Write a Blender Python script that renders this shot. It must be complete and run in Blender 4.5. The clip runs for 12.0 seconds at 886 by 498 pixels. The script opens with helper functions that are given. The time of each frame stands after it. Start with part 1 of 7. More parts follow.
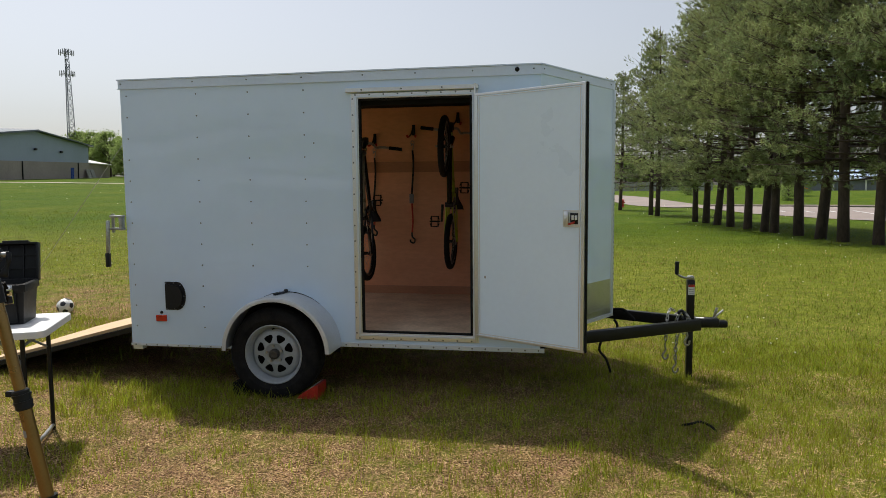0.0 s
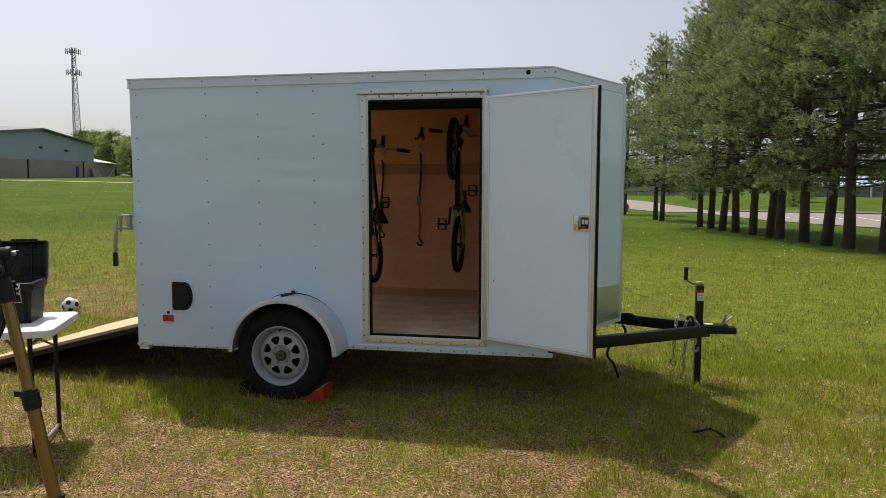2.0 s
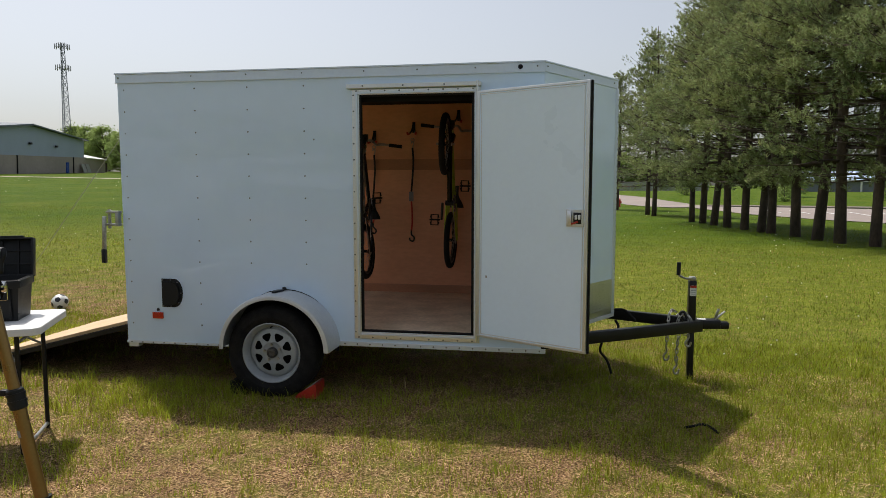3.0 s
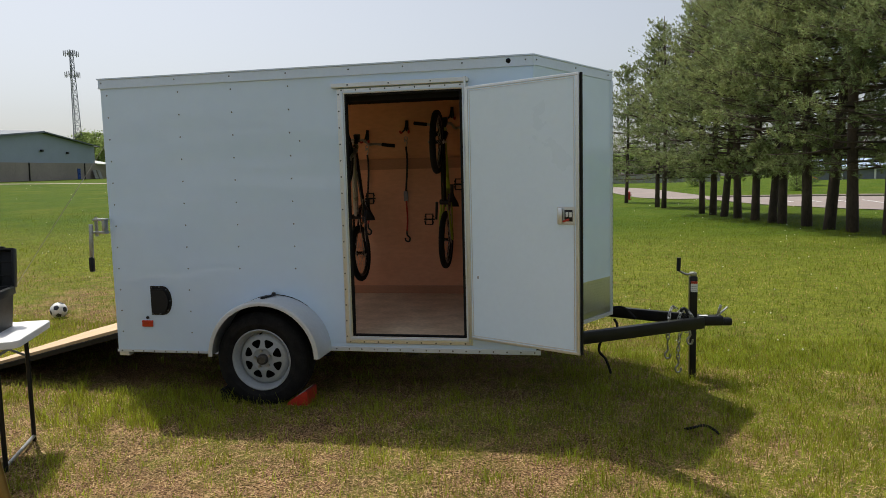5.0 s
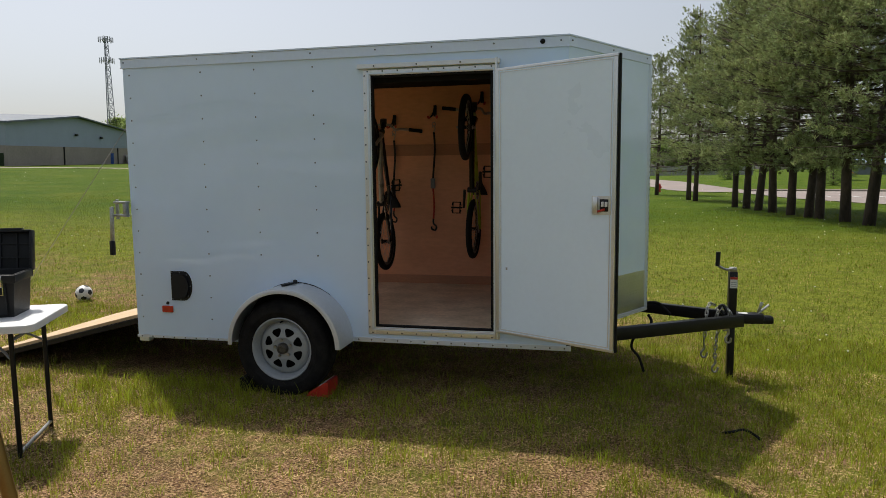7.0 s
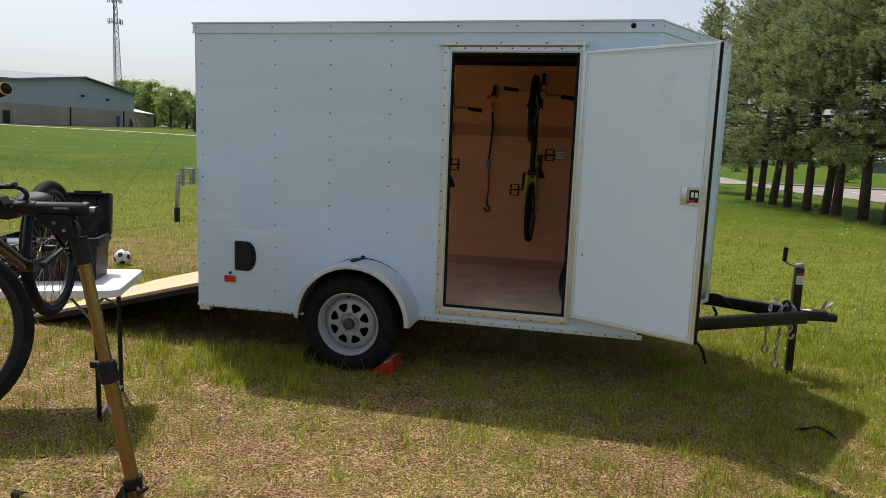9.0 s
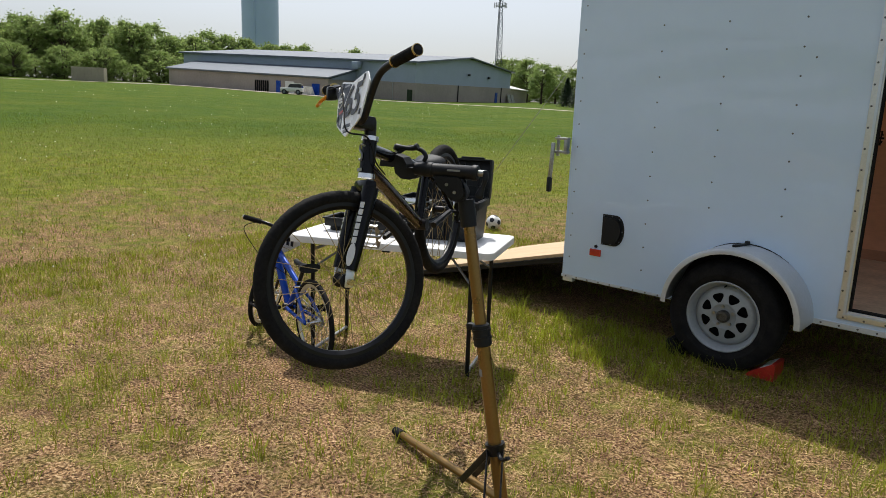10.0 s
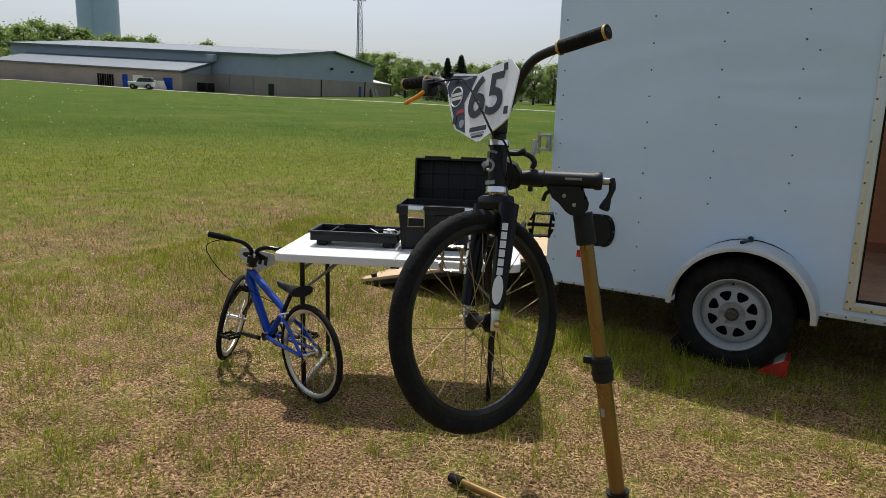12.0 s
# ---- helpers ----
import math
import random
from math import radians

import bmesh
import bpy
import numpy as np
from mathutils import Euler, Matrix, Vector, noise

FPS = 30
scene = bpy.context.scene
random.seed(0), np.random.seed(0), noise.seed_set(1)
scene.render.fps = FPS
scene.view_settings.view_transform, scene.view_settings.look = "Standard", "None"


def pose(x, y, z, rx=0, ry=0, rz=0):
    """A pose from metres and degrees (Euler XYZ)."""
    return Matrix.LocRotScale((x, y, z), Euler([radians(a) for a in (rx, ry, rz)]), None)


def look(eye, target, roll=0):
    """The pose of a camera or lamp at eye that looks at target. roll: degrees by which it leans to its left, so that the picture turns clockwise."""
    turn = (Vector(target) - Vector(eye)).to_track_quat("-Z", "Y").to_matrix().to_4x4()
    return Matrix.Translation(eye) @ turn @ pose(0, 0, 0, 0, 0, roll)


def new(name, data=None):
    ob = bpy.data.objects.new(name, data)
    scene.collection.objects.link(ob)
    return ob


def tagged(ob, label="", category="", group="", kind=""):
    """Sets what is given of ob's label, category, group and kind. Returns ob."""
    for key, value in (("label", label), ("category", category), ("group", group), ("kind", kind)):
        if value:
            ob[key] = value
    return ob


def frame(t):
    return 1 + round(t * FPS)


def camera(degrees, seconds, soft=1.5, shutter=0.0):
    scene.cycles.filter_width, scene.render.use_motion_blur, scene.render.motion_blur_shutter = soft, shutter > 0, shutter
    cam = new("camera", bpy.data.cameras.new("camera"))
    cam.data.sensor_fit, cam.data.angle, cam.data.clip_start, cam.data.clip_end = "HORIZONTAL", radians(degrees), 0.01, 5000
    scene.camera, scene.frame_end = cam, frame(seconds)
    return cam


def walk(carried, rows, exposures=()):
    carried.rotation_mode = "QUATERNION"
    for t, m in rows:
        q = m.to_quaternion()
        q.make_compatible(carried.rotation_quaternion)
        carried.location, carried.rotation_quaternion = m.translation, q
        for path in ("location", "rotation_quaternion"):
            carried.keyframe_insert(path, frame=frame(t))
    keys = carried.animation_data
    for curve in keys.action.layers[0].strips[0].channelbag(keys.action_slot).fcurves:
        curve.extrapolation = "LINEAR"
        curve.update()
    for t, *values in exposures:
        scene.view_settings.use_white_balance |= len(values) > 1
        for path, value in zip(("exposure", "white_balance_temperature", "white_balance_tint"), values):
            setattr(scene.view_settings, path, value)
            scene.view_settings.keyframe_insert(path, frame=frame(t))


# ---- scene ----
cam = camera(66.1, 12.0, soft=0.8)
PATH = [
    (0, (3.221, -4.598, 1.463), (2.872, -2.637, 1.283), -0.5),
    (0.5, (3.21, -4.59, 1.462), (2.813, -2.636, 1.308), -0.3),
    (1, (3.189, -4.59, 1.464), (2.813, -2.631, 1.316), -0.2),
    (1.5, (3.178, -4.581, 1.464), (2.832, -2.619, 1.29), -0.0),
    (2, (3.18, -4.583, 1.465), (2.822, -2.623, 1.292), 0.1),
    (2.5, (3.172, -4.57, 1.464), (2.806, -2.612, 1.28), 0.4),
    (3, (3.179, -4.555, 1.464), (2.842, -2.592, 1.278), 0.0),
    (3.5, (3.197, -4.565, 1.473), (2.878, -2.599, 1.302), -0.0),
    (5.3, (3.311, -4.366, 1.477), (2.934, -2.411, 1.281), -1.5),
    (5.5, (3.317, -4.332, 1.471), (2.914, -2.381, 1.298), -0.8),
    (6, (3.318, -4.275, 1.468), (2.857, -2.335, 1.314), -0.3),
    (6.5, (3.324, -4.256, 1.463), (2.857, -2.322, 1.267), 0.2),
    (6.7, (3.309, -4.242, 1.457), (2.844, -2.308, 1.251), -0.3),
    (8.5, (2.854, -4.296, 1.458), (2.509, -2.35, 1.149), 0.9),
    (9, (2.79, -4.317, 1.464), (2.349, -2.387, 1.178), 2.1),
    (9.2, (2.758, -4.288, 1.464), (2.181, -2.396, 1.167), 2.7),
    (9.5, (2.708, -4.245, 1.44), (1.791, -2.497, 1.117), 1.1),
    (10, (2.584, -4.138, 1.421), (1.266, -2.686, 1.027), 2.1),
    (10.5, (2.41, -4.163, 1.407), (1.123, -2.686, 0.998), 3.0),
    (11, (2.168, -4.285, 1.438), (1.046, -2.677, 1.041), 2.6),
    (11.5, (1.954, -4.297, 1.419), (0.897, -2.643, 1.035), 3.3),
    (12, (1.726, -4.27, 1.409), (0.72, -2.587, 1.011), 1.6),
]
EXPOSURES = [(0, 0.0, 6500, 10), (3.7, 0.0, 6500, 10), (5.5, -0.04, 6480, 10), (6.7, -0.1, 6480, 10), (8.4, 0.15, 6380, 10), (9.5, 0.12, 6320, 10), (10.0, 0.04, 6300, 10), (10.5, -0.18, 6250, 10), (12.0, -0.14, 6180, 10)]
walk(cam, [(t, look(eye, target, roll)) for t, eye, target, roll in PATH], EXPOSURES)

# ---- light ----
SUN_DIR = Vector((0.37, -0.34, -1.0)).normalized()
world = bpy.data.worlds.new("world")
scene.world = world
world.use_nodes = True
wn, wl = world.node_tree.nodes, world.node_tree.links
sky = wn.new("ShaderNodeTexSky")
sky.sky_type, sky.sun_disc = "NISHITA", False
sky.sun_elevation, sky.sun_rotation = radians(63), radians(-47)
sky.air_density, sky.dust_density, sky.ozone_density = 1.0, 3.0, 1.1
haze = wn.new("ShaderNodeHueSaturation")  # a hazy, pale day
haze.inputs["Saturation"].default_value = 0.48
wl.new(sky.outputs[0], haze.inputs["Color"]), wl.new(haze.outputs[0], wn["Background"].inputs[0])
wn["Background"].inputs[1].default_value = 0.135
sun = new("sun", bpy.data.lights.new("sun", "SUN"))
sun.data.energy, sun.data.angle, sun.data.color = 4.4, radians(0.7), (1.0, 0.95, 0.86)
sun.matrix_world = look((0, 0, 40), Vector((0, 0, 40)) + SUN_DIR)


# ---- materials ----
def mat(name, color, rough=0.6, metal=0.0, vary=0.15, scale=8.0, fine=60.0, bump=0.1, spread=None, piece=0.0, coat=0.0, stretch=(1, 1, 1), island=0.0, spec=0.5):
    """Colour with slow stains and fine grain, relief from the grain; piece: change from object to object; island: from blade to blade."""
    m = bpy.data.materials.new(name)
    m.use_nodes = True
    n, l = m.node_tree.nodes, m.node_tree.links
    b = n["Principled BSDF"]
    geo = n.new("ShaderNodeNewGeometry")
    mp = n.new("ShaderNodeMapping")
    mp.inputs["Scale"].default_value = stretch
    l.new(geo.outputs["Position"], mp.inputs[0])
    big, small = n.new("ShaderNodeTexNoise"), n.new("ShaderNodeTexNoise")
    big.inputs["Scale"].default_value, big.inputs["Detail"].default_value = scale, 4
    small.inputs["Scale"].default_value, small.inputs["Detail"].default_value = fine, 3
    for t in (big, small):
        l.new(mp.outputs[0], t.inputs["Vector"])
    ramp = n.new("ShaderNodeValToRGB")
    c2 = spread or [max(0.0, c * (1 - 1.6 * vary)) for c in color]
    ramp.color_ramp.elements[0].position, ramp.color_ramp.elements[1].position = 0.32, 0.68
    ramp.color_ramp.elements[0].color, ramp.color_ramp.elements[1].color = (*c2, 1), (*color, 1)
    l.new(big.outputs[0], ramp.inputs[0])
    mul = n.new("ShaderNodeMix")
    mul.data_type, mul.blend_type = "RGBA", "MULTIPLY"
    mul.inputs[0].default_value = min(1.0, 3 * vary)
    l.new(ramp.outputs[0], mul.inputs[6])
    g = n.new("ShaderNodeMapRange")
    g.inputs[1].default_value, g.inputs[2].default_value, g.inputs[3].default_value, g.inputs[4].default_value = 0.3, 0.7, 0.65, 1.15
    l.new(small.outputs[0], g.inputs[0])
    l.new(g.outputs[0], mul.inputs[7])
    col = mul.outputs[2]
    if piece or island:
        hsv = n.new("ShaderNodeHueSaturation")
        src = n.new("ShaderNodeObjectInfo").outputs["Random"] if piece else geo.outputs["Random Per Island"]
        k = piece or island
        rg = n.new("ShaderNodeMapRange")
        rg.inputs[3].default_value, rg.inputs[4].default_value = 1 - k, 1 + k
        l.new(src, rg.inputs[0])
        l.new(rg.outputs[0], hsv.inputs["Value"])
        hu = n.new("ShaderNodeMapRange")
        hu.inputs[3].default_value, hu.inputs[4].default_value = 0.5 - 0.06 * k, 0.5 + 0.06 * k
        l.new(src, hu.inputs[0])
        l.new(hu.outputs[0], hsv.inputs["Hue"])
        l.new(col, hsv.inputs["Color"])
        col = hsv.outputs[0]
    l.new(col, b.inputs["Base Color"])
    rr = n.new("ShaderNodeMapRange")
    rr.inputs[3].default_value, rr.inputs[4].default_value = max(0.03, rough - 0.1), min(1.0, rough + 0.1)
    l.new(big.outputs[0], rr.inputs[0])
    l.new(rr.outputs[0], b.inputs["Roughness"])
    b.inputs["Metallic"].default_value = metal
    b.inputs["Coat Weight"].default_value = coat
    b.inputs["Specular IOR Level"].default_value = spec
    if bump:
        bp = n.new("ShaderNodeBump")
        bp.inputs["Strength"].default_value, bp.inputs["Distance"].default_value = bump, 0.01
        l.new(small.outputs[0], bp.inputs["Height"])
        l.new(bp.outputs[0], b.inputs["Normal"])
    return m


def glass(name, color):
    m = bpy.data.materials.new(name)
    m.use_nodes = True
    b = m.node_tree.nodes["Principled BSDF"]
    b.inputs["Base Color"].default_value, b.inputs["Roughness"].default_value = (*color, 1), 0.05
    b.inputs["Coat Weight"].default_value = 0.6
    return m


def leaf_mat(name, color, spread, island=0.35, trans=0.35):
    m = mat(name, color, 0.6, 0, 0.2, 0.6, 5.0, 0.0, spread=spread, island=island)
    n, l = m.node_tree.nodes, m.node_tree.links
    b, out = n["Principled BSDF"], n["Material Output"]
    tr, mx = n.new("ShaderNodeBsdfTranslucent"), n.new("ShaderNodeMixShader")
    l.new(b.inputs["Base Color"].links[0].from_socket, tr.inputs[0])
    mx.inputs[0].default_value = trans
    l.new(b.outputs[0], mx.inputs[1]), l.new(tr.outputs[0], mx.inputs[2]), l.new(mx.outputs[0], out.inputs[0])
    b.inputs["Specular IOR Level"].default_value = 0.2
    return m


def panel_mat():
    """White painted trailer skin, the blue of skylit shade put into its base: a clear gloss over it that follows the
    slow waves of the sheet.
    """
    m = mat("white_skin_sky_tint", (0.625, 0.765, 0.93), 0.35, 0, 0.015, 0.9, 9.0, 0.0, spread=(0.605, 0.745, 0.91))
    n, l = m.node_tree.nodes, m.node_tree.links
    b = n["Principled BSDF"]
    w = n.new("ShaderNodeTexNoise")
    w.inputs["Scale"].default_value, w.inputs["Detail"].default_value = 1.3, 1.5
    mp = n.new("ShaderNodeMapping")
    mp.inputs["Scale"].default_value = (1.0, 1.0, 2.2)
    geo = n.new("ShaderNodeNewGeometry")
    l.new(geo.outputs["Position"], mp.inputs[0]), l.new(mp.outputs[0], w.inputs["Vector"])
    bp = n.new("ShaderNodeBump")
    bp.inputs["Strength"].default_value, bp.inputs["Distance"].default_value = 1.0, 0.06
    l.new(w.outputs[0], bp.inputs["Height"]), l.new(bp.outputs[0], b.inputs["Coat Normal"])
    b.inputs["Coat Weight"].default_value, b.inputs["Coat Roughness"].default_value = 1.0, 0.06
    b.inputs["Specular IOR Level"].default_value = 0.2
    return m


def ground_mat():
    """Thin grass over straw-coloured thatch and bare soil near the trailer, greener away from it."""
    m = bpy.data.materials.new("field_grass")
    m.use_nodes = True
    n, l = m.node_tree.nodes, m.node_tree.links
    b = n["Principled BSDF"]
    b.inputs["Roughness"].default_value = 0.9
    b.inputs["Specular IOR Level"].default_value = 0.1
    geo = n.new("ShaderNodeNewGeometry")

    def noise_tex(s, d=5, stretch=None):
        t = n.new("ShaderNodeTexNoise")
        t.inputs["Scale"].default_value, t.inputs["Detail"].default_value = s, d
        if stretch:
            mp = n.new("ShaderNodeMapping")
            mp.inputs["Scale"].default_value = stretch
            l.new(geo.outputs["Position"], mp.inputs[0]), l.new(mp.outputs[0], t.inputs["Vector"])
        else:
            l.new(geo.outputs["Position"], t.inputs["Vector"])
        return t.outputs[0]

    def ramp(src, stops):
        r = n.new("ShaderNodeValToRGB")
        els = r.color_ramp.elements
        els[0].position, els[0].color = stops[0][0], (*stops[0][1], 1)
        els[1].position, els[1].color = stops[-1][0], (*stops[-1][1], 1)
        for p, c in stops[1:-1]:
            els.new(p).color = (*c, 1)
        l.new(src, r.inputs[0])
        return r.outputs[0]

    def mix(fac, a, c, blend="MIX"):
        x = n.new("ShaderNodeMix")
        x.data_type, x.blend_type = "RGBA", blend
        if isinstance(fac, float):
            x.inputs[0].default_value = fac
        else:
            l.new(fac, x.inputs[0])
        l.new(a, x.inputs[6]), l.new(c, x.inputs[7])
        return x.outputs[2]

    straw = ramp(noise_tex(75, 8), [(0.37, (0.062, 0.035, 0.018)), (0.45, (0.18, 0.104, 0.050)), (0.55, (0.37, 0.22, 0.106)), (0.65, (0.66, 0.465, 0.27))])
    green = ramp(noise_tex(40, 6), [(0.25, (0.080, 0.098, 0.010)), (0.5, (0.165, 0.190, 0.018)), (0.75, (0.26, 0.275, 0.04))])
    far = ramp(noise_tex(0.35, 6), [(0.3, (0.052, 0.104, 0.003)), (0.55, (0.076, 0.122, 0.004)), (0.75, (0.118, 0.142, 0.010))])
    sep = n.new("ShaderNodeSeparateXYZ")
    l.new(geo.outputs["Position"], sep.inputs[0])
    dist = n.new("ShaderNodeVectorMath")
    dist.operation = "DISTANCE"
    dist.inputs[1].default_value = (0.6, -2.9, 0.0)
    l.new(geo.outputs["Position"], dist.inputs[0])

    def span(src, a, c, lo=0.0, hi=1.0):
        r = n.new("ShaderNodeMapRange")
        r.interpolation_type = "SMOOTHSTEP"
        r.inputs[1].default_value, r.inputs[2].default_value, r.inputs[3].default_value, r.inputs[4].default_value = a, c, lo, hi
        l.new(src, r.inputs[0])
        return r.outputs[0]

    def add(a, c):
        x = n.new("ShaderNodeMath")
        x.operation = "ADD"
        l.new(a, x.inputs[0]), l.new(c, x.inputs[1])
        return x.outputs[0]

    patch = add(span(noise_tex(1.1, 6), 0.3, 0.7, -0.22, 0.30), add(span(noise_tex(9, 4), 0.3, 0.7, -0.22, 0.22), add(span(sep.outputs[0], 2.6, 5.2, 0.0, 0.5), span(dist.outputs["Value"], 3.5, 13.0, 0.25, 0.95))))
    near = mix(span(patch, 0.05, 0.95), straw, green)
    col = mix(add(span(dist.outputs["Value"], 10.0, 25.0), span(noise_tex(0.5, 4), 0.3, 0.7, -0.15, 0.15)), near, far)
    col = mix(0.55, col, ramp(noise_tex(5.0, 8, (1, 1, 1)), [(0.35, (0.42, 0.42, 0.42)), (0.62, (1.0, 1.0, 1.0))]), "MULTIPLY")
    l.new(col, b.inputs["Base Color"])
    bp = n.new("ShaderNodeBump")
    bp.inputs["Strength"].default_value, bp.inputs["Distance"].default_value = 1.0, 0.04
    l.new(noise_tex(55, 6), bp.inputs["Height"]), l.new(bp.outputs[0], b.inputs["Normal"])
    return m


def tread_plate():
    m = mat("tread_plate", (0.62, 0.63, 0.66), 0.34, 1.0, 0.05, 6, 80, 0.05)
    return m


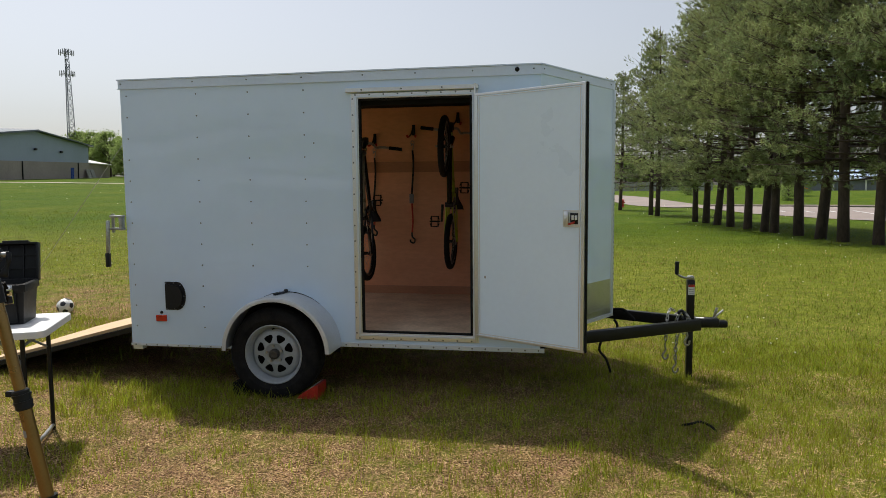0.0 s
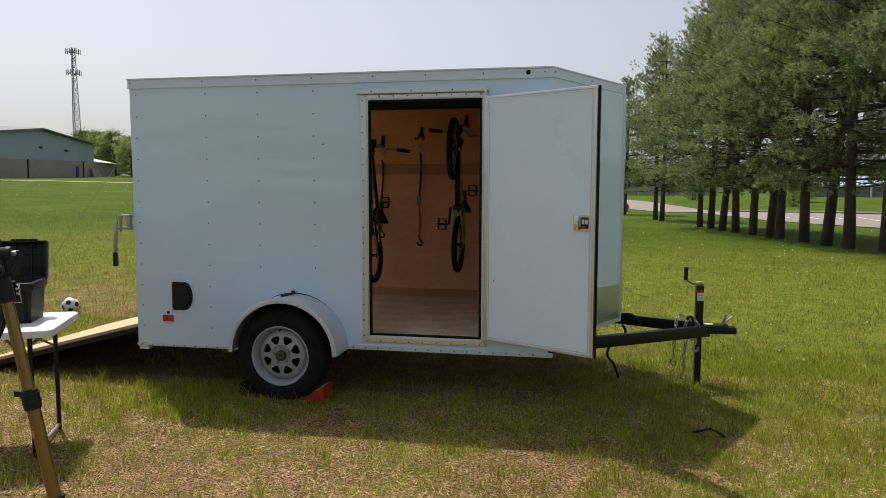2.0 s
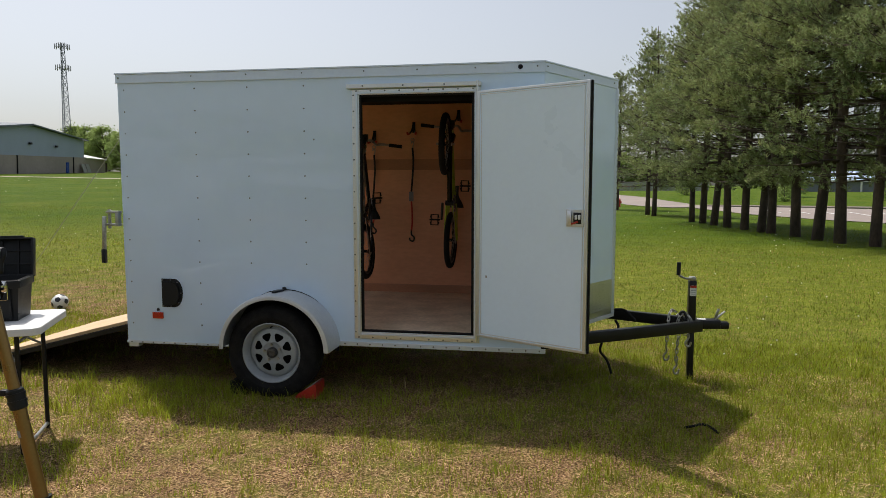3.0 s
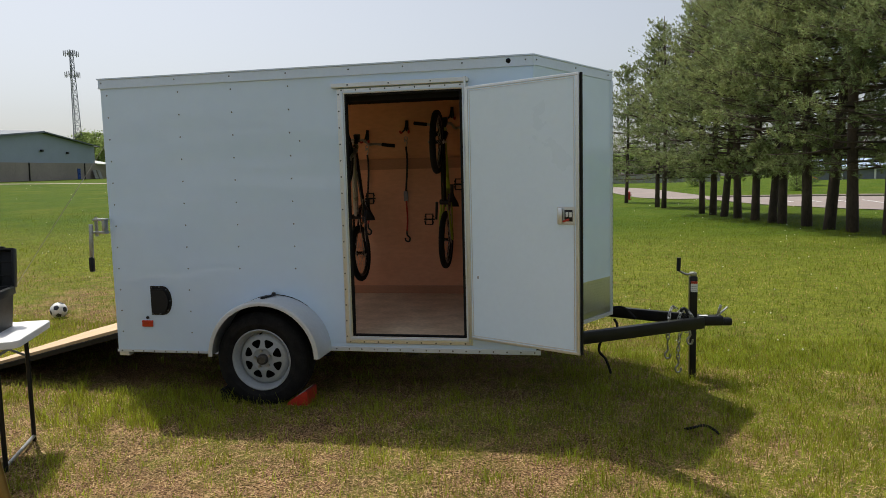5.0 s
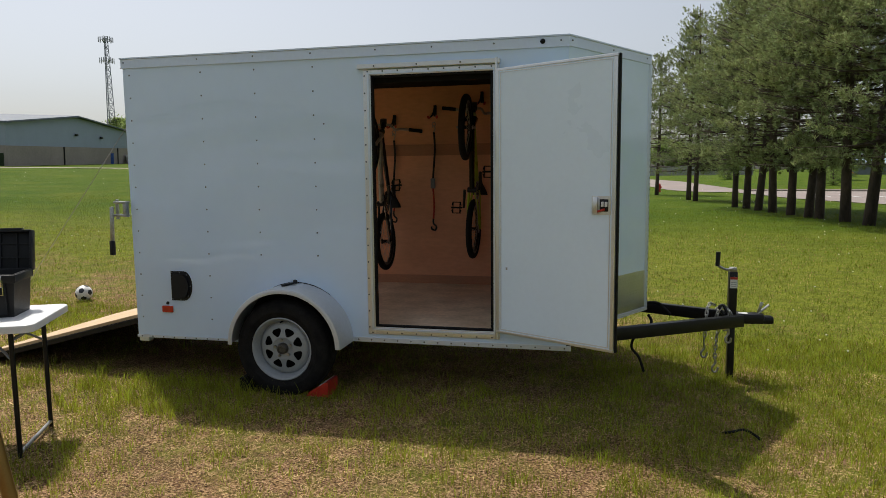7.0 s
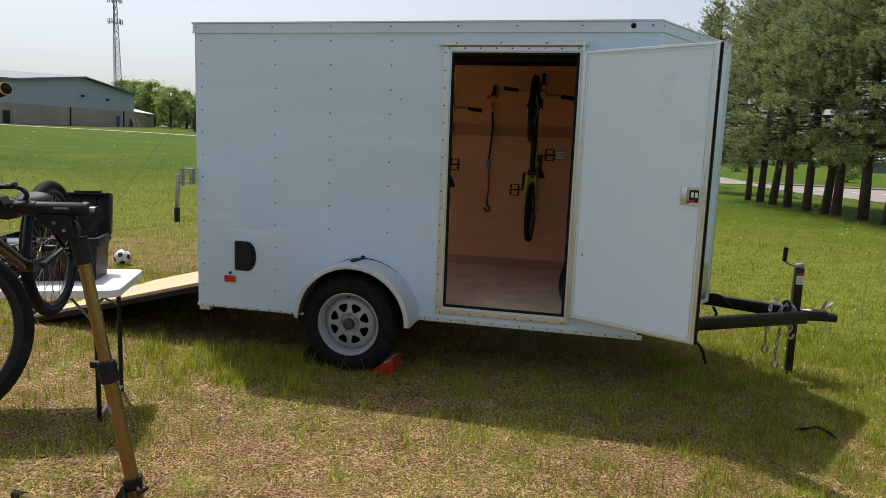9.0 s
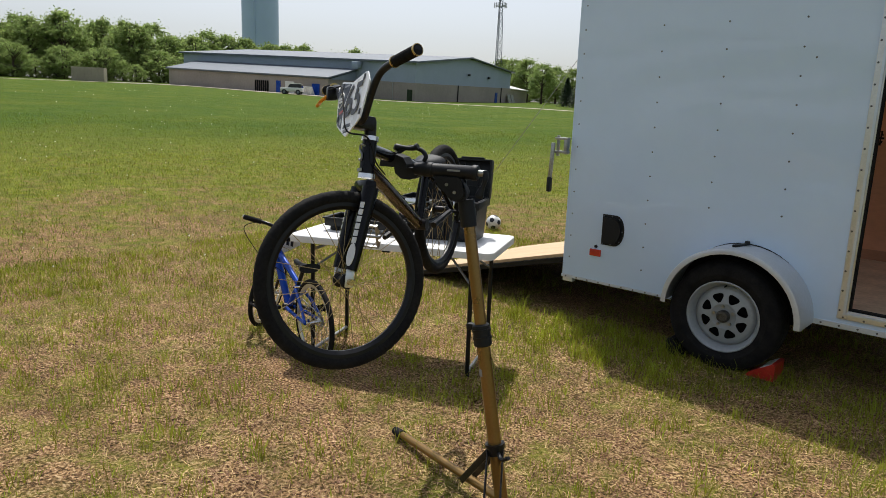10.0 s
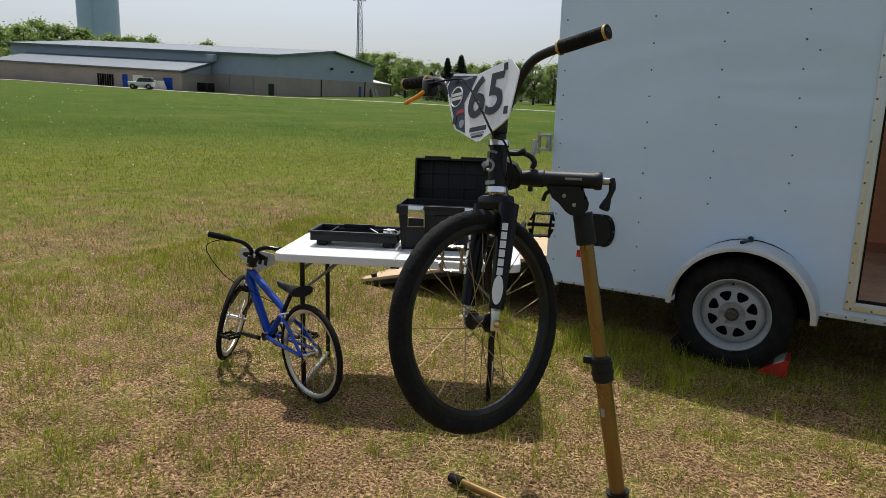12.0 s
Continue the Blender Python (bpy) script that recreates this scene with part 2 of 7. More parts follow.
M = {
    "skin": panel_mat(), "ground": ground_mat(),
    "alu": mat("aluminium", (0.72, 0.73, 0.74), 0.32, 0.9, 0.06, 5, 90, 0.06),
    # white door paint, raised and tinted blue for the skylight on its shaded face
    "doorskin": mat("white_door_skin_sky_tint", (0.725, 0.85, 0.965), 0.3, 0, 0.015, 3, 30, 0.0, spread=(0.71, 0.835, 0.95)),
    "rail": mat("dull_aluminium", (0.64, 0.71, 0.80), 0.34, 0.45, 0.03, 3, 40, 0.0),
    "matte": mat("matte_black", (0.012, 0.012, 0.013), 0.7, 0, 0.2, 12, 90, 0.05, spec=0.15),
    "trim": mat("white_trim", (0.72, 0.75, 0.77), 0.35, 0.35, 0.04, 6, 60, 0.0),
    "fender": mat("fender_metal", (0.62, 0.645, 0.67), 0.36, 0.35, 0.05, 5, 50, 0.02),
    "chrome": mat("chrome", (0.8, 0.8, 0.8), 0.12, 1.0, 0.04, 20, 90, 0.0),
    "hubgrey": mat("greasy_hub_metal", (0.13, 0.12, 0.11), 0.45, 0.6, 0.3, 40, 160, 0.15),
    "screwhead": mat("dull_screw_head", (0.16, 0.165, 0.17), 0.4, 0.6, 0.15, 30, 120, 0.0),
    "zinc": mat("zinc_plate", (0.42, 0.42, 0.40), 0.35, 0.9, 0.15, 30, 120, 0.1),
    "black": mat("black_paint", (0.011, 0.011, 0.013), 0.35, 0, 0.2, 10, 90, 0.08, spec=0.3),
    "plastic": mat("black_plastic", (0.011, 0.012, 0.014), 0.5, 0, 0.15, 12, 200, 0.1, spec=0.3),
    "gloss": mat("gloss_black", (0.006, 0.006, 0.007), 0.18, 0, 0.1, 10, 90, 0.0, spec=0.2),
    "rubber": mat("tyre_rubber", (0.009, 0.009, 0.010), 0.8, 0, 0.25, 14, 110, 0.25, spread=(0.018, 0.017, 0.016), spec=0.15),
    "dark": mat("underside_dark", (0.012, 0.011, 0.010), 0.85, 0, 0.2, 6, 40, 0.2, spec=0.1),
    "spoke": mat("bronze_spoke", (0.34, 0.26, 0.13), 0.35, 0.7, 0.1, 20, 120, 0.0),
    "ply": mat("plywood_wall", (0.72, 0.385, 0.235), 0.55, 0, 0.08, 1.1, 14, 0.02, spread=(0.62, 0.32, 0.185), stretch=(1, 1, 3)),
    "plyband": mat("plywood_strip", (0.44, 0.225, 0.13), 0.55, 0, 0.12, 1.4, 30, 0.05, stretch=(1, 1, 6)),
    "floorply": mat("plywood_floor", (0.80, 0.62, 0.43), 0.7, 0, 0.14, 5.0, 34, 0.1, spread=(0.58, 0.43, 0.28)),
    "rampply": mat("ramp_plywood", (0.58, 0.42, 0.25), 0.65, 0, 0.1, 2.5, 30, 0.08, spread=(0.48, 0.33, 0.18), stretch=(1, 5, 1)),
    "red": mat("red_plastic", (0.50, 0.030, 0.015), 0.35, 0, 0.15, 15, 80, 0.05),
    "lens": mat("red_lens", (0.55, 0.03, 0.012), 0.15, 0, 0.1, 40, 200, 0.0, coat=0.5),
    "white": mat("white_plastic", (0.80, 0.80, 0.79), 0.4, 0, 0.04, 5, 160, 0.08, spread=(0.73, 0.73, 0.72)),
    "label": mat("white_sticker", (0.75, 0.75, 0.73), 0.4, 0, 0.05, 20, 90, 0.0),
    "plate": mat("white_number_plate", (0.84, 0.85, 0.87), 0.3, 0, 0.02, 20, 90, 0.0),
    "ink": mat("dark_print", (0.02, 0.022, 0.03), 0.45, 0, 0.1, 20, 90, 0.0),
    "navy": mat("navy_print", (0.025, 0.035, 0.06), 0.4, 0, 0.2, 60, 300, 0.0),
    "grey": mat("grey_print", (0.32, 0.33, 0.34), 0.4, 0.2, 0.1, 20, 90, 0.0),
    "bronze": mat("bronze_anodised", (0.30, 0.185, 0.065), 0.3, 0.75, 0.08, 6, 120, 0.03),
    "gold": mat("gold_anodised", (0.58, 0.42, 0.17), 0.28, 0.9, 0.08, 20, 120, 0.0),
    "orange": mat("orange_lever", (0.80, 0.30, 0.01), 0.3, 0.4, 0.08, 20, 120, 0.0),
    "brown": mat("brown_tube", (0.05, 0.026, 0.014), 0.22, 0.3, 0.1, 12, 90, 0.0, coat=0.4),
    "blue": mat("blue_paint", (0.003, 0.055, 0.40), 0.28, 0.2, 0.1, 12, 90, 0.0, coat=0.2, spec=0.3),
    "lime": mat("lime_paint", (0.34, 0.48, 0.015), 0.3, 0.1, 0.1, 12, 90, 0.0, coat=0.4),
    "greypaint": mat("grey_paint", (0.35, 0.35, 0.34), 0.3, 0.3, 0.1, 12, 90, 0.0),
    "wheel": mat("white_wheel", (0.36, 0.385, 0.40), 0.4, 0.1, 0.08, 10, 60, 0.06),
    "tread": tread_plate(),
    "siding": mat("metal_siding", (0.33, 0.39, 0.50), 0.6, 0.0, 0.05, 0.5, 6, 0.1),
    "roof": mat("metal_roof", (0.125, 0.148, 0.18), 0.6, 0.0, 0.06, 0.4, 6, 0.1),
    "block": mat("concrete_block", (0.37, 0.32, 0.285), 0.85, 0, 0.1, 0.3, 4, 0.2, spread=(0.30, 0.262, 0.235)),
    "asphalt": mat("pale_asphalt", (0.27, 0.22, 0.20), 0.9, 0, 0.1, 0.3, 8, 0.2, spread=(0.22, 0.185, 0.165)),
    "gravel": mat("gravel_track", (0.42, 0.37, 0.29), 0.9, 0, 0.1, 0.6, 10, 0.3),
    "steel": mat("painted_steel", (0.22, 0.24, 0.27), 0.5, 0.5, 0.1, 2, 30, 0.05),
    "tank": mat("pale_blue_paint", (0.44, 0.56, 0.74), 0.5, 0, 0.05, 0.1, 3, 0.02),
    "bark": mat("pine_bark", (0.105, 0.072, 0.055), 0.9, 0, 0.3, 4, 22, 0.9, spread=(0.045, 0.032, 0.026), stretch=(1, 1, 0.35)),
    "needle": leaf_mat("pine_needles", (0.345, 0.375, 0.155), (0.18, 0.225, 0.105), 0.5, 0.5),
    "leaf": leaf_mat("broad_leaves", (0.32, 0.405, 0.125), (0.235, 0.315, 0.10), 0.24, 0.6),
    "spruce": leaf_mat("spruce_needles", (0.05, 0.08, 0.036), (0.03, 0.05, 0.024), 0.35, 0.15),
    "field_blade": leaf_mat("field_grass_blades", (0.175, 0.215, 0.012), (0.125, 0.165, 0.008), 0.4, 0.45),
    "blade": leaf_mat("grass_blades", (0.345, 0.365, 0.036), (0.235, 0.265, 0.022), 0.45, 0.5),
    "straw": leaf_mat("dry_straw", (0.56, 0.365, 0.20), (0.28, 0.15, 0.075), 0.65, 0.15),
    "flower": leaf_mat("pale_seed_heads", (0.75, 0.75, 0.62), (0.6, 0.6, 0.4), 0.2, 0.2),
    "glass": glass("dark_glass", (0.02, 0.025, 0.03)),
}


# ---- shape helpers ----
ORG = {}


def thing(name, label, category, loc=(0, 0, 0), group="", kind=""):
    ob = new(name)
    ob.location = loc
    ORG[ob] = Vector(loc)
    return tagged(ob, label, category, group, kind)


def part(name, bm, material, parent=None, label="", smooth=True):
    """Links a bmesh, drawn in the coordinates of the place, as one mesh under a thing or a part."""
    me = bpy.data.meshes.new(name)
    org = ORG[parent] if parent else Vector()
    if org.length:
        bmesh.ops.translate(bm, verts=bm.verts, vec=-org)
    bmesh.ops.recalc_face_normals(bm, faces=bm.faces)
    bm.to_mesh(me)
    bm.free()
    me.materials.append(M[material])
    if smooth:
        for p in me.polygons:
            p.use_smooth = True
        me.set_sharp_from_angle(angle=radians(38))
    ob = new(name, me)
    ORG[ob] = org
    ob.parent = parent
    return tagged(ob, label)


def bx(bm, x0, y0, z0, x1, y1, z1, bevel=0.0):
    vs = [bm.verts.new((x, y, z)) for z in (z0, z1) for y in (y0, y1) for x in (x0, x1)]
    fs = [bm.faces.new([vs[i] for i in q]) for q in ((0, 2, 3, 1), (4, 5, 7, 6), (0, 1, 5, 4), (2, 6, 7, 3), (0, 4, 6, 2), (1, 3, 7, 5))]
    if bevel:
        es = list({e for f in fs for e in f.edges})
        bmesh.ops.bevel(bm, geom=es, offset=bevel, segments=2, affect="EDGES", profile=0.5)
    return bm


def obx(bm, c, u, v, w, a, b, h, bevel=0.0):
    """A box round c with half sizes a, b, h along the directions u, v, w."""
    c, u, v, w = Vector(c), Vector(u).normalized(), Vector(v).normalized(), Vector(w).normalized()
    vs = [bm.verts.new(c + u * (a * i) + v * (b * j) + w * (h * k)) for k in (-1, 1) for j in (-1, 1) for i in (-1, 1)]
    fs = [bm.faces.new([vs[i] for i in q]) for q in ((0, 2, 3, 1), (4, 5, 7, 6), (0, 1, 5, 4), (2, 6, 7, 3), (0, 4, 6, 2), (1, 3, 7, 5))]
    if bevel:
        es = list({e for f in fs for e in f.edges})
        bmesh.ops.bevel(bm, geom=es, offset=bevel, segments=2, affect="EDGES", profile=0.5)
    return bm


def axes(d):
    d = Vector(d).normalized()
    u = d.orthogonal().normalized()
    return d, u, d.cross(u)


def pipe(bm, pts, r, seg=10, cap=True):
    """A round tube along points; r is one radius or one for each point."""
    pts = [Vector(p) for p in pts]
    rs = r if isinstance(r, (list, tuple)) else [r] * len(pts)
    rings, u = [], None
    for i, p in enumerate(pts):
        d = (pts[min(i + 1, len(pts) - 1)] - pts[max(i - 1, 0)]).normalized()
        if u is None:
            u = d.orthogonal().normalized()
        u = (u - d * u.dot(d)).normalized()
        v = d.cross(u)
        rings.append([bm.verts.new(p + (u * math.cos(a) + v * math.sin(a)) * rs[i]) for a in (2 * math.pi * k / seg for k in range(seg))])
    for a, b in zip(rings, rings[1:]):
        for k in range(seg):
            bm.faces.new((a[k], a[(k + 1) % seg], b[(k + 1) % seg], b[k]))
    if cap:
        bm.faces.new(rings[0][::-1]), bm.faces.new(rings[-1])
    return bm


def smooth_line(pts, n=6):
    """Points on a soft curve through the given ones."""
    pts = [Vector(p) for p in pts]
    out = []
    for i in range(len(pts) - 1):
        p0, p1, p2, p3 = pts[max(i - 1, 0)], pts[i], pts[i + 1], pts[min(i + 2, len(pts) - 1)]
        for k in range(n):
            t = k / n
            out.append(0.5 * (2 * p1 + (p2 - p0) * t + (2 * p0 - 5 * p1 + 4 * p2 - p3) * t * t + (3 * p1 - p0 - 3 * p2 + p3) * t ** 3))
    return out + [pts[-1]]


def lathe(bm, prof, c, d, seg=32, closed=False):
    """Turns (radius, height) pairs round the axis d at c."""
    c = Vector(c)
    d, u, v = axes(d)
    rings = []
    for r, h in prof:
        rings.append([bm.verts.new(c + d * h + (u * math.cos(a) + v * math.sin(a)) * max(r, 1e-4)) for a in (2 * math.pi * k / seg for k in range(seg))])
    if closed:
        rings.append(rings[0])
    for a, b in zip(rings, rings[1:]):
        for k in range(seg):
            bm.faces.new((a[k], a[(k + 1) % seg], b[(k + 1) % seg], b[k]))
    return bm


def prism(bm, poly, o, u, v, thick):
    """A flat plate: poly in the plane u, v at o, thickened along u x v."""
    o, u, v = Vector(o), Vector(u).normalized(), Vector(v).normalized()
    n = u.cross(v).normalized() * thick
    a = [bm.verts.new(o + u * x + v * y) for x, y in poly]
    b = [bm.verts.new(o + u * x + v * y + n) for x, y in poly]
    bm.faces.new(a[::-1]), bm.faces.new(b)
    k = len(poly)
    for i in range(k):
        bm.faces.new((a[i], a[(i + 1) % k], b[(i + 1) % k], b[i]))
    return bm


def B():
    return bmesh.new()


def mesh_piece(name, bm, material, smooth=True):
    me = bpy.data.meshes.new(name)
    bmesh.ops.recalc_face_normals(bm, faces=bm.faces)
    bm.to_mesh(me)
    bm.free()
    me.materials.append(M[material])
    for p in me.polygons:
        p.use_smooth = smooth
    return me


def place_piece(name, me, parent, at, turn=None):
    ob = new(name, me)
    ob.parent = parent
    ob.matrix_basis = Matrix.Translation(Vector(at) - ORG[parent]) @ (turn or Matrix.Identity(4))
    return ob


def words(name, text, o, u, v, size, material, parent, shear=0.0, label="", narrow=1.0, bold=0.017):
    """Flat letters with their middle at o, reading along u, upright along v."""
    cu = bpy.data.curves.new(name, "FONT")
    cu.body, cu.size, cu.align_x, cu.align_y, cu.extrude, cu.shear, cu.offset = text, size, "CENTER", "CENTER", 0.0006, shear, size * bold
    tmp = new("letters", cu)
    bpy.context.view_layer.update()
    me = bpy.data.meshes.new_from_object(tmp.evaluated_get(bpy.context.evaluated_depsgraph_get()))
    bpy.data.objects.remove(tmp)
    me.name = name
    u, v = Vector(u).normalized(), Vector(v).normalized()
    w = u.cross(v).normalized()
    m = Matrix((u * narrow, v, w)).transposed().to_4x4()
    m.translation = Vector(o) - ORG[parent]
    me.transform(m)
    me.materials.clear()
    me.materials.append(M[material])
    ob = new(name, me)
    ORG[ob] = ORG[parent]
    ob.parent = parent
    return tagged(ob, label)


# ---- the land ----
EYE0 = Vector((2.2, -4.4, 0))


def span01(a, b, x):
    t = min(1.0, max(0.0, (x - a) / (b - a)))
    return t * t * (3 - 2 * t)


def height(x, y):
    """The field: level by the trailer, rising to the hall, dipping a little past the pines."""
    dx, dy = x - EYE0.x, y - EYE0.y
    d = math.hypot(dx, dy)
    az = math.degrees(math.atan2(dy, dx)) % 360
    w = float(np.interp(az, (40, 62, 85, 112, 125, 135, 153, 185, 215, 270), (0.2, 0.35, 0.45, 0.78, 0.95, 1.0, 1.2, 1.1, 0.5, 0)))
    left = 0.030 * max(0.0, min(d, 170) - 7) * w
    right = float(np.interp(d, (0, 9, 20, 42, 66, 95, 140, 400), (0, 0, -0.12, -0.3, -0.36, 0.40, 0.75, 1.2)))
    k = span01(86, 104, az) * (1 - span01(215, 260, az))
    z = left * k + right * (1 - k)
    z -= 0.055 * span01(3.2, 4.4, x) * (1 - span01(6, 14, d))
    z -= 0.03 * span01(0.1, 1.2, -y) * (1 - span01(6, 14, d))
    return z


def on(az, d, eye=(1.9, -4.25)):
    x, y = eye[0] + d * math.cos(radians(az)), eye[1] + d * math.sin(radians(az))
    return Vector((x, y, height(x, y)))


def make_ground():
    bm = B()
    seg = 180
    radii = [0.0] + [0.35 * 1.085 ** i for i in range(104)]
    rings = []
    for r in radii:
        if r == 0:
            rings.append([bm.verts.new((EYE0.x, EYE0.y, height(EYE0.x, EYE0.y)))])
            continue
        row = []
        for k in range(seg):
            a = 2 * math.pi * k / seg
            x, y = EYE0.x + r * math.cos(a), EYE0.y + r * math.sin(a)
            z = height(x, y)
            if r < 60:
                z += 0.012 * noise.noise((x * 1.3, y * 1.3, 0)) + 0.006 * noise.noise((x * 4, y * 4, 5))
            row.append(bm.verts.new((x, y, z)))
        rings.append(row)
    for k in range(seg):
        bm.faces.new((rings[0][0], rings[1][k], rings[1][(k + 1) % seg]))
    for a, b in zip(rings[1:], rings[2:]):
        for k in range(seg):
            bm.faces.new((a[k], b[k], b[(k + 1) % seg], a[(k + 1) % seg]))
    ob = part("ground", bm, "ground", None, "mown field of thin green grass over straw-coloured dry thatch")
    tagged(ob, category="ground", kind="structure")


def strip(name, pts, width, lift, material, label, category):
    """A way laid on the land along points, a little proud of it."""
    bm, rows = B(), []
    line = smooth_line([(x, y, 0) for x, y in pts], 10)
    for i, p in enumerate(line):
        d = (line[min(i + 1, len(line) - 1)] - line[max(i - 1, 0)]).normalized()
        n = Vector((-d.y, d.x, 0))
        rows.append([bm.verts.new((q.x, q.y, height(q.x, q.y) + lift)) for q in (p + n * (width * (k / 4 - 0.5)) for k in range(5))])
    for a, b in zip(rows, rows[1:]):
        for k in range(4):
            bm.faces.new((a[k], a[k + 1], b[k + 1], b[k]))
    return tagged(part(name, bm, material, None, label), category=category, kind="structure")


make_ground()


# ---- the trailer ----
LEN, WID, TIP = 3.067, 1.83, (3.60, 0.915)
Z0, Z1, FLOOR = 0.302, 2.208, 0.445
ZF = 0.350  # lower edge of the side forward of the wheel
DX0, DX1, DZ0, DZ1 = 1.820, 2.611, 0.442, 2.076
SCREW = None


def screw_mesh():
    bm = lathe(B(), [(0.0, 0.005), (0.003, 0.0047), (0.0037, 0.0025), (0.0054, 0.0017), (0.0058, 0.0)], (0, 0, 0), (0, 0, 1), 8)
    return mesh_piece("screw", bm, "screwhead")


SIDE = Matrix.Rotation(radians(90), 4, "X")


def screws(parent, spots, turn=SIDE):
    for p in spots:
        place_piece("screw", SCREW, parent, p, turn)


def nose_plate(bm, z0, z1, out=0.0, thick=0.03, near=True, a=0.0, b=1.0):
    """One slanted front wall, from a to b along its run."""
    p, q = Vector((LEN, 0, 0)), Vector((*TIP, 0))
    d = (q - p)
    n = Vector((d.y, -d.x, 0)).normalized()
    pts = [p + d * a + n * out, p + d * b + n * out, p + d * b + n * (out - thick), p + d * a + n * (out - thick)]
    if not near:
        pts = [Vector((v.x, WID - v.y, 0)) for v in pts][::-1]
    lo = [bm.verts.new((v.x, v.y, z0)) for v in pts]
    hi = [bm.verts.new((v.x, v.y, z1)) for v in pts]
    bm.faces.new(lo[::-1]), bm.faces.new(hi)
    for i in range(4):
        bm.faces.new((lo[i], lo[(i + 1) % 4], hi[(i + 1) % 4], hi[i]))
    return bm


def make_trailer():
    global SCREW
    SCREW = screw_mesh()
    T = thing("cargo_trailer", "white enclosed cargo trailer, its side door and rear ramp open", "trailer", (LEN / 2, WID / 2, 0))
    # skin of the near side with its doorway
    outline = [(0, Z0), (1.26, Z0), (1.26, ZF), (LEN, ZF), (LEN, Z1), (DX0 + 1e-4, Z1), (DX0 + 1e-4, DZ1), (DX1, DZ1), (DX1, DZ0), (DX0, DZ0), (DX0, Z1), (0, Z1)]
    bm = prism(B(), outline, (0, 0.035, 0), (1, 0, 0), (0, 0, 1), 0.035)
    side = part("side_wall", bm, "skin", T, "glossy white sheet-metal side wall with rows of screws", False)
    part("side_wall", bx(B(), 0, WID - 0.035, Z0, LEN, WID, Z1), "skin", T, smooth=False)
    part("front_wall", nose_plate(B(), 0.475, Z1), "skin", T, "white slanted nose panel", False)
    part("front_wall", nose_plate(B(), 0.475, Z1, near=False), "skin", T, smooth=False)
    for near in (True, False):
        guard = nose_plate(B(), 0.462, 0.735, 0.004, 0.0035, near)
        g = part("stone_guard", guard, "tread", T, "bright diamond tread plate stone guard", False)
        if near:
            p, q = Vector((LEN, 0, 0)), Vector((*TIP, 0))
            d = (q - p).normalized()
            n = Vector((d.y, -d.x, 0))
            bm = B()
            run = (q - p).length
            for i in range(int(run / 0.022)):
                for j in range(10):
                    c = p + d * (0.012 + 0.022 * i) + n * 0.0045 + Vector((0, 0, 0.512 + 0.022 * j))
                    s = 1 if (i + j) % 2 else -1
                    obx(bm, c, d + Vector((0, 0, s)), Vector((0, 0, 1)) - d * s, n, 0.008, 0.0022, 0.0012)
            tagged(part("raised_tread", bm, "tread", g, smooth=False), kind="stuff")
        part("front_sill", nose_plate(B(), 0.435, 0.460, 0.012, 0.04, near), "trim", T, smooth=False)
    tip = pipe(B(), [(TIP[0] - 0.014, TIP[1], 0.46), (TIP[0] - 0.014, TIP[1], Z1 - 0.008)], 0.026, 12)
    cap = part("nose_cap", tip, "rail", T, "riveted aluminium corner cap")
    for y in (TIP[1] - 0.018, TIP[1] + 0.018):
        screws(cap, [(TIP[0] + 0.006, y, 0.52 + 0.042 * i) for i in range(39)], Matrix.Rotation(radians(90), 4, "Y"))
    # roof
    bm = B()
    rows = []
    for i in range(13):
        y = WID * i / 12
        rise = 0.018 * (1 - (2 * y / WID - 1) ** 2)
        xe = LEN + (TIP[0] - LEN) * (1 - abs(2 * y / WID - 1))
        rows.append([bm.verts.new((x, y, Z1 + 0.045 + rise + dz)) for x, dz in ((0, 0), (xe, 0), (xe, -0.03), (0, -0.03))])
    for a, b in zip(rows, rows[1:]):
        for k in range(4):
            bm.faces.new((a[k], a[(k + 1) % 4], b[(k + 1) % 4], b[k]))
    part("roof", bm, "trim", T, "low arched white metal roof")
    part("ceiling_panel", bx(B(), 0.02, 0.036, 2.222, LEN, WID - 0.036, 2.234), "dark", T, smooth=False)
    # top rail
    for y0, y1 in ((-0.006, 0.0), (WID, WID + 0.006)):
        bm = bx(B(), -0.012, y0, Z1 - 0.004, LEN + 0.004, y1, Z1 + 0.053, 0.002)
        bx(bm, -0.016, min(y0, y1) - 0.008, Z1 + 0.053, LEN + 0.006, max(y0, y1) + 0.02 if y0 < 0 else y1 + 0.004, Z1 + 0.062)
        bx(bm, -0.013, y0 - 0.004 if y0 < 0 else y0, Z1 - 0.010, LEN + 0.005, y1, Z1 - 0.003)
        rail = part("top_rail", bm, "rail", T, "brushed aluminium top rail", False)
        if y0 < 0:
            screws(rail, [(x, -0.0062, Z1 + 0.029) for x in (0.012, 0.583, 0.998, 1.409, 1.852, 2.222, 2.614, 3.02)])
    for near in (True, False):
        bm = nose_plate(B(), Z1 - 0.006, Z1 + 0.053, 0.006, 0.006, near)
        nose_plate(bm, Z1 + 0.053, Z1 + 0.062, 0.012, 0.03, near)
        rail = part("top_rail", bm, "rail", T, smooth=False)
        if near:
            d = Vector((TIP[0] - LEN, TIP[1], 0)).normalized()
            screws(rail, [Vector((LEN, 0, Z1 + 0.029)) + d * a + Vector((d.y, -d.x, 0)) * 0.0062 for a in (0.03, 0.52, 0.99)], Vector((d.y, -d.x, 0)).to_track_quat("Z", "Y").to_matrix().to_4x4())
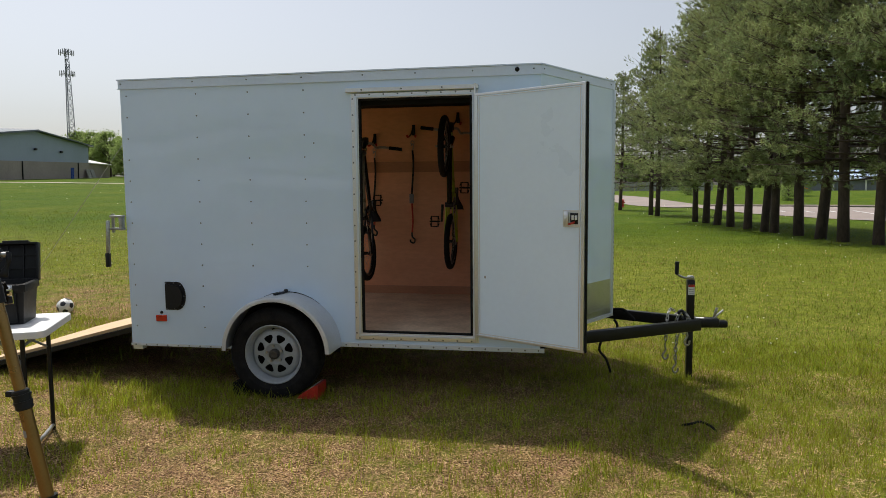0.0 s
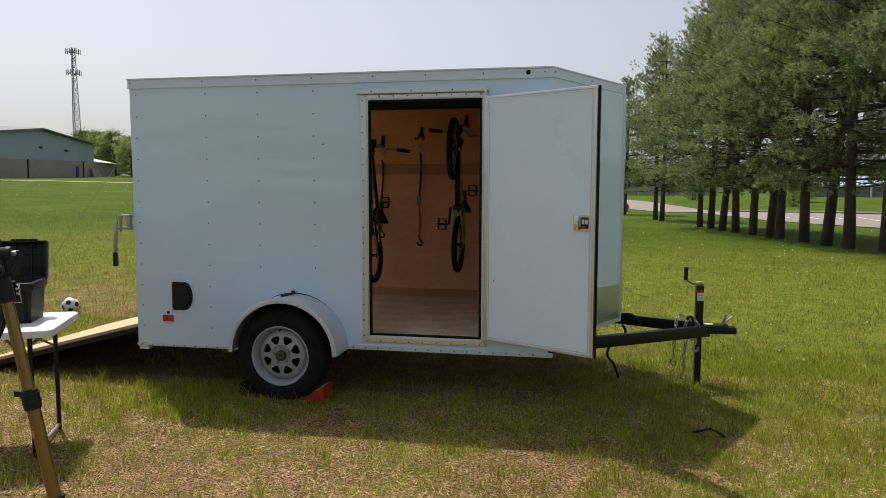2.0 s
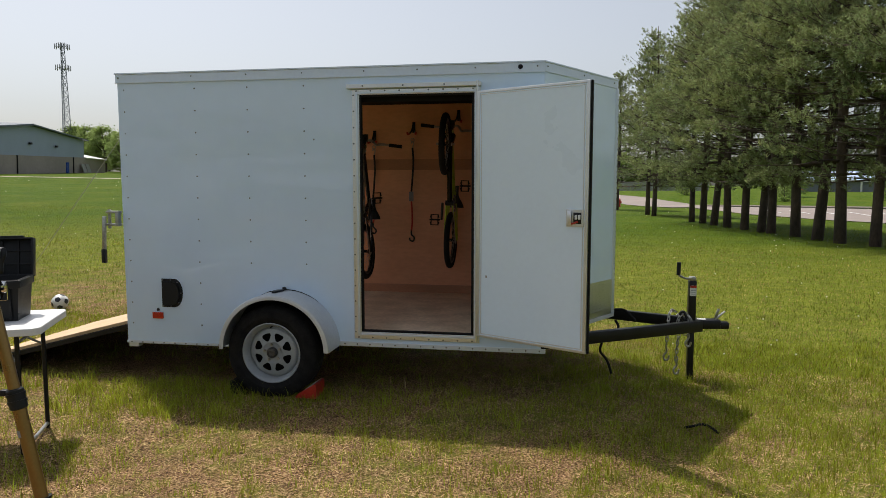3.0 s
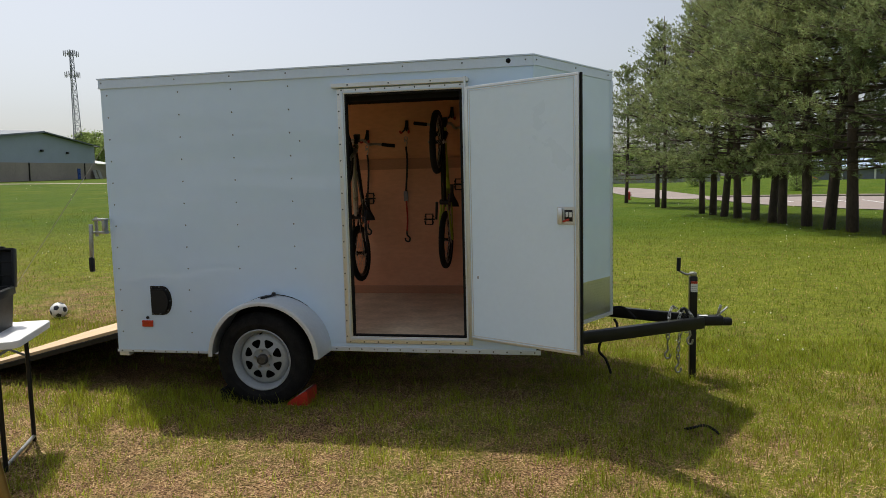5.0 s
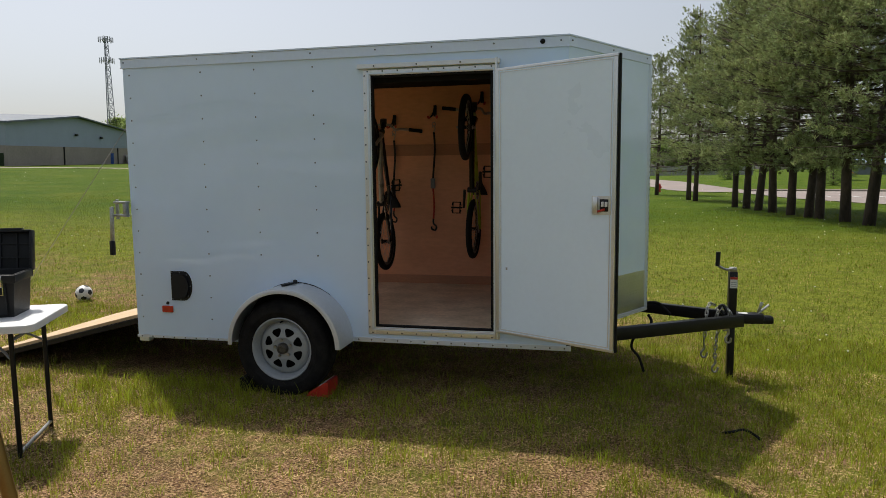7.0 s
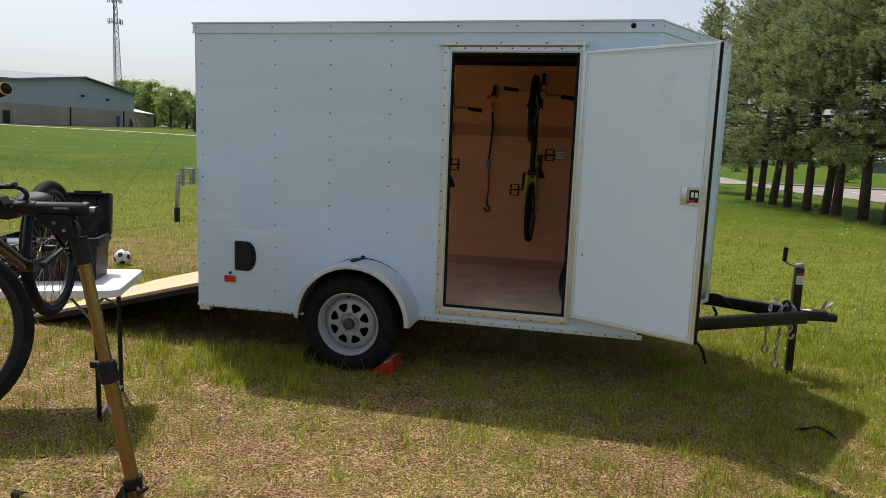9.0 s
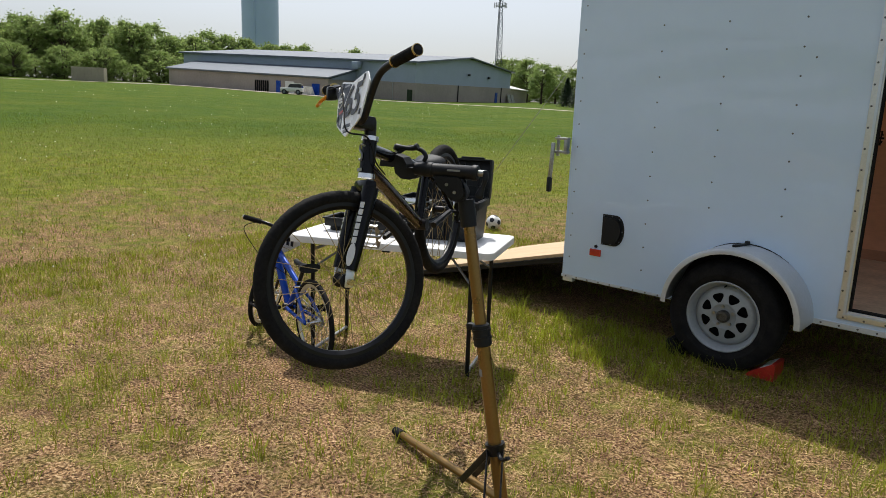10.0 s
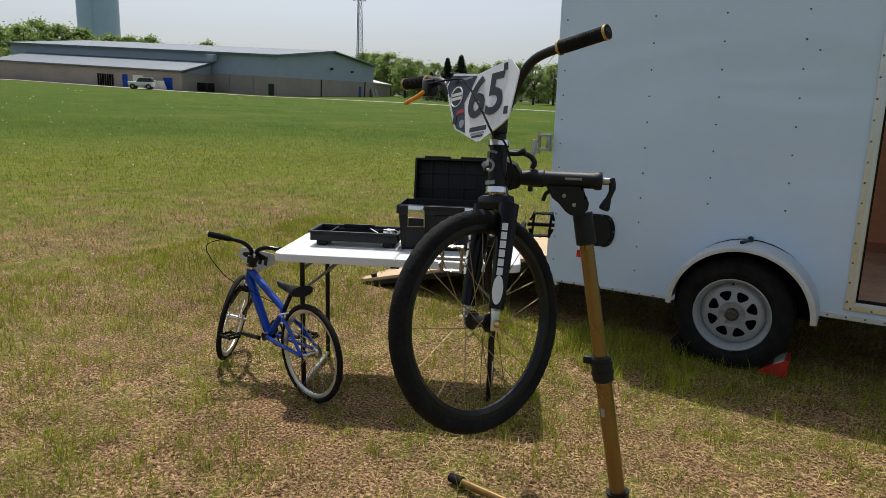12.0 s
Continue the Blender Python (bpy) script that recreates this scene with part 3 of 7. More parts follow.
    bm = lathe(B(), [(0, 0.012), (0.008, 0.011), (0.014, 0.006), (0.016, 0)], (2.911, -0.006, Z1 + 0.027), (0, -1, 0), 14)
    part("marker_light", bm, "gloss", T, "small round dark clearance light")
    # lower rail with its screws
    for x0, x1, z0, z1 in ((-0.006, 0.862, 0.291, 0.310), (1.655, LEN + 0.03, 0.334, 0.366)):
        rail = part("lower_rail", bx(B(), x0, -0.006, z0, x1, 0.0, z1, 0.002), "rail", T, "aluminium lower edge strip", False)
        n = int((x1 - x0) / 0.095)
        screws(rail, [(x0 + 0.04 + (x1 - x0 - 0.08) * i / n, -0.0062, (z0 + z1) / 2) for i in range(n + 1)])
    part("rear_foot", bx(B(), 0.005, 0.0, 0.262, 0.085, 0.05, 0.315, 0.003), "trim", T)
    # rows of screws in the skin
    spots = []
    for x in (0.049, 0.602, 1.001, 1.418):
        for i in range(12):
            z = 2.150 - 0.1552 * i
            if not (0.86 < x < 1.66 and z < 0.76) and not (x < 0.1 and z < 0.36):
                spots.append((x, 0.0, z))
    screws(side, spots + [(1.487, 0.0, 1.782)])
    # door frame, drip cap, seal
    bm = B()
    for x0, z0, x1, z1 in ((1.768, 0.392, DX0, 2.112), (DX1, 0.392, 2.650, 2.112), (DX0, DZ1, DX1, 2.112), (DX0, 0.392, DX1, DZ0)):
        bx(bm, x0, -0.014, z0, x1, 0.0, z1, 0.003)
    fr = part("door_frame", bm, "alu", T, "aluminium door frame with rivets", False)
    bm = B()
    for x0, z0, x1, z1 in ((1.798, 0.420, 1.811, 2.094), (2.612, 0.420, 2.622, 2.094), (1.811, 2.083, 2.612, 2.094), (1.811, 0.420, 2.612, 0.432)):
        bx(bm, x0, -0.024, z0, x1, -0.014, z1)
    part("frame_bead", bm, "rail", fr, smooth=False)
    bm = B()
    for x0, z0, x1, z1 in ((DX0, DZ0, DX0 + 0.010, DZ1), (DX1 - 0.018, DZ0, DX1, DZ1), (DX0 + 0.010, DZ1 - 0.012, DX1 - 0.018, DZ1), (DX0 + 0.010, DZ0, DX1 - 0.018, DZ0 + 0.010)):
        bx(bm, x0, -0.01, z0, x1, 0.03, z1)
    part("door_seal", bm, "rubber", fr, "black rubber door seal", False)
    part("drip_cap", bx(B(), 1.735, -0.035, 2.117, 2.655, 0.0, 2.146, 0.004), "trim", T, "white drip cap over the door", False)
    sp = [(1.779, -0.0142, 0.44 + 0.109 * i) for i in range(16)] + [(1.80 + 0.1 * i, -0.0142, 2.102) for i in range(9)] + [(1.80 + 0.1 * i, -0.0142, 0.403) for i in range(9)]
    screws(fr, sp)
    screws(fr, [(1.85 + 0.28 * i, -0.0352, 2.132) for i in range(3)])
    # vent, red reflector
    poly = [(0, 0), (0.10, 0)] + [(0.10 + 0.064 * math.sin(a), 0.105 - 0.105 * math.cos(a)) for a in (math.pi * i / 10 for i in range(1, 10))] + [(0.10, 0.21), (0, 0.21)]
    vent = part("side_vent", prism(B(), poly, (0.294, 0.0, 0.571), (1, 0, 0), (0, 0, 1), 0.006), "plastic", T, "black D-shaped flow-through vent", False)
    inner = [(0.012 + x * 0.8, 0.018 + z * 0.81) for x, z in poly]
    part("vent_hood", prism(B(), inner, (0.294, -0.006, 0.571), (1, 0, 0), (0, 0, 1), 0.016), "plastic", vent, smooth=False)
    screws(vent, [(0.294 + x * 1.19, -0.0062, 0.571 + z * 1.10) for x, z in ((0.008, 0.008), (0.008, 0.065), (0.008, 0.125), (0.008, 0.182), (0.06, 0.183), (0.105, 0.168), (0.128, 0.095), (0.112, 0.03), (0.06, 0.007))])
    part("reflector", bx(B(), 0.213, -0.012, 0.482, 0.299, 0.0, 0.530, 0.004), "lens", T, "red rectangular reflector", False)
    part("reflector_bolt", lathe(B(), [(0, 0.012), (0.009, 0.01), (0.012, 0)], (0.256, 0, 0.549), (0, -1, 0), 10), "black", T)
    # inside
    floor_line = [(0.0, 0.036), (LEN - 0.03, 0.036), (TIP[0] - 0.06, TIP[1]), (LEN - 0.03, WID - 0.036), (0.0, WID - 0.036)]
    part("floor_panel", prism(B(), floor_line, (0, 0, FLOOR - 0.03), (1, 0, 0), (0, 1, 0), 0.03), "floorply", T, "scuffed bare plywood floor", False)
    part("wall_lining", bx(B(), 0.03, WID - 0.052, FLOOR, LEN, WID - 0.036, 2.22), "ply", T, "warm brown plywood wall lining", False)
    part("lining_strip", bx(B(), 0.03, WID - 0.062, 1.61, LEN, WID - 0.052, 1.71), "plyband", T, smooth=False)
    part("kick_strip", bx(B(), 0.03, WID - 0.062, FLOOR, LEN, WID - 0.052, FLOOR + 0.075), "plyband", T, smooth=False)
    bm = B()
    bx(bm, 0.03, 0.036, FLOOR, DX0, 0.048, 2.22), bx(bm, DX1, 0.036, FLOOR, LEN, 0.048, 2.22)
    part("wall_lining", bm, "ply", T, smooth=False)
    # near-black and dropped into the opening to draw the header's shadow
    part("door_header_shadow", bx(B(), DX0, 0.036, DZ1 - 0.042, DX1, 0.07, 2.22), "dark", T, "header over the doorway, coloured dark for the shadow under it", False)
    for near in (True, False):
        part("nose_lining", nose_plate(B(), FLOOR, 2.22, -0.034, 0.012, near), "ply", T, smooth=False)
    # rear frame, ramp door lowered to the grass
    for y0, y1 in ((0.036, 0.09), (WID - 0.09, WID - 0.036)):
        part("rear_post", bx(B(), -0.004, y0, Z0, 0.05, y1, Z1), "trim", T, smooth=False)
    part("rear_header", bx(B(), -0.004, 0.09, 2.02, 0.05, WID - 0.09, Z1), "trim", T, smooth=False)
    a, b = Vector((-0.01, 0, 0.452)), Vector((-1.63, 0, 0.035))
    d = (b - a).normalized()
    up = Vector((-d.z, 0, d.x)) * -1
    mid = (a + b) / 2 + Vector((0, WID / 2, 0))
    ramp = part("ramp_door", obx(B(), mid - up * 0.012, d, (0, 1, 0), up, (b - a).length / 2, WID / 2 - 0.05, 0.012, 0.002), "rampply", T, "lowered rear ramp door faced with pale plywood", False)
    bm = obx(B(), mid - up * 0.045, d, (0, 1, 0), up, (b - a).length / 2 - 0.01, WID / 2 - 0.055, 0.02, 0.003)
    part("ramp_skin", bm, "dark", ramp, smooth=False)
    for y in (0.043, WID - 0.043):
        part("ramp_edge", obx(B(), mid + Vector((0, y - WID / 2, 0)) - up * 0.045, d, (0, 1, 0), up, (b - a).length / 2, 0.006, 0.018, 0.002), "black", ramp, smooth=False)
    part("ramp_flap", obx(B(), b + d * 0.05 + Vector((0, WID / 2, 0)) - up * 0.012, d, (0, 1, 0), up, 0.05, WID / 2 - 0.12, 0.010), "rampply", ramp, smooth=False)
    part("ramp_latch", obx(B(), b - d * 0.12 + Vector((0, 0.075, 0)) + up * 0.015, d, (0, 1, 0), up, 0.02, 0.015, 0.015, 0.003), "black", ramp)
    for y in (0.05,):
        part("ramp_cable", pipe(B(), [(-1.40, y, 0.13), (0.0, y, 1.845)], 0.0018, 6), "zinc", T, "thin steel ramp spring cable")
    # rear cam latch
    lt = part("cam_latch", bx(B(), -0.03, -0.052, 1.165, -0.004, -0.012, 1.275, 0.004), "zinc", T, "zinc cam latch with a black grip")
    for z in (1.17, 1.262):
        part("latch_bracket", bx(B(), -0.10, -0.058, z, 0.0, -0.008, z + 0.016, 0.003), "zinc", lt)
    part("latch_bar", pipe(B(), [(-0.085, -0.035, 1.15), (-0.085, -0.035, 1.29)], 0.012, 10), "zinc", lt)
    part("latch_arm", obx(B(), (-0.111, -0.066, 1.115), (1, 0, 0), (0, 1, 0), (0.05, 0, 1), 0.015, 0.006, 0.125, 0.003), "zinc", lt)
    part("latch_grip", bx(B(), -0.132, -0.084, 0.895, -0.102, -0.052, 1.000, 0.006), "plastic", lt, "black rubber grip")
    # frame below
    for y in (0.12, WID - 0.12):
        part("frame_rail", bx(B(), 0.0, y - 0.03, 0.31, LEN, y + 0.03, FLOOR - 0.032), "dark", T, smooth=False)
    for x in (0.06, 0.66, 1.3, 1.9, 2.5, 3.0):
        part("cross_member", bx(B(), x - 0.02, 0.15, 0.33, x + 0.02, WID - 0.15, FLOOR - 0.032), "dark", T, smooth=False)
    part("axle", pipe(B(), [(1.225, -0.02, 0.315), (1.225, WID + 0.02, 0.315)], 0.035, 10), "dark", T)
    make_side_door(T), make_wheels(T), make_tongue(T)


def make_side_door(T):
    hinge, ang = Vector((2.632, -0.026, 0)), radians(-28.0)
    u = Vector((math.cos(ang), math.sin(ang), 0))
    n = Vector((u.y, -u.x, 0))  # towards the camera's side
    up = Vector((0, 0, 1))
    w, z0, z1 = 0.803, 0.446, 2.080
    c = hinge + u * (w / 2 + 0.012) + up * ((z0 + z1) / 2) - n * 0.0
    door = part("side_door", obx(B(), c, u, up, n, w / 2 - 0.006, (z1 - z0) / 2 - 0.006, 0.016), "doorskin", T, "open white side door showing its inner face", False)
    bm = B()
    for s in (-1, 1):
        obx(bm, c + up * s * ((z1 - z0) / 2 - 0.008), u, up, n, w / 2 + 0.002, 0.008, 0.020, 0.002)
        obx(bm, c + u * s * (w / 2 - 0.011), u, up, n, 0.011, (z1 - z0) / 2 - 0.016, 0.020, 0.002)
    for s in (-1, 1):
        obx(bm, c + up * s * ((z1 - z0) / 2 - 0.026) + n * 0.017, u, up, n, w / 2 - 0.032, 0.002, 0.002)
        obx(bm, c + u * s * (w / 2 - 0.034) + n * 0.017, u, up, n, 0.002, (z1 - z0) / 2 - 0.028, 0.002)
    part("door_edging", bm, "alu", door, "aluminium edging", False)
    part("edge_seal", obx(B(), c + u * (w / 2 + 0.005) - n * 0.003, u, up, n, 0.003, (z1 - z0) / 2, 0.011, 0.001), "rubber", door, "black rubber edge seal")
    lc = c + u * (w / 2 - 0.085) + up * (1.268 - c.z) + n * 0.018
    pl = part("latch_plate", obx(B(), lc, u, up, n, 0.058, 0.052, 0.004, 0.002), "alu", door, "bright metal latch plate", False)
    part("latch_cup", obx(B(), lc + u * 0.018 + n * 0.004, u, up, n, 0.026, 0.034, 0.003, 0.002), "black", pl)
    part("latch_case", obx(B(), lc - u * 0.03 + n * 0.012, u, up, n, 0.015, 0.045, 0.010, 0.004), "alu", pl)
    part("latch_lever", obx(B(), lc + u * 0.005 - up * 0.028 + n * 0.012, u + up * 0.3, up, n, 0.022, 0.006, 0.005, 0.002), "red", pl, "red latch lever")
    for k in range(2):
        part("latch_knob", obx(B(), lc + u * (0.012 + 0.022 * k) + n * 0.011 + up * 0.006, u, up, n, 0.007, 0.014, 0.005, 0.002), "label", pl)
    for z in (0.62, 1.28, 1.93):
        part("hinge", pipe(B(), [(2.633, -0.032, z - 0.22), (2.633, -0.032, z + 0.22)], 0.0085, 8), "alu", T, "aluminium door hinge")
    part("scuff", obx(B(), c - u * 0.325 + up * (0.86 - c.z) + n * 0.0165, u, up, n, 0.006, 0.008, 0.0006), "greypaint", door)


def make_wheels(T):
    cx, cz = 1.225, 0.308
    for side in (0, 1):
        def Y(y):
            return y if side == 0 else WID - y
        ax = Vector((0, -1 if side == 0 else 1, 0))
        c = Vector((cx, Y(-0.105), cz))
        R = 0.328
        prof = [(0.205, -0.085), (0.225, -0.098), (0.27, -0.105), (0.305, -0.098), (0.322, -0.082), (0.328, -0.05), (0.3245, -0.046), (0.3245, -0.040), (0.328, -0.036), (0.328, -0.004), (0.3245, -0.002), (0.3245, 0.002), (0.328, 0.004), (0.328, 0.036), (0.3245, 0.04), (0.3245, 0.046), (0.328, 0.05), (0.322, 0.082), (0.305, 0.098), (0.27, 0.105), (0.248, 0.1055), (0.244, 0.1025), (0.225, 0.098), (0.205, 0.085)]
        bm = lathe(B(), prof, c, ax, 64)
        tyre = part("wheel", bm, "rubber", T, "black trailer tyre on a white spoked steel rim")
        # rim barrel and dish with eight holes
        bm = lathe(B(), [(0.205, 0.086), (0.212, 0.094), (0.206, 0.097), (0.198, 0.09), (0.186, 0.06), (0.176, 0.03), (0.173, 0.0)], c, ax, 48)
        part("rim", bm, "wheel", tyre, "white painted steel rim")
        d, u, v = axes(ax)
        bm, pitch, ring = B(), math.pi / 4, []
        # eight rounded holes, wide towards the rim and narrow towards the hub
        rows = [(0.180, 0.028, 0.2), (0.166, 0.050, 0.2), (0.152, 0.056, 0.2), (0.136, 0.060, 0.17), (0.131, 0.061, 0.25), (0.121, 0.063, 0.275), (0.105, 0.066, 0.23), (0.091, 0.069, 0.16), (0.083, 0.071, 0.07), (0.074, 0.072, 0.05), (0.064, 0.065, 0.05), (0.036, 0.065, 0.05)]
        for r, h, w in rows:
            line = []
            for k in range(8):
                mid_a = (k + 0.5) * pitch
                line += [mid_a + w * (q / 3 - 1) for q in range(6)] + [mid_a + w + (pitch - 2 * w) * q / 4 for q in range(4)]
            ring.append([bm.verts.new(c + d * h + (u * math.cos(a) + v * math.sin(a)) * r) for a in line])
        for i, (a, b) in enumerate(zip(ring, ring[1:])):
            for k in range(80):
                if not (3 <= i <= 7 and k % 10 < 6):
                    bm.faces.new((a[k], a[(k + 1) % 80], b[(k + 1) % 80], b[k]))
        part("wheel_disc", bm, "wheel", tyre, "white eight-spoke disc")
        part("brake_drum", lathe(B(), [(0, 0.0), (0.16, 0.0), (0.16, -0.06)], c, ax, 32), "dark", tyre)
        part("hub_cap", lathe(B(), [(0.037, 0.055), (0.037, 0.088), (0.031, 0.099), (0.022, 0.101), (0.02, 0.096), (0.0, 0.096)], c, ax, 24), "hubgrey", tyre, "grease-stained hub cap")
        for k in range(5):
            a = 2 * math.pi * k / 5 + 0.3
            p = c + (u * math.cos(a) + v * math.sin(a)) * 0.057
            part("wheel_nut", pipe(B(), [p + d * 0.06, p + d * 0.079], 0.0095, 6), "zinc", tyre)
        part("valve_stem", pipe(B(), [c + (u * math.cos(4.0) + v * math.sin(4.0)) * 0.178 + d * 0.03, c + (u * math.cos(4.0) + v * math.sin(4.0)) * 0.174 + d * 0.07], 0.005, 6), "rubber", tyre)
        # fender: half-round sheet with a rolled lip
        fx, fz, fr, n = 1.258, 0.336, 0.399, 28
        bm, rows = B(), []
        for i in range(n + 1):
            a = math.pi * i / n
            ca, sa = math.cos(a), math.sin(a)
            pr = [(fr, Y(0.0)), (fr, Y(-0.235)), (fr - 0.004, Y(-0.247)), (fr - 0.014, Y(-0.252)), (fr - 0.034, Y(-0.250)), (fr - 0.034, Y(-0.246)), (fr - 0.012, Y(-0.245)), (fr - 0.006, Y(-0.23)), (fr - 0.006, Y(0.0))]
            rows.append([bm.verts.new((fx + r * ca, y, fz + r * sa * 0.966)) for r, y in pr])
        for a, b in zip(rows, rows[1:]):
            for k in range(8):
                bm.faces.new((a[k], a[k + 1], b[k + 1], b[k]))
        bm.faces.new(rows[0]), bm.faces.new(rows[-1])
        fen = part("fender", bm, "fender", T, "rounded bare-metal fender")
        # no recess behind the tyre: a flat dark sheet gives the well's shade
        poly = [(fx - fr + 0.008, 0.295)] + [(fx - (fr - 0.008) * math.cos(math.pi * i / 20), fz + (fr - 0.008) * math.sin(math.pi * i / 20)) for i in range(21)] + [(fx + fr - 0.008, 0.295)]
        part("wheel_well_shade", prism(B(), poly, (0, Y(-0.001), 0), (1, 0, 0), (0, 0, 1), 0.004 if side == 0 else -0.004), "dark", T, "flat dark sheet standing in for the shaded wheel well", False)
        if side == 0:
            lg = part("fender_light", obx(B(), (1.245, -0.11, 0.727), (1, 0.0, -0.02), (0.25, 1, 0), (0, 0, 1), 0.011, 0.055, 0.008, 0.004), "black", fen, "small black fender marker light")
            part("light_bump", lathe(B(), [(0, 0.024), (0.013, 0.02), (0.018, 0.0)], (1.262, -0.035, 0.725), (0, 0, 1), 12), "black", lg)


def link_mesh():
    pts = [(0.010 * math.cos(a), 0, 0.010 * math.sin(a) + (0.011 if math.sin(a) > 0 else -0.011)) for a in (2 * math.pi * k / 14 for k in range(14))]
    bm = B()
    pipe(bm, pts + [pts[0]], 0.0042, 6, False)
    return mesh_piece("chain_link", bm, "zinc")


def chain(parent, pts, label):
    ch = part("safety_chain", pipe(B(), [pts[-1], Vector(pts[-1]) + Vector((0, 0, -0.02))], 0.006, 8), "zinc", parent, label)
    me = link_mesh()
    line = smooth_line(pts, 24)
    total, last, k = 0.0, line[0], 0
    for p in line[1:]:
        total += (p - last).length
        if total > 0.030:
            total = 0.0
            d = (p - last).normalized()
            turn = d.to_track_quat("Z", "Y").to_matrix().to_4x4() @ Matrix.Rotation(radians(90 * (k % 2) + 20), 4, "Z")
            place_piece("chain_link", me, ch, p, turn)
            k += 1
        last = p
    e = Vector(pts[-1])
    hook = [e + Vector((0.002, 0, -0.02)), e + Vector((0.004, 0, -0.05)), e + Vector((-0.018, 0, -0.085)), e + Vector((-0.006, 0, -0.115)), e + Vector((0.016, 0, -0.108)), e + Vector((0.022, 0, -0.08))]
    part("chain_hook", pipe(B(), smooth_line(hook, 5), 0.0075, 8), "zinc", ch)
    return ch


def make_tongue(T):
    cy = WID / 2
    for s in (-1, 1):
        a, b = Vector((2.95, cy + s * 0.80, 0.365)), Vector((4.26, cy + s * 0.045, 0.388))
        d = (b - a).normalized()
        w = d.cross(Vector((0, 0, 1))).normalized()
        part("tongue_beam", obx(B(), (a + b) / 2, d, w, w.cross(d), (b - a).length / 2, 0.026, 0.042, 0.004), "black", T, "black painted steel tongue beam")
    cp = B()
    obx(cp, (4.30, cy, 0.397), (1, 0, 0.03), (0, 1, 0), (0, 0, 1), 0.11, 0.045, 0.036, 0.012)
    obx(cp, (4.42, cy, 0.39), (1, 0, 0.0), (0, 1, 0), (0, 0, 1), 0.055, 0.038, 0.028, 0.016)
    co = part("coupler", cp, "black", T, "black ball coupler with a bright latch")
    bm = obx(B(), (4.40, cy, 0.458), (1, 0, 0.95), (0, 1, 0), (-0.95, 0, 1), 0.06, 0.018, 0.004, 0.002)
    obx(bm, (4.385, cy, 0.473), (0.3, 0, 1), (0, 1, 0), (-1, 0, 0.3), 0.045, 0.006, 0.01, 0.002)
    part("coupler_latch", bm, "zinc", co, "bright zinc coupler latch")
    part("coupler_sticker", obx(B(), (4.27, cy - 0.012, 0.4345), (1, 0, 0.03), (0, 1, 0), (0, 0, 1), 0.03, 0.022, 0.0008), "label", co, "", False)
    jx, jy = 4.193, cy - 0.02
    post = part("jack_post", bx(B(), jx - 0.028, jy - 0.034, 0.43, jx + 0.028, jy + 0.034, 0.735, 0.006), "black", T, "black tongue jack post")
    part("jack_leg", bx(B(), jx - 0.023, jy - 0.028, height(jx, jy) - 0.01, jx + 0.023, jy + 0.028, 0.43, 0.005), "black", post)
    part("jack_cap", obx(B(), (jx, jy, 0.75), (1, 0, 0), (0, 1, 0), (0, 0, 1), 0.024, 0.03, 0.016, 0.008), "zinc", post)
    part("crank_arm", pipe(B(), smooth_line([(jx + 0.01, jy - 0.02, 0.763), (jx - 0.05, jy - 0.03, 0.752), (jx - 0.11, jy - 0.03, 0.782)], 4), 0.0085, 8), "zinc", post)
    part("crank_grip", pipe(B(), [(jx - 0.11, jy - 0.03, 0.778), (jx - 0.107, jy - 0.03, 0.878)], [0.015, 0.017], 10), "plastic", post, "black crank grip")
    st = part("warning_sticker", bx(B(), jx - 0.022, jy - 0.0356, 0.62, jx + 0.026, jy - 0.0344, 0.70), "label", post, "white warning sticker", False)
    part("sticker_band", bx(B(), jx - 0.022, jy - 0.0362, 0.682, jx + 0.026, jy - 0.0357, 0.70), "red", st, "", False)
    for k in range(3):
        part("sticker_line", bx(B(), jx - 0.017, jy - 0.0362, 0.632 + 0.014 * k, jx + 0.02, jy - 0.0357, 0.636 + 0.014 * k), "grey", st, "", False)
    chain(T, [(4.07, cy - 0.05, 0.46), (4.13, cy - 0.07, 0.49), (4.17, cy - 0.095, 0.42), (4.15, cy - 0.10, 0.34), (4.10, cy - 0.095, 0.33), (4.085, cy - 0.09, 0.24), (4.08, cy - 0.09, 0.13)], "galvanised safety chain with a hook")
    chain(T, [(4.09, cy + 0.0, 0.475), (4.05, cy - 0.03, 0.50), (4.02, cy - 0.08, 0.47), (4.01, cy - 0.11, 0.40), (4.005, cy - 0.11, 0.31), (4.0, cy - 0.11, 0.24)], "galvanised safety chain with a hook")
    chain(T, [(4.10, cy - 0.10, 0.34), (4.07, cy - 0.10, 0.37), (4.10, cy - 0.09, 0.47), (4.15, cy - 0.08, 0.48), (4.19, cy - 0.10, 0.40), (4.16, cy - 0.10, 0.35)], "galvanised safety chain wound round the tongue")
    part("chain_loop", pipe(B(), smooth_line([(4.13, cy - 0.09, 0.435), (4.10, cy - 0.085, 0.485), (4.125, cy - 0.085, 0.50), (4.15, cy - 0.09, 0.45)], 5), 0.011, 8), "black", T)
    part("brake_cord", pipe(B(), smooth_line([(3.60, 0.62, 0.46), (3.62, 0.60, 0.40), (3.52, 0.55, 0.33), (3.49, 0.55, 0.24), (3.54, 0.55, 0.17), (3.575, 0.55, 0.07)], 6), 0.0095, 8), "rubber", T, "hanging black electrical cord")
    part("cord_clip", pipe(B(), smooth_line([(3.62, 1.05, 0.46), (3.70, 0.98, 0.47), (3.78, 0.92, 0.40)], 5), 0.012, 8), "rubber", T)


make_trailer()


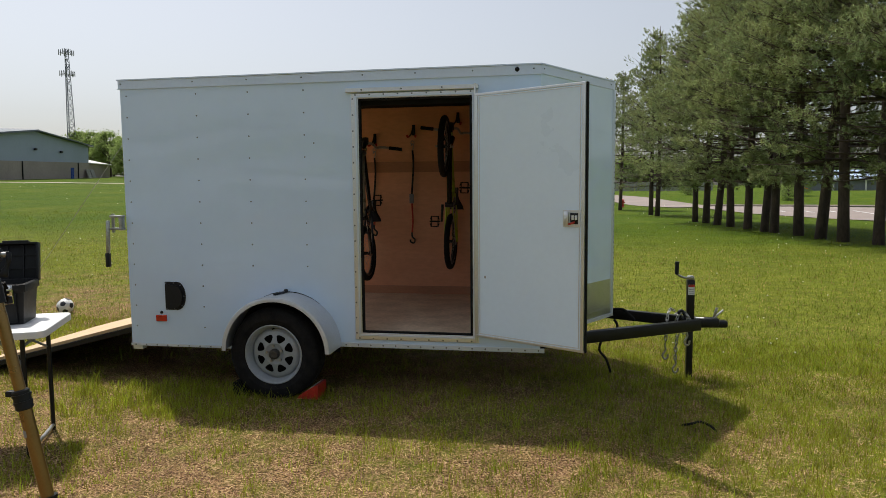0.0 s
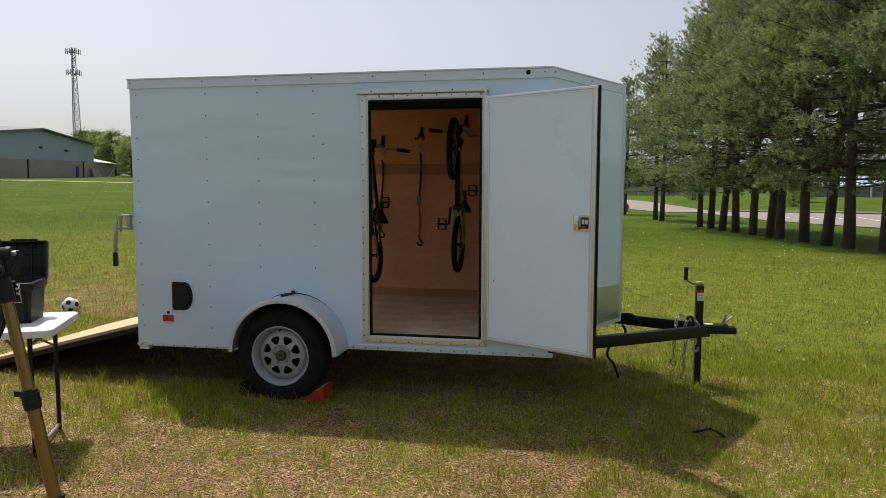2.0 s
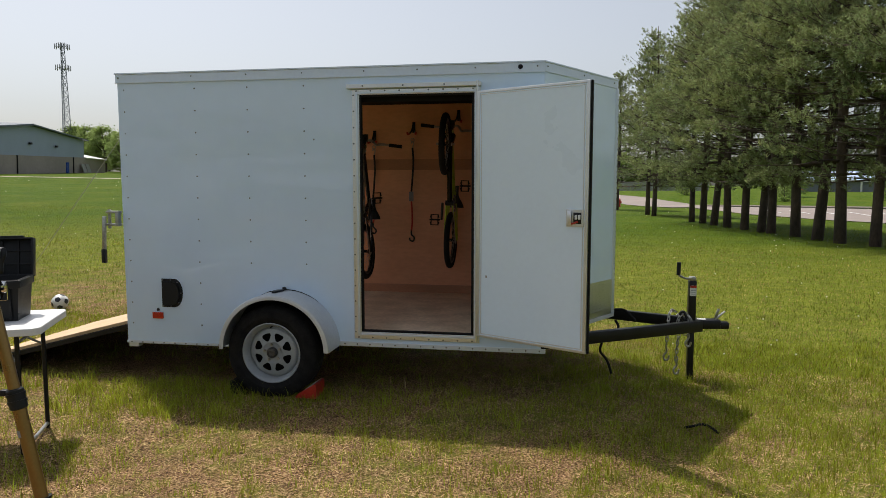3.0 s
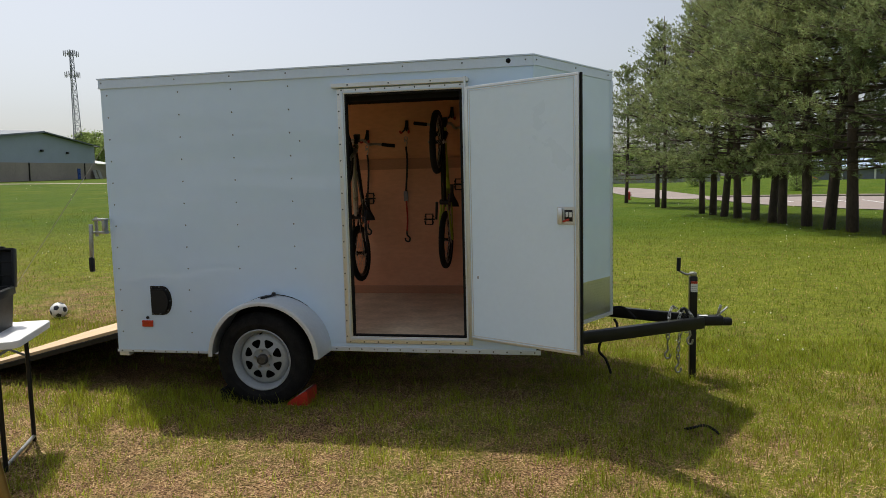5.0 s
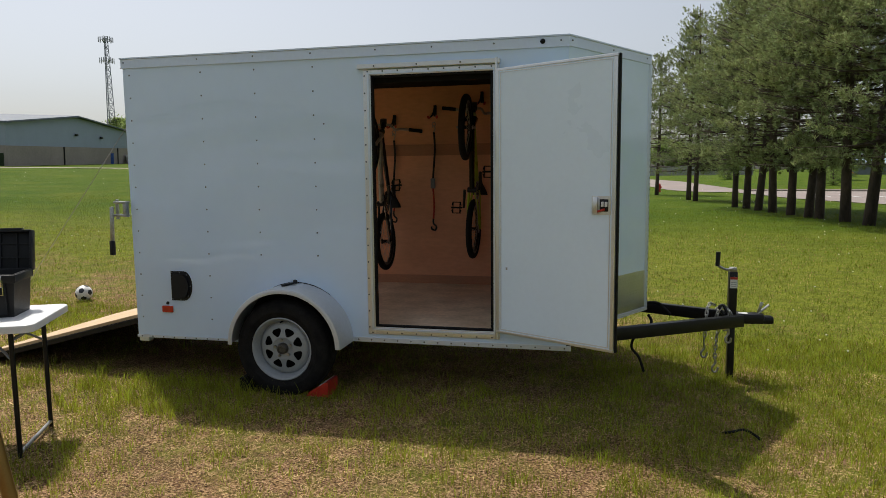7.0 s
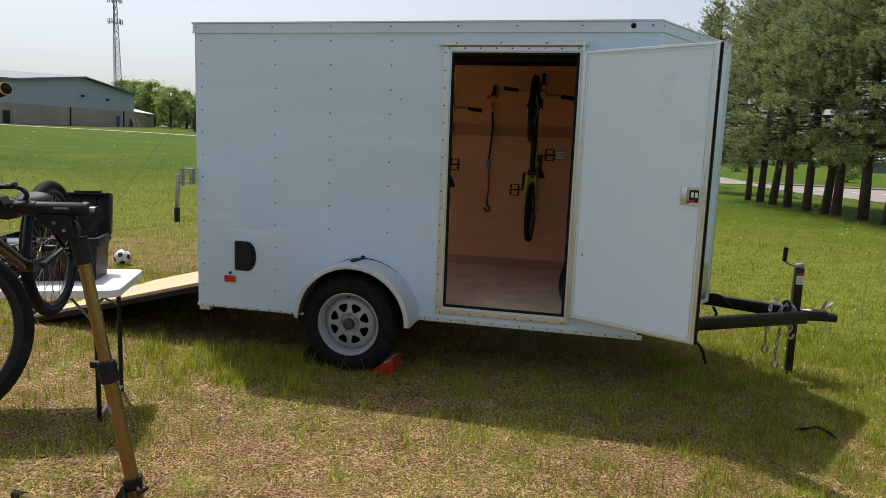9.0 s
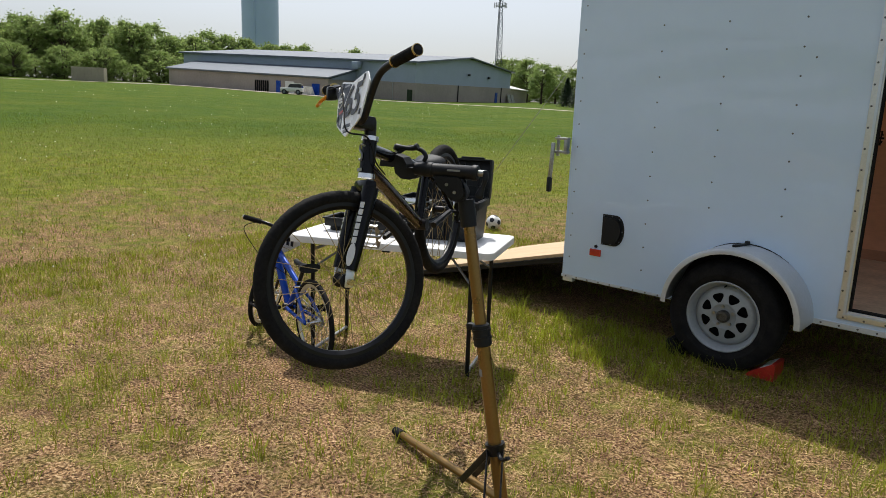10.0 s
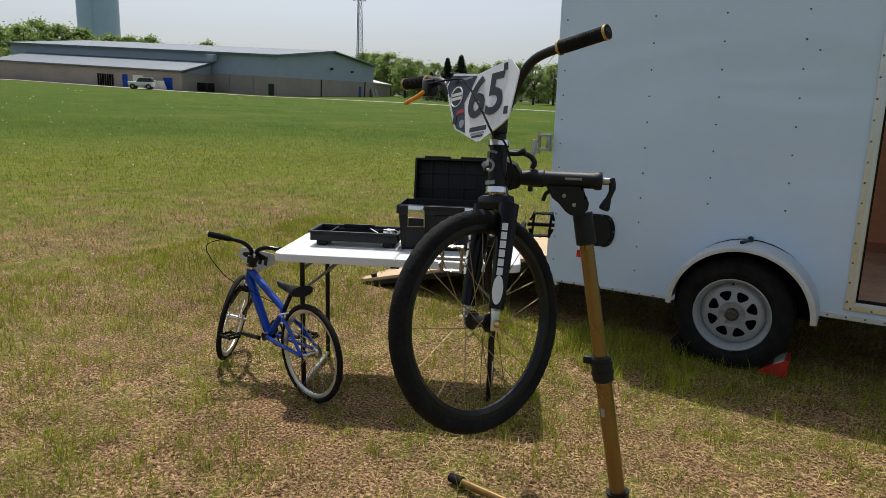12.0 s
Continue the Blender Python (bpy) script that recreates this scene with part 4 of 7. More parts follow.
def make_chocks():
    c = thing("wheel_chock", "bright red plastic wedge chock under the trailer tyre", "wheel chock", (1.51, -0.13, height(1.51, -0.13)))
    z = height(1.51, -0.13)
    poly = [(1.39, z), (1.545, z), (1.545, z + 0.098), (1.525, z + 0.098), (1.46, z + 0.058), (1.41, z + 0.025)]
    part("wedge", prism(B(), poly, (0, -0.03, 0), (1, 0, 0), (0, 0, 1), 0.17), "red", c, smooth=False)
    part("wear_patch", obx(B(), (1.495, -0.115, z + 0.0805), (0.065, 0, 0.040), (0, 1, 0), (-0.040, 0, 0.065), 0.032, 0.08, 0.001), "label", c, smooth=False)
    z = height(0.96, -0.12)
    c = thing("wheel_chock", "black rubber wedge chock behind the trailer tyre", "wheel chock", (0.96, -0.12, z))
    poly = [(0.905, z), (1.03, z), (0.975, z + 0.06), (0.935, z + 0.09), (0.905, z + 0.09)]
    part("wedge", prism(B(), poly, (0, -0.03, 0), (1, 0, 0), (0, 0, 1), 0.16), "rubber", c, smooth=False)


make_chocks()


# ---- bicycles ----
def spin(v, axis, deg):
    return Matrix.Rotation(radians(deg), 3, Vector(axis)) @ Vector(v)


def bike_wheel(parent, name, c, ax, R, tw, rim_mat, spoke_mat, n=28, label="", tread=True, hub_mat="black"):
    c = Vector(c)
    d, u, v = axes(ax)
    rr = R - 2 * tw
    rim = part(name, lathe(B(), [(rr + 0.008, -tw * 0.62), (rr - 0.006, -tw * 0.62), (rr - 0.017, -tw * 0.2), (rr - 0.017, tw * 0.2), (rr - 0.006, tw * 0.62), (rr + 0.008, tw * 0.62)], c, d, 60, True), rim_mat, parent, label)
    bm, seg, rows = B(), 120, 14
    ring = []
    for k in range(seg):
        a = 2 * math.pi * k / seg
        e = u * math.cos(a) + v * math.sin(a)
        row = []
        for j in range(rows):
            b = 2 * math.pi * j / rows
            out = math.cos(b)
            r = tw * (1.0 + (0.07 if tread and out > 0.2 and (k + j) % 2 else 0.0))
            row.append(bm.verts.new(c + e * (R - tw + r * out) + d * (r * 0.98 * math.sin(b))))
        ring.append(row)
    for k in range(seg):
        a, b = ring[k], ring[(k + 1) % seg]
        for j in range(rows):
            bm.faces.new((a[j], a[(j + 1) % rows], b[(j + 1) % rows], b[j]))
    part("tyre", bm, "rubber", rim, "black rubber tyre")
    part("hub", lathe(B(), [(0.0, -0.052), (0.007, -0.052), (0.008, -0.036), (0.024, -0.034), (0.024, -0.028), (0.014, -0.022), (0.014, 0.022), (0.024, 0.028), (0.024, 0.034), (0.008, 0.036), (0.007, 0.052), (0.0, 0.052)], c, d, 20), hub_mat, rim, "wheel hub")
    for k in range(n):
        a = 2 * math.pi * k / n
        h = a + (1 if (k // 2) % 2 else -1) * 1.15
        s = 1 if k % 2 else -1
        p = c + (u * math.cos(h) + v * math.sin(h)) * 0.022 + d * (s * 0.031)
        q = c + (u * math.cos(a) + v * math.sin(a)) * (rr - 0.014)
        part("spoke", pipe(B(), [p, q], 0.0012, 4, False), spoke_mat, rim)
    return rim


def pedal(parent, c, lat, fwd, material="black"):
    c, lat, fwd = Vector(c), Vector(lat).normalized(), Vector(fwd).normalized()
    up = lat.cross(fwd).normalized()
    bm = pipe(B(), [c - lat * 0.05, c + lat * 0.045], 0.007, 8)
    for s in (-1, 1):
        pipe(bm, [c + lat * 0.045 * s * 0.9 - fwd * 0.045 * 0.4, c + lat * 0.03 * s - fwd * 0.048, c + lat * 0.03 * s + fwd * 0.048, c + lat * 0.045 * s * 0.9 + fwd * 0.018], 0.005, 6)
        obx(bm, c + fwd * 0.046 * s, lat, fwd, up, 0.036, 0.003, 0.006, 0.001)
        for q in (-0.03, 0.0, 0.03):
            obx(bm, c + fwd * 0.046 * s + lat * q, lat, fwd, up, 0.003, 0.003, 0.010, 0.001)
    return part("pedal", bm, material, parent, "flat cage pedal")


def bicycle(label, P):
    """A small racing bicycle from its own points: hubs, cranks, head, bars, saddle."""
    V = {k: Vector(p) for k, p in P["pts"].items()}
    base = V["rh"].copy()
    base.z = P["base"]
    K = thing("bicycle", label, "bicycle", base, P.get("group", ""))
    fwd, left, s, axf = P["fwd"].normalized(), P["left"].normalized(), P["steer"].normalized(), P["axf"].normalized()
    R, tw, paint = P["R"], P["tw"], P["paint"]
    bike_wheel(K, "rear_wheel", V["rh"], left, R, tw, P["rim"], P["spokes"], label="rear wheel", hub_mat=P.get("hubs", "black"))
    bike_wheel(K, "front_wheel", V["fh"], axf, P.get("Rf", R), tw, P["rim"], P["spokes"], label="front wheel", hub_mat=P.get("hubs", "black"))
    fr = part("head_tube", pipe(B(), [V["hb"], V["ht"]], [0.024, 0.023], 16), paint, K)
    part("top_tube", pipe(B(), [V["hb"].lerp(V["ht"], 0.72), V["st"]], [0.021, 0.017], 12), paint, K, P.get("frame_label", ""))
    part("down_tube", pipe(B(), [V["hb"].lerp(V["ht"], 0.22), V["bb"]], [0.025, 0.022], 12), P.get("down", paint), K)
    part("seat_tube", pipe(B(), [V["bb"], V["st"]], 0.016, 12), paint, K)
    for q in (-1, 1):
        drop = V["rh"] + left * (0.055 * q)
        part("chain_stay", pipe(B(), [V["bb"] + left * 0.025 * q, V["bb"].lerp(drop, 0.4) + left * 0.018 * q, drop], [0.011, 0.011, 0.009], 8), paint, K)
        part("seat_stay", pipe(B(), [V["st"].lerp(V["bb"], 0.12) + left * 0.016 * q, V["st"].lerp(drop, 0.4) + left * 0.014 * q, drop], [0.010, 0.010, 0.008], 8), paint, K)
    part("bottom_bracket", pipe(B(), [V["bb"] - left * 0.036, V["bb"] + left * 0.036], 0.023, 14), "black", K)
    for t, m in ((-0.008, "chrome"), (1.0, "chrome")):
        p = V["hb"].lerp(V["ht"], t)
        part("headset_cup", pipe(B(), [p - s * 0.007, p + s * 0.007], 0.028, 16), m, K, "polished headset cup")
    # fork
    ffwd = s.cross(axf) * -1
    if ffwd.dot(V["fh"] - V["hb"]) < 0:
        ffwd = -ffwd
    top = V["hb"] - s * 0.012
    fork = part("fork", obx(B(), top - s * 0.022, axf, ffwd, s, 0.052, 0.021, 0.020, 0.012), P["fork"], K, P.get("fork_label", "black racing fork"))
    fw = P.get("fork_w", 0.016)
    for q in (-1, 1):
        a, b = top - s * 0.028 + axf * (0.046 * q), V["fh"] + axf * (0.052 * q) + s * 0.035
        leg = part("fork_leg", pipe(B(), [a, a.lerp(b, 0.5), b], [fw * 1.15, fw, fw * 0.8], 10), P["fork"], fork)
        part("dropout", obx(B(), V["fh"] + axf * (0.05 * q) + s * 0.012, axf, ffwd, s, 0.004, 0.014, 0.030, 0.004), P.get("drop", "alu"), leg)
        part("axle_nut", pipe(B(), [V["fh"] + axf * (0.048 * q), V["fh"] + axf * (0.074 * q)], 0.010, 8), P.get("nut", "zinc"), leg)
    # stem and bars
    cl = V["clamp"]
    part("stem", pipe(B(), [V["ht"] + s * 0.005, cl - ffwd * 0.045 + s * 0.012], 0.019, 12), "black", K)
    part("stem_clamp", obx(B(), cl - ffwd * 0.02, axf, ffwd, s, 0.026, 0.034, 0.022, 0.006), "black", K, "black stem clamp")
    gl, gr = V["gl"], V["gr"]
    gdir_l, gdir_r = P.get("gdl", (gl - gr)).normalized(), P.get("gdr", (gr - gl)).normalized()
    q = 1 if (gl - cl).dot(axf) > 0 else -1
    pts = [gl, gl - gdir_l * 0.13, gl - gdir_l * 0.20 - s * 0.010, gl - gdir_l * 0.24 - s * 0.05, cl + axf * 0.055 * q + s * 0.004, cl, cl - axf * 0.055 * q + s * 0.004, gr - gdir_r * 0.235 - s * 0.045, gr - gdir_r * 0.20 - s * 0.010, gr - gdir_r * 0.13, gr]
    bars = part("handlebar", pipe(B(), smooth_line(pts, 6), 0.0112, 10), P.get("bars", "black"), K, P.get("bar_label", ""))
    for g, gd in ((gl, gdir_l), (gr, gdir_r)):
        bm = B()
        prof = [(0.0, 0.0), (0.015, 0.0), (0.0165, -0.004)]
        for i in range(16):
            prof += [(0.0165, -0.006 - 0.007 * i), (0.0148, -0.0085 - 0.007 * i)]
        lathe(bm, prof + [(0.016, -0.118), (0.011, -0.122)], g, gd, 14)
        gp = part("grip", bm, "rubber", bars, "black ribbed grip")
        if P.get("collar"):
            for h in (-0.004, -0.124):
                part("grip_collar", lathe(B(), [(0.0115, -0.0032), (0.0175, -0.0032), (0.0175, 0.0032), (0.0115, 0.0032)], g + gd * h, gd, 16), P["collar"], bars, "gold clamp ring")
        elif P.get("endcap"):
            part("bar_end", lathe(B(), [(0.0, 0.004), (0.014, 0.003), (0.0165, -0.004)], g + gd * 0.001, gd, 12), P["endcap"], bars)
    # saddle
    sd = V["sad"]
    sup = P.get("sad_up", Vector((0, 0, 1))).normalized()
    sf = P.get("sad_fwd", fwd).normalized()
    part("seat_post", pipe(B(), [V["st"], sd - sup * 0.02], 0.0125, 10), "black", K)
    bm, rows = B(), []
    for i in range(9):
        t = i / 8
        w = 0.016 + 0.050 * span01(0.35, 1.0, t)
        c = sd + sf * (0.10 - 0.20 * t) + sup * (0.012 * abs(2 * t - 1) ** 2)
        h = 0.016 + 0.008 * t
        rows.append([bm.verts.new(c + left * (w * math.cos(a)) + sup * (h * math.sin(a) * (1.0 if math.sin(a) > 0 else 1.3))) for a in (2 * math.pi * k / 14 for k in range(14))])
    for a, b in zip(rows, rows[1:]):
        for k in range(14):
            bm.faces.new((a[k], a[(k + 1) % 14], b[(k + 1) % 14], b[k]))
    bm.faces.new(rows[0][::-1]), bm.faces.new(rows[-1])
    part("saddle", bm, "plastic", K, "small black saddle")
    # cranks, chainring, chain
    cd = P["crank"].normalized()
    rs = -1
    ringc = V["bb"] + left * (0.045 * rs)
    bm = B()
    lathe(bm, [(0.07, -0.002), (0.074, -0.002), (0.074, 0.002), (0.062, 0.002), (0.062, -0.002)], ringc, left, 44, True)
    d, u, v = axes(left)
    for k in range(5):
        a = 2 * math.pi * k / 5
        e = u * math.cos(a) + v * math.sin(a)
        obx(bm, ringc + e * 0.04, e, d.cross(e), d, 0.028, 0.006, 0.002)
    part("chainring", bm, "black", K, "black chainring")
    part("sprocket", lathe(B(), [(0.012, -0.002), (0.033, -0.002), (0.033, 0.002), (0.012, 0.002)], V["rh"] + left * (0.045 * rs), left, 24, True), "zinc", K)
    n = (V["rh"] - V["bb"]).cross(left).normalized()
    for q in (-1, 1):
        part("drive_chain", pipe(B(), [ringc + n * 0.073 * q, V["rh"] + left * (0.045 * rs) + n * 0.033 * q], 0.004, 5), "zinc", K)
    for q in (-1, 1):
        a = V["bb"] + left * (0.062 * q)
        b = a + cd * (0.155 * q) + left * (0.016 * q)
        part("crank_arm", pipe(B(), [a, b], [0.013, 0.010], 8), P.get("crank_mat", "black"), K)
        pedal(K, b + left * (0.062 * q), left, P.get("ped", fwd), P.get("far_pedal", "matte") if q < 0 else "matte")
    return K, V, ffwd


def frame_of(fwd_az, tilt, steer_deg):
    f = Vector((math.cos(radians(fwd_az)), math.sin(radians(fwd_az)), 0))
    left = Vector((-f.y, f.x, 0))
    s = (Vector((0, 0, 1)) * math.cos(radians(tilt)) - f * math.sin(radians(tilt))).normalized()
    return f, left, s, spin(left, s, steer_deg)


def make_race_bike():
    f, left, s, axf = frame_of(-66.4, 12, -42.6)
    hb = Vector((0.948, -2.71, 1.215))
    ht = hb + s * 0.118
    wf = spin(f, s, -42.6)
    clamp = ht + s * 0.055 + wf * 0.05
    P = dict(pts=dict(rh=(0.566, -1.94, 1.0), fh=(0.976, -2.822, 0.897), bb=(0.738, -2.252, 0.988), st=(0.665, -2.14, 1.19), hb=hb, ht=ht, clamp=clamp, gl=(1.235, -2.781, 1.585), gr=(0.57, -2.575, 1.482), sad=(0.70, -2.205, 1.215)),
             base=height(0.6, -2.1), fwd=f, left=left, steer=s, axf=axf, R=0.283, Rf=0.278, tw=0.0205, paint="gloss", down="brown", fork="gloss", fork_w=0.0235, rim="black", spokes="spoke", crank=Vector((-0.40, 0.917, 0.25)), collar="gold", nut="gold", drop="alu", far_pedal="zinc", ped=Vector((0.2, -0.3, 0.9)),
             fork_label="gloss black fork with white lettering shapes", frame_label="gloss black frame tube", bar_label="black swept handlebar", gdl=Vector((0.93, -0.2, 0.22)), gdr=Vector((-0.9, 0.42, -0.05)))
    K, V, ffwd = bicycle("black race bicycle with number plate, clamped in a repair stand", P)
    # number plate
    o = clamp + wf * 0.052 + s * 0.052 + Vector((0.028, 0.016, 0))
    turn = radians(-2)
    up0 = (s * 0.97 - wf * 0.12).normalized()
    a, su = axf, up0
    nrm = a.cross(su)
    if nrm.dot(wf) < 0:
        a = -a
    a, su = a * math.cos(turn) - su * math.sin(turn), su * math.cos(turn) + a * math.sin(turn)
    poly = [(-0.130, 0.100), (-0.122, 0.101), (-0.031, 0.081), (0.070, 0.096), (0.080, 0.094), (0.107, 0.062), (0.108, 0.054), (0.090, -0.050), (0.070, -0.063), (0.000, -0.097), (-0.012, -0.097), (-0.098, -0.055), (-0.104, -0.048), (-0.154, 0.066), (-0.153, 0.076)]
    pl = part("number_plate", prism(B(), poly, o, a, su, 0.004), "plate", K, "white race number plate with a navy panel", False)
    f0 = o + a.cross(su).normalized() * 0.0041
    left_poly = [(-0.134, 0.097), (-0.036, 0.077), (-0.050, 0.052), (-0.074, 0.012), (-0.058, -0.069), (-0.095, -0.051), (-0.149, 0.068)]
    part("navy_panel", prism(B(), left_poly, f0, a, su, 0.0006), "navy", pl, "", False)
    words("race_number", "65", f0 + a * 0.004 + su * 0.012 + a.cross(su).normalized() * 0.0022, a, su, 0.145, "ink", pl, 0.06, "dark race number", 0.88, 0.017)
    ring = [(0.022 * math.cos(t), 0.026 * math.sin(t)) for t in (2 * math.pi * k / 16 for k in range(16))]
    f1 = f0 + a.cross(su).normalized() * 0.0008
    bc = f1 + a * -0.106 + su * 0.034
    part("round_badge", pipe(B(), [bc + a * x + su * y for x, y in ring + ring[:1]], 0.0022, 6), "label", pl, "", False)
    for y, w in ((0.006, 0.021), (-0.005, 0.022)):
        part("badge_bar", prism(B(), [(-w, y - 0.004), (w, y - 0.004), (w, y + 0.004), (-w, y + 0.004)], bc, a, su, 0.0012), "label", pl, "", False)
    part("panel_bar", prism(B(), [(-0.022, -0.003), (0.022, -0.003), (0.022, 0.003), (-0.022, 0.003)], f1 + a * -0.075 + su * 0.077, a, su, 0.0004), "grey", pl, "", False)
    part("red_badge", prism(B(), [(-0.014, -0.005), (0.014, -0.002), (0.014, 0.008), (-0.014, 0.005)], f1 + a * -0.085 + su * -0.010, a, su, 0.0004), "red", pl, "", False)
    part("small_badge", prism(B(), [(x * 0.42, y * 0.42) for x, y in ring], f1 + a * -0.075 + su * -0.042, a, su, 0.0004), "grey", pl, "", False)
    for dy, w, h, m in ((-0.064, 0.030, 0.006, "navy"), (-0.076, 0.024, 0.003, "grey"), (-0.083, 0.020, 0.003, "navy")):
        part("text_bar", prism(B(), [(-w, -h), (w, -h), (w, h), (-w, h)], f0 + a * -0.012 + su * dy, a, su, 0.0004), m, pl, "", False)
    for x, y in ((0.064, 0.080), (0.079, -0.031), (-0.103, -0.030), (-0.114, 0.082)):
        part("plate_slot", prism(B(), [(-0.006, -0.009), (0.006, -0.009), (0.006, 0.009), (-0.006, 0.009)], f1 + a * x + su * y, a, su, 0.0014), "ink", pl, "", False)
    # lettering shapes along the fork leg that faces out
    legtop, legbot = V["hb"] - s * 0.04 + axf * 0.047, V["fh"] + axf * 0.052 + s * 0.035
    ld = (legbot - legtop).normalized()
    out = (wf * 0.8 + axf * 0.6).normalized()
    sidev = out.cross(ld).normalized()
    for i in range(6):
        c = legtop.lerp(legbot, 0.20 + 0.085 * i) + out * (0.0268 - 0.0005 * i)
        part("fork_letter_bar", obx(B(), c, ld, sidev, out, 0.0090, 0.0072, 0.0012), "label", K, "", False)
    far0, far1 = V["hb"] - s * 0.04 - axf * 0.047, V["fh"] - axf * 0.052 + s * 0.035
    fout = (wf * 0.8 - axf * 0.15).normalized()
    fside = fout.cross(ld).normalized()
    for i in range(5):
        part("fork_letter_bar", obx(B(), far0.lerp(far1, 0.30 + 0.085 * i) + fout * (0.0262 - 0.0005 * i), ld, fside, fout, 0.0085, 0.005, 0.0012), "label", K, "", False)
    ov = [(0.036 * math.cos(t), 0.013 * math.sin(t)) for t in (2 * math.pi * k / 18 for k in range(18))]
    part("fork_badge", prism(B(), ov, legtop.lerp(legbot, 0.80) + out * 0.0222, ld, sidev, 0.002), "label", K, "white oval badge", False)
    # head badge, bars for the lettering below it
    hbm = V["hb"].lerp(V["ht"], 0.62)
    part("head_badge", pipe(B(), smooth_line([hbm + wf * 0.022 + axf * 0.016 + s * 0.022, hbm + wf * 0.026 - axf * 0.006 + s * 0.028, hbm + wf * 0.025 - axf * 0.012 + s * 0.012, hbm + wf * 0.026 + axf * 0.010 - s * 0.004, hbm + wf * 0.026 + axf * 0.004 - s * 0.022, hbm + wf * 0.024 - axf * 0.014 - s * 0.018], 4), 0.0035, 6), "grey", K, "silver curved head badge")
    part("head_bar", obx(B(), V["hb"].lerp(V["ht"], 0.18) + wf * 0.025, axf, s, wf, 0.016, 0.005, 0.001), "grey", K, "", False)
    # brake lever and its hose
    gr, gd = V["gr"], Vector((-0.9, 0.42, -0.05)).normalized()
    lev = gr - gd * 0.15
    part("lever_clamp", obx(B(), lev + wf * 0.012 - s * 0.02, gd, wf, s, 0.016, 0.02, 0.024, 0.006), "black", K)
    part("brake_lever", pipe(B(), smooth_line([lev + wf * 0.03 - s * 0.03, lev + wf * 0.045 - s * 0.045 + gd * 0.02, lev + wf * 0.042 - s * 0.052 + gd * 0.055, lev + wf * 0.046 - s * 0.06 + gd * 0.075], 4), [0.0062] * 12 + [0.0045], 8), "orange", K, "orange anodised brake lever")
    hose = smooth_line([lev + wf * 0.03 - s * 0.01 - gd * 0.02, o + a * -0.115 + su * 0.085 + wf * 0.02, o + a * -0.05 + su * 0.065 + wf * 0.03, o + a * 0.02 + su * -0.012 + wf * 0.035, o + a * 0.075 + su * -0.09 + wf * 0.03, V["ht"] + axf * 0.05 + wf * 0.03, V["hb"] + axf * 0.045 - wf * 0.01 + s * 0.04, V["hb"] + left * 0.03 - f * 0.08], 8)
    part("brake_hose", pipe(B(), hose, 0.0026, 6), "rubber", K, "thin black brake hose")
    return V


def make_blue_bike():
    f, left, s, axf = frame_of(167.5, 15, -48)
    hb = Vector((-0.995, -1.745, 0.47))
    ht = hb + s * 0.10
    wf = spin(f, s, -48)
    clamp = ht + s * 0.05 + wf * 0.04
    gl, gr = clamp + axf * 0.25 + s * 0.078 - wf * 0.03, clamp - axf * 0.25 + s * 0.078 - wf * 0.03
    P = dict(pts=dict(rh=(-0.461, -1.858, 0.215), fh=(-1.205, -1.675, 0.22), bb=(-0.825, -1.775, 0.215), st=(-0.69, -1.80, 0.385), hb=hb, ht=ht, clamp=clamp, gl=gl, gr=gr, sad=(-0.632, -1.808, 0.505)),
             base=height(-0.6, -1.8), fwd=f, left=left, steer=s, axf=axf, R=0.248, tw=0.0145, paint="blue", fork="gloss", fork_w=0.012, rim="alu", spokes="zinc", crank=Vector((-0.97, 0.2, -0.05)), bars="gloss", hubs="chrome", endcap="chrome", sad_up=Vector((-0.18, 0.04, 0.98)), fork_label="black slim fork",
             frame_label="metallic blue frame tube", bar_label="polished handlebar", gdl=axf, gdr=-axf)
    K, V, ffwd = bicycle("small bright blue race bicycle leaning by the table", P)
    o = clamp + wf * 0.055 - s * 0.025
    poly = [(-0.09, 0.055), (0.09, 0.055), (0.105, 0.0), (0.0, -0.085), (-0.105, 0.0)]
    pl = part("number_plate", prism(B(), poly, o, axf, s, 0.003), "label", K, "small white number plate seen from behind", False)
    for x in (-0.05, -0.02, 0.03):
        part("text_bar", prism(B(), [(x - 0.009, -0.024), (x + 0.009, -0.024), (x + 0.009, 0.03), (x - 0.009, 0.03)], o - wf * 0.0005, axf, s, -0.0008), "ink", pl, "", False)
    part("brake_cable", pipe(B(), smooth_line([gl - axf * 0.11 + wf * 0.03, gl + wf * 0.05 - s * 0.08 + axf * 0.02, gl - axf * 0.06 - s * 0.20 + wf * 0.05, hb + axf * 0.07 - s * 0.02, V["st"] + s * 0.01], 7), 0.0025, 6), "rubber", K, "thin black brake cable")
    part("rear_brake", pipe(B(), smooth_line([V["st"] + left * 0.035 - s * 0.02, V["st"] - f * 0.06 + left * 0.03, V["st"] - f * 0.075 - left * 0.03, V["st"] - left * 0.035 - s * 0.02], 5), 0.005, 6), "chrome", K, "polished rear brake")


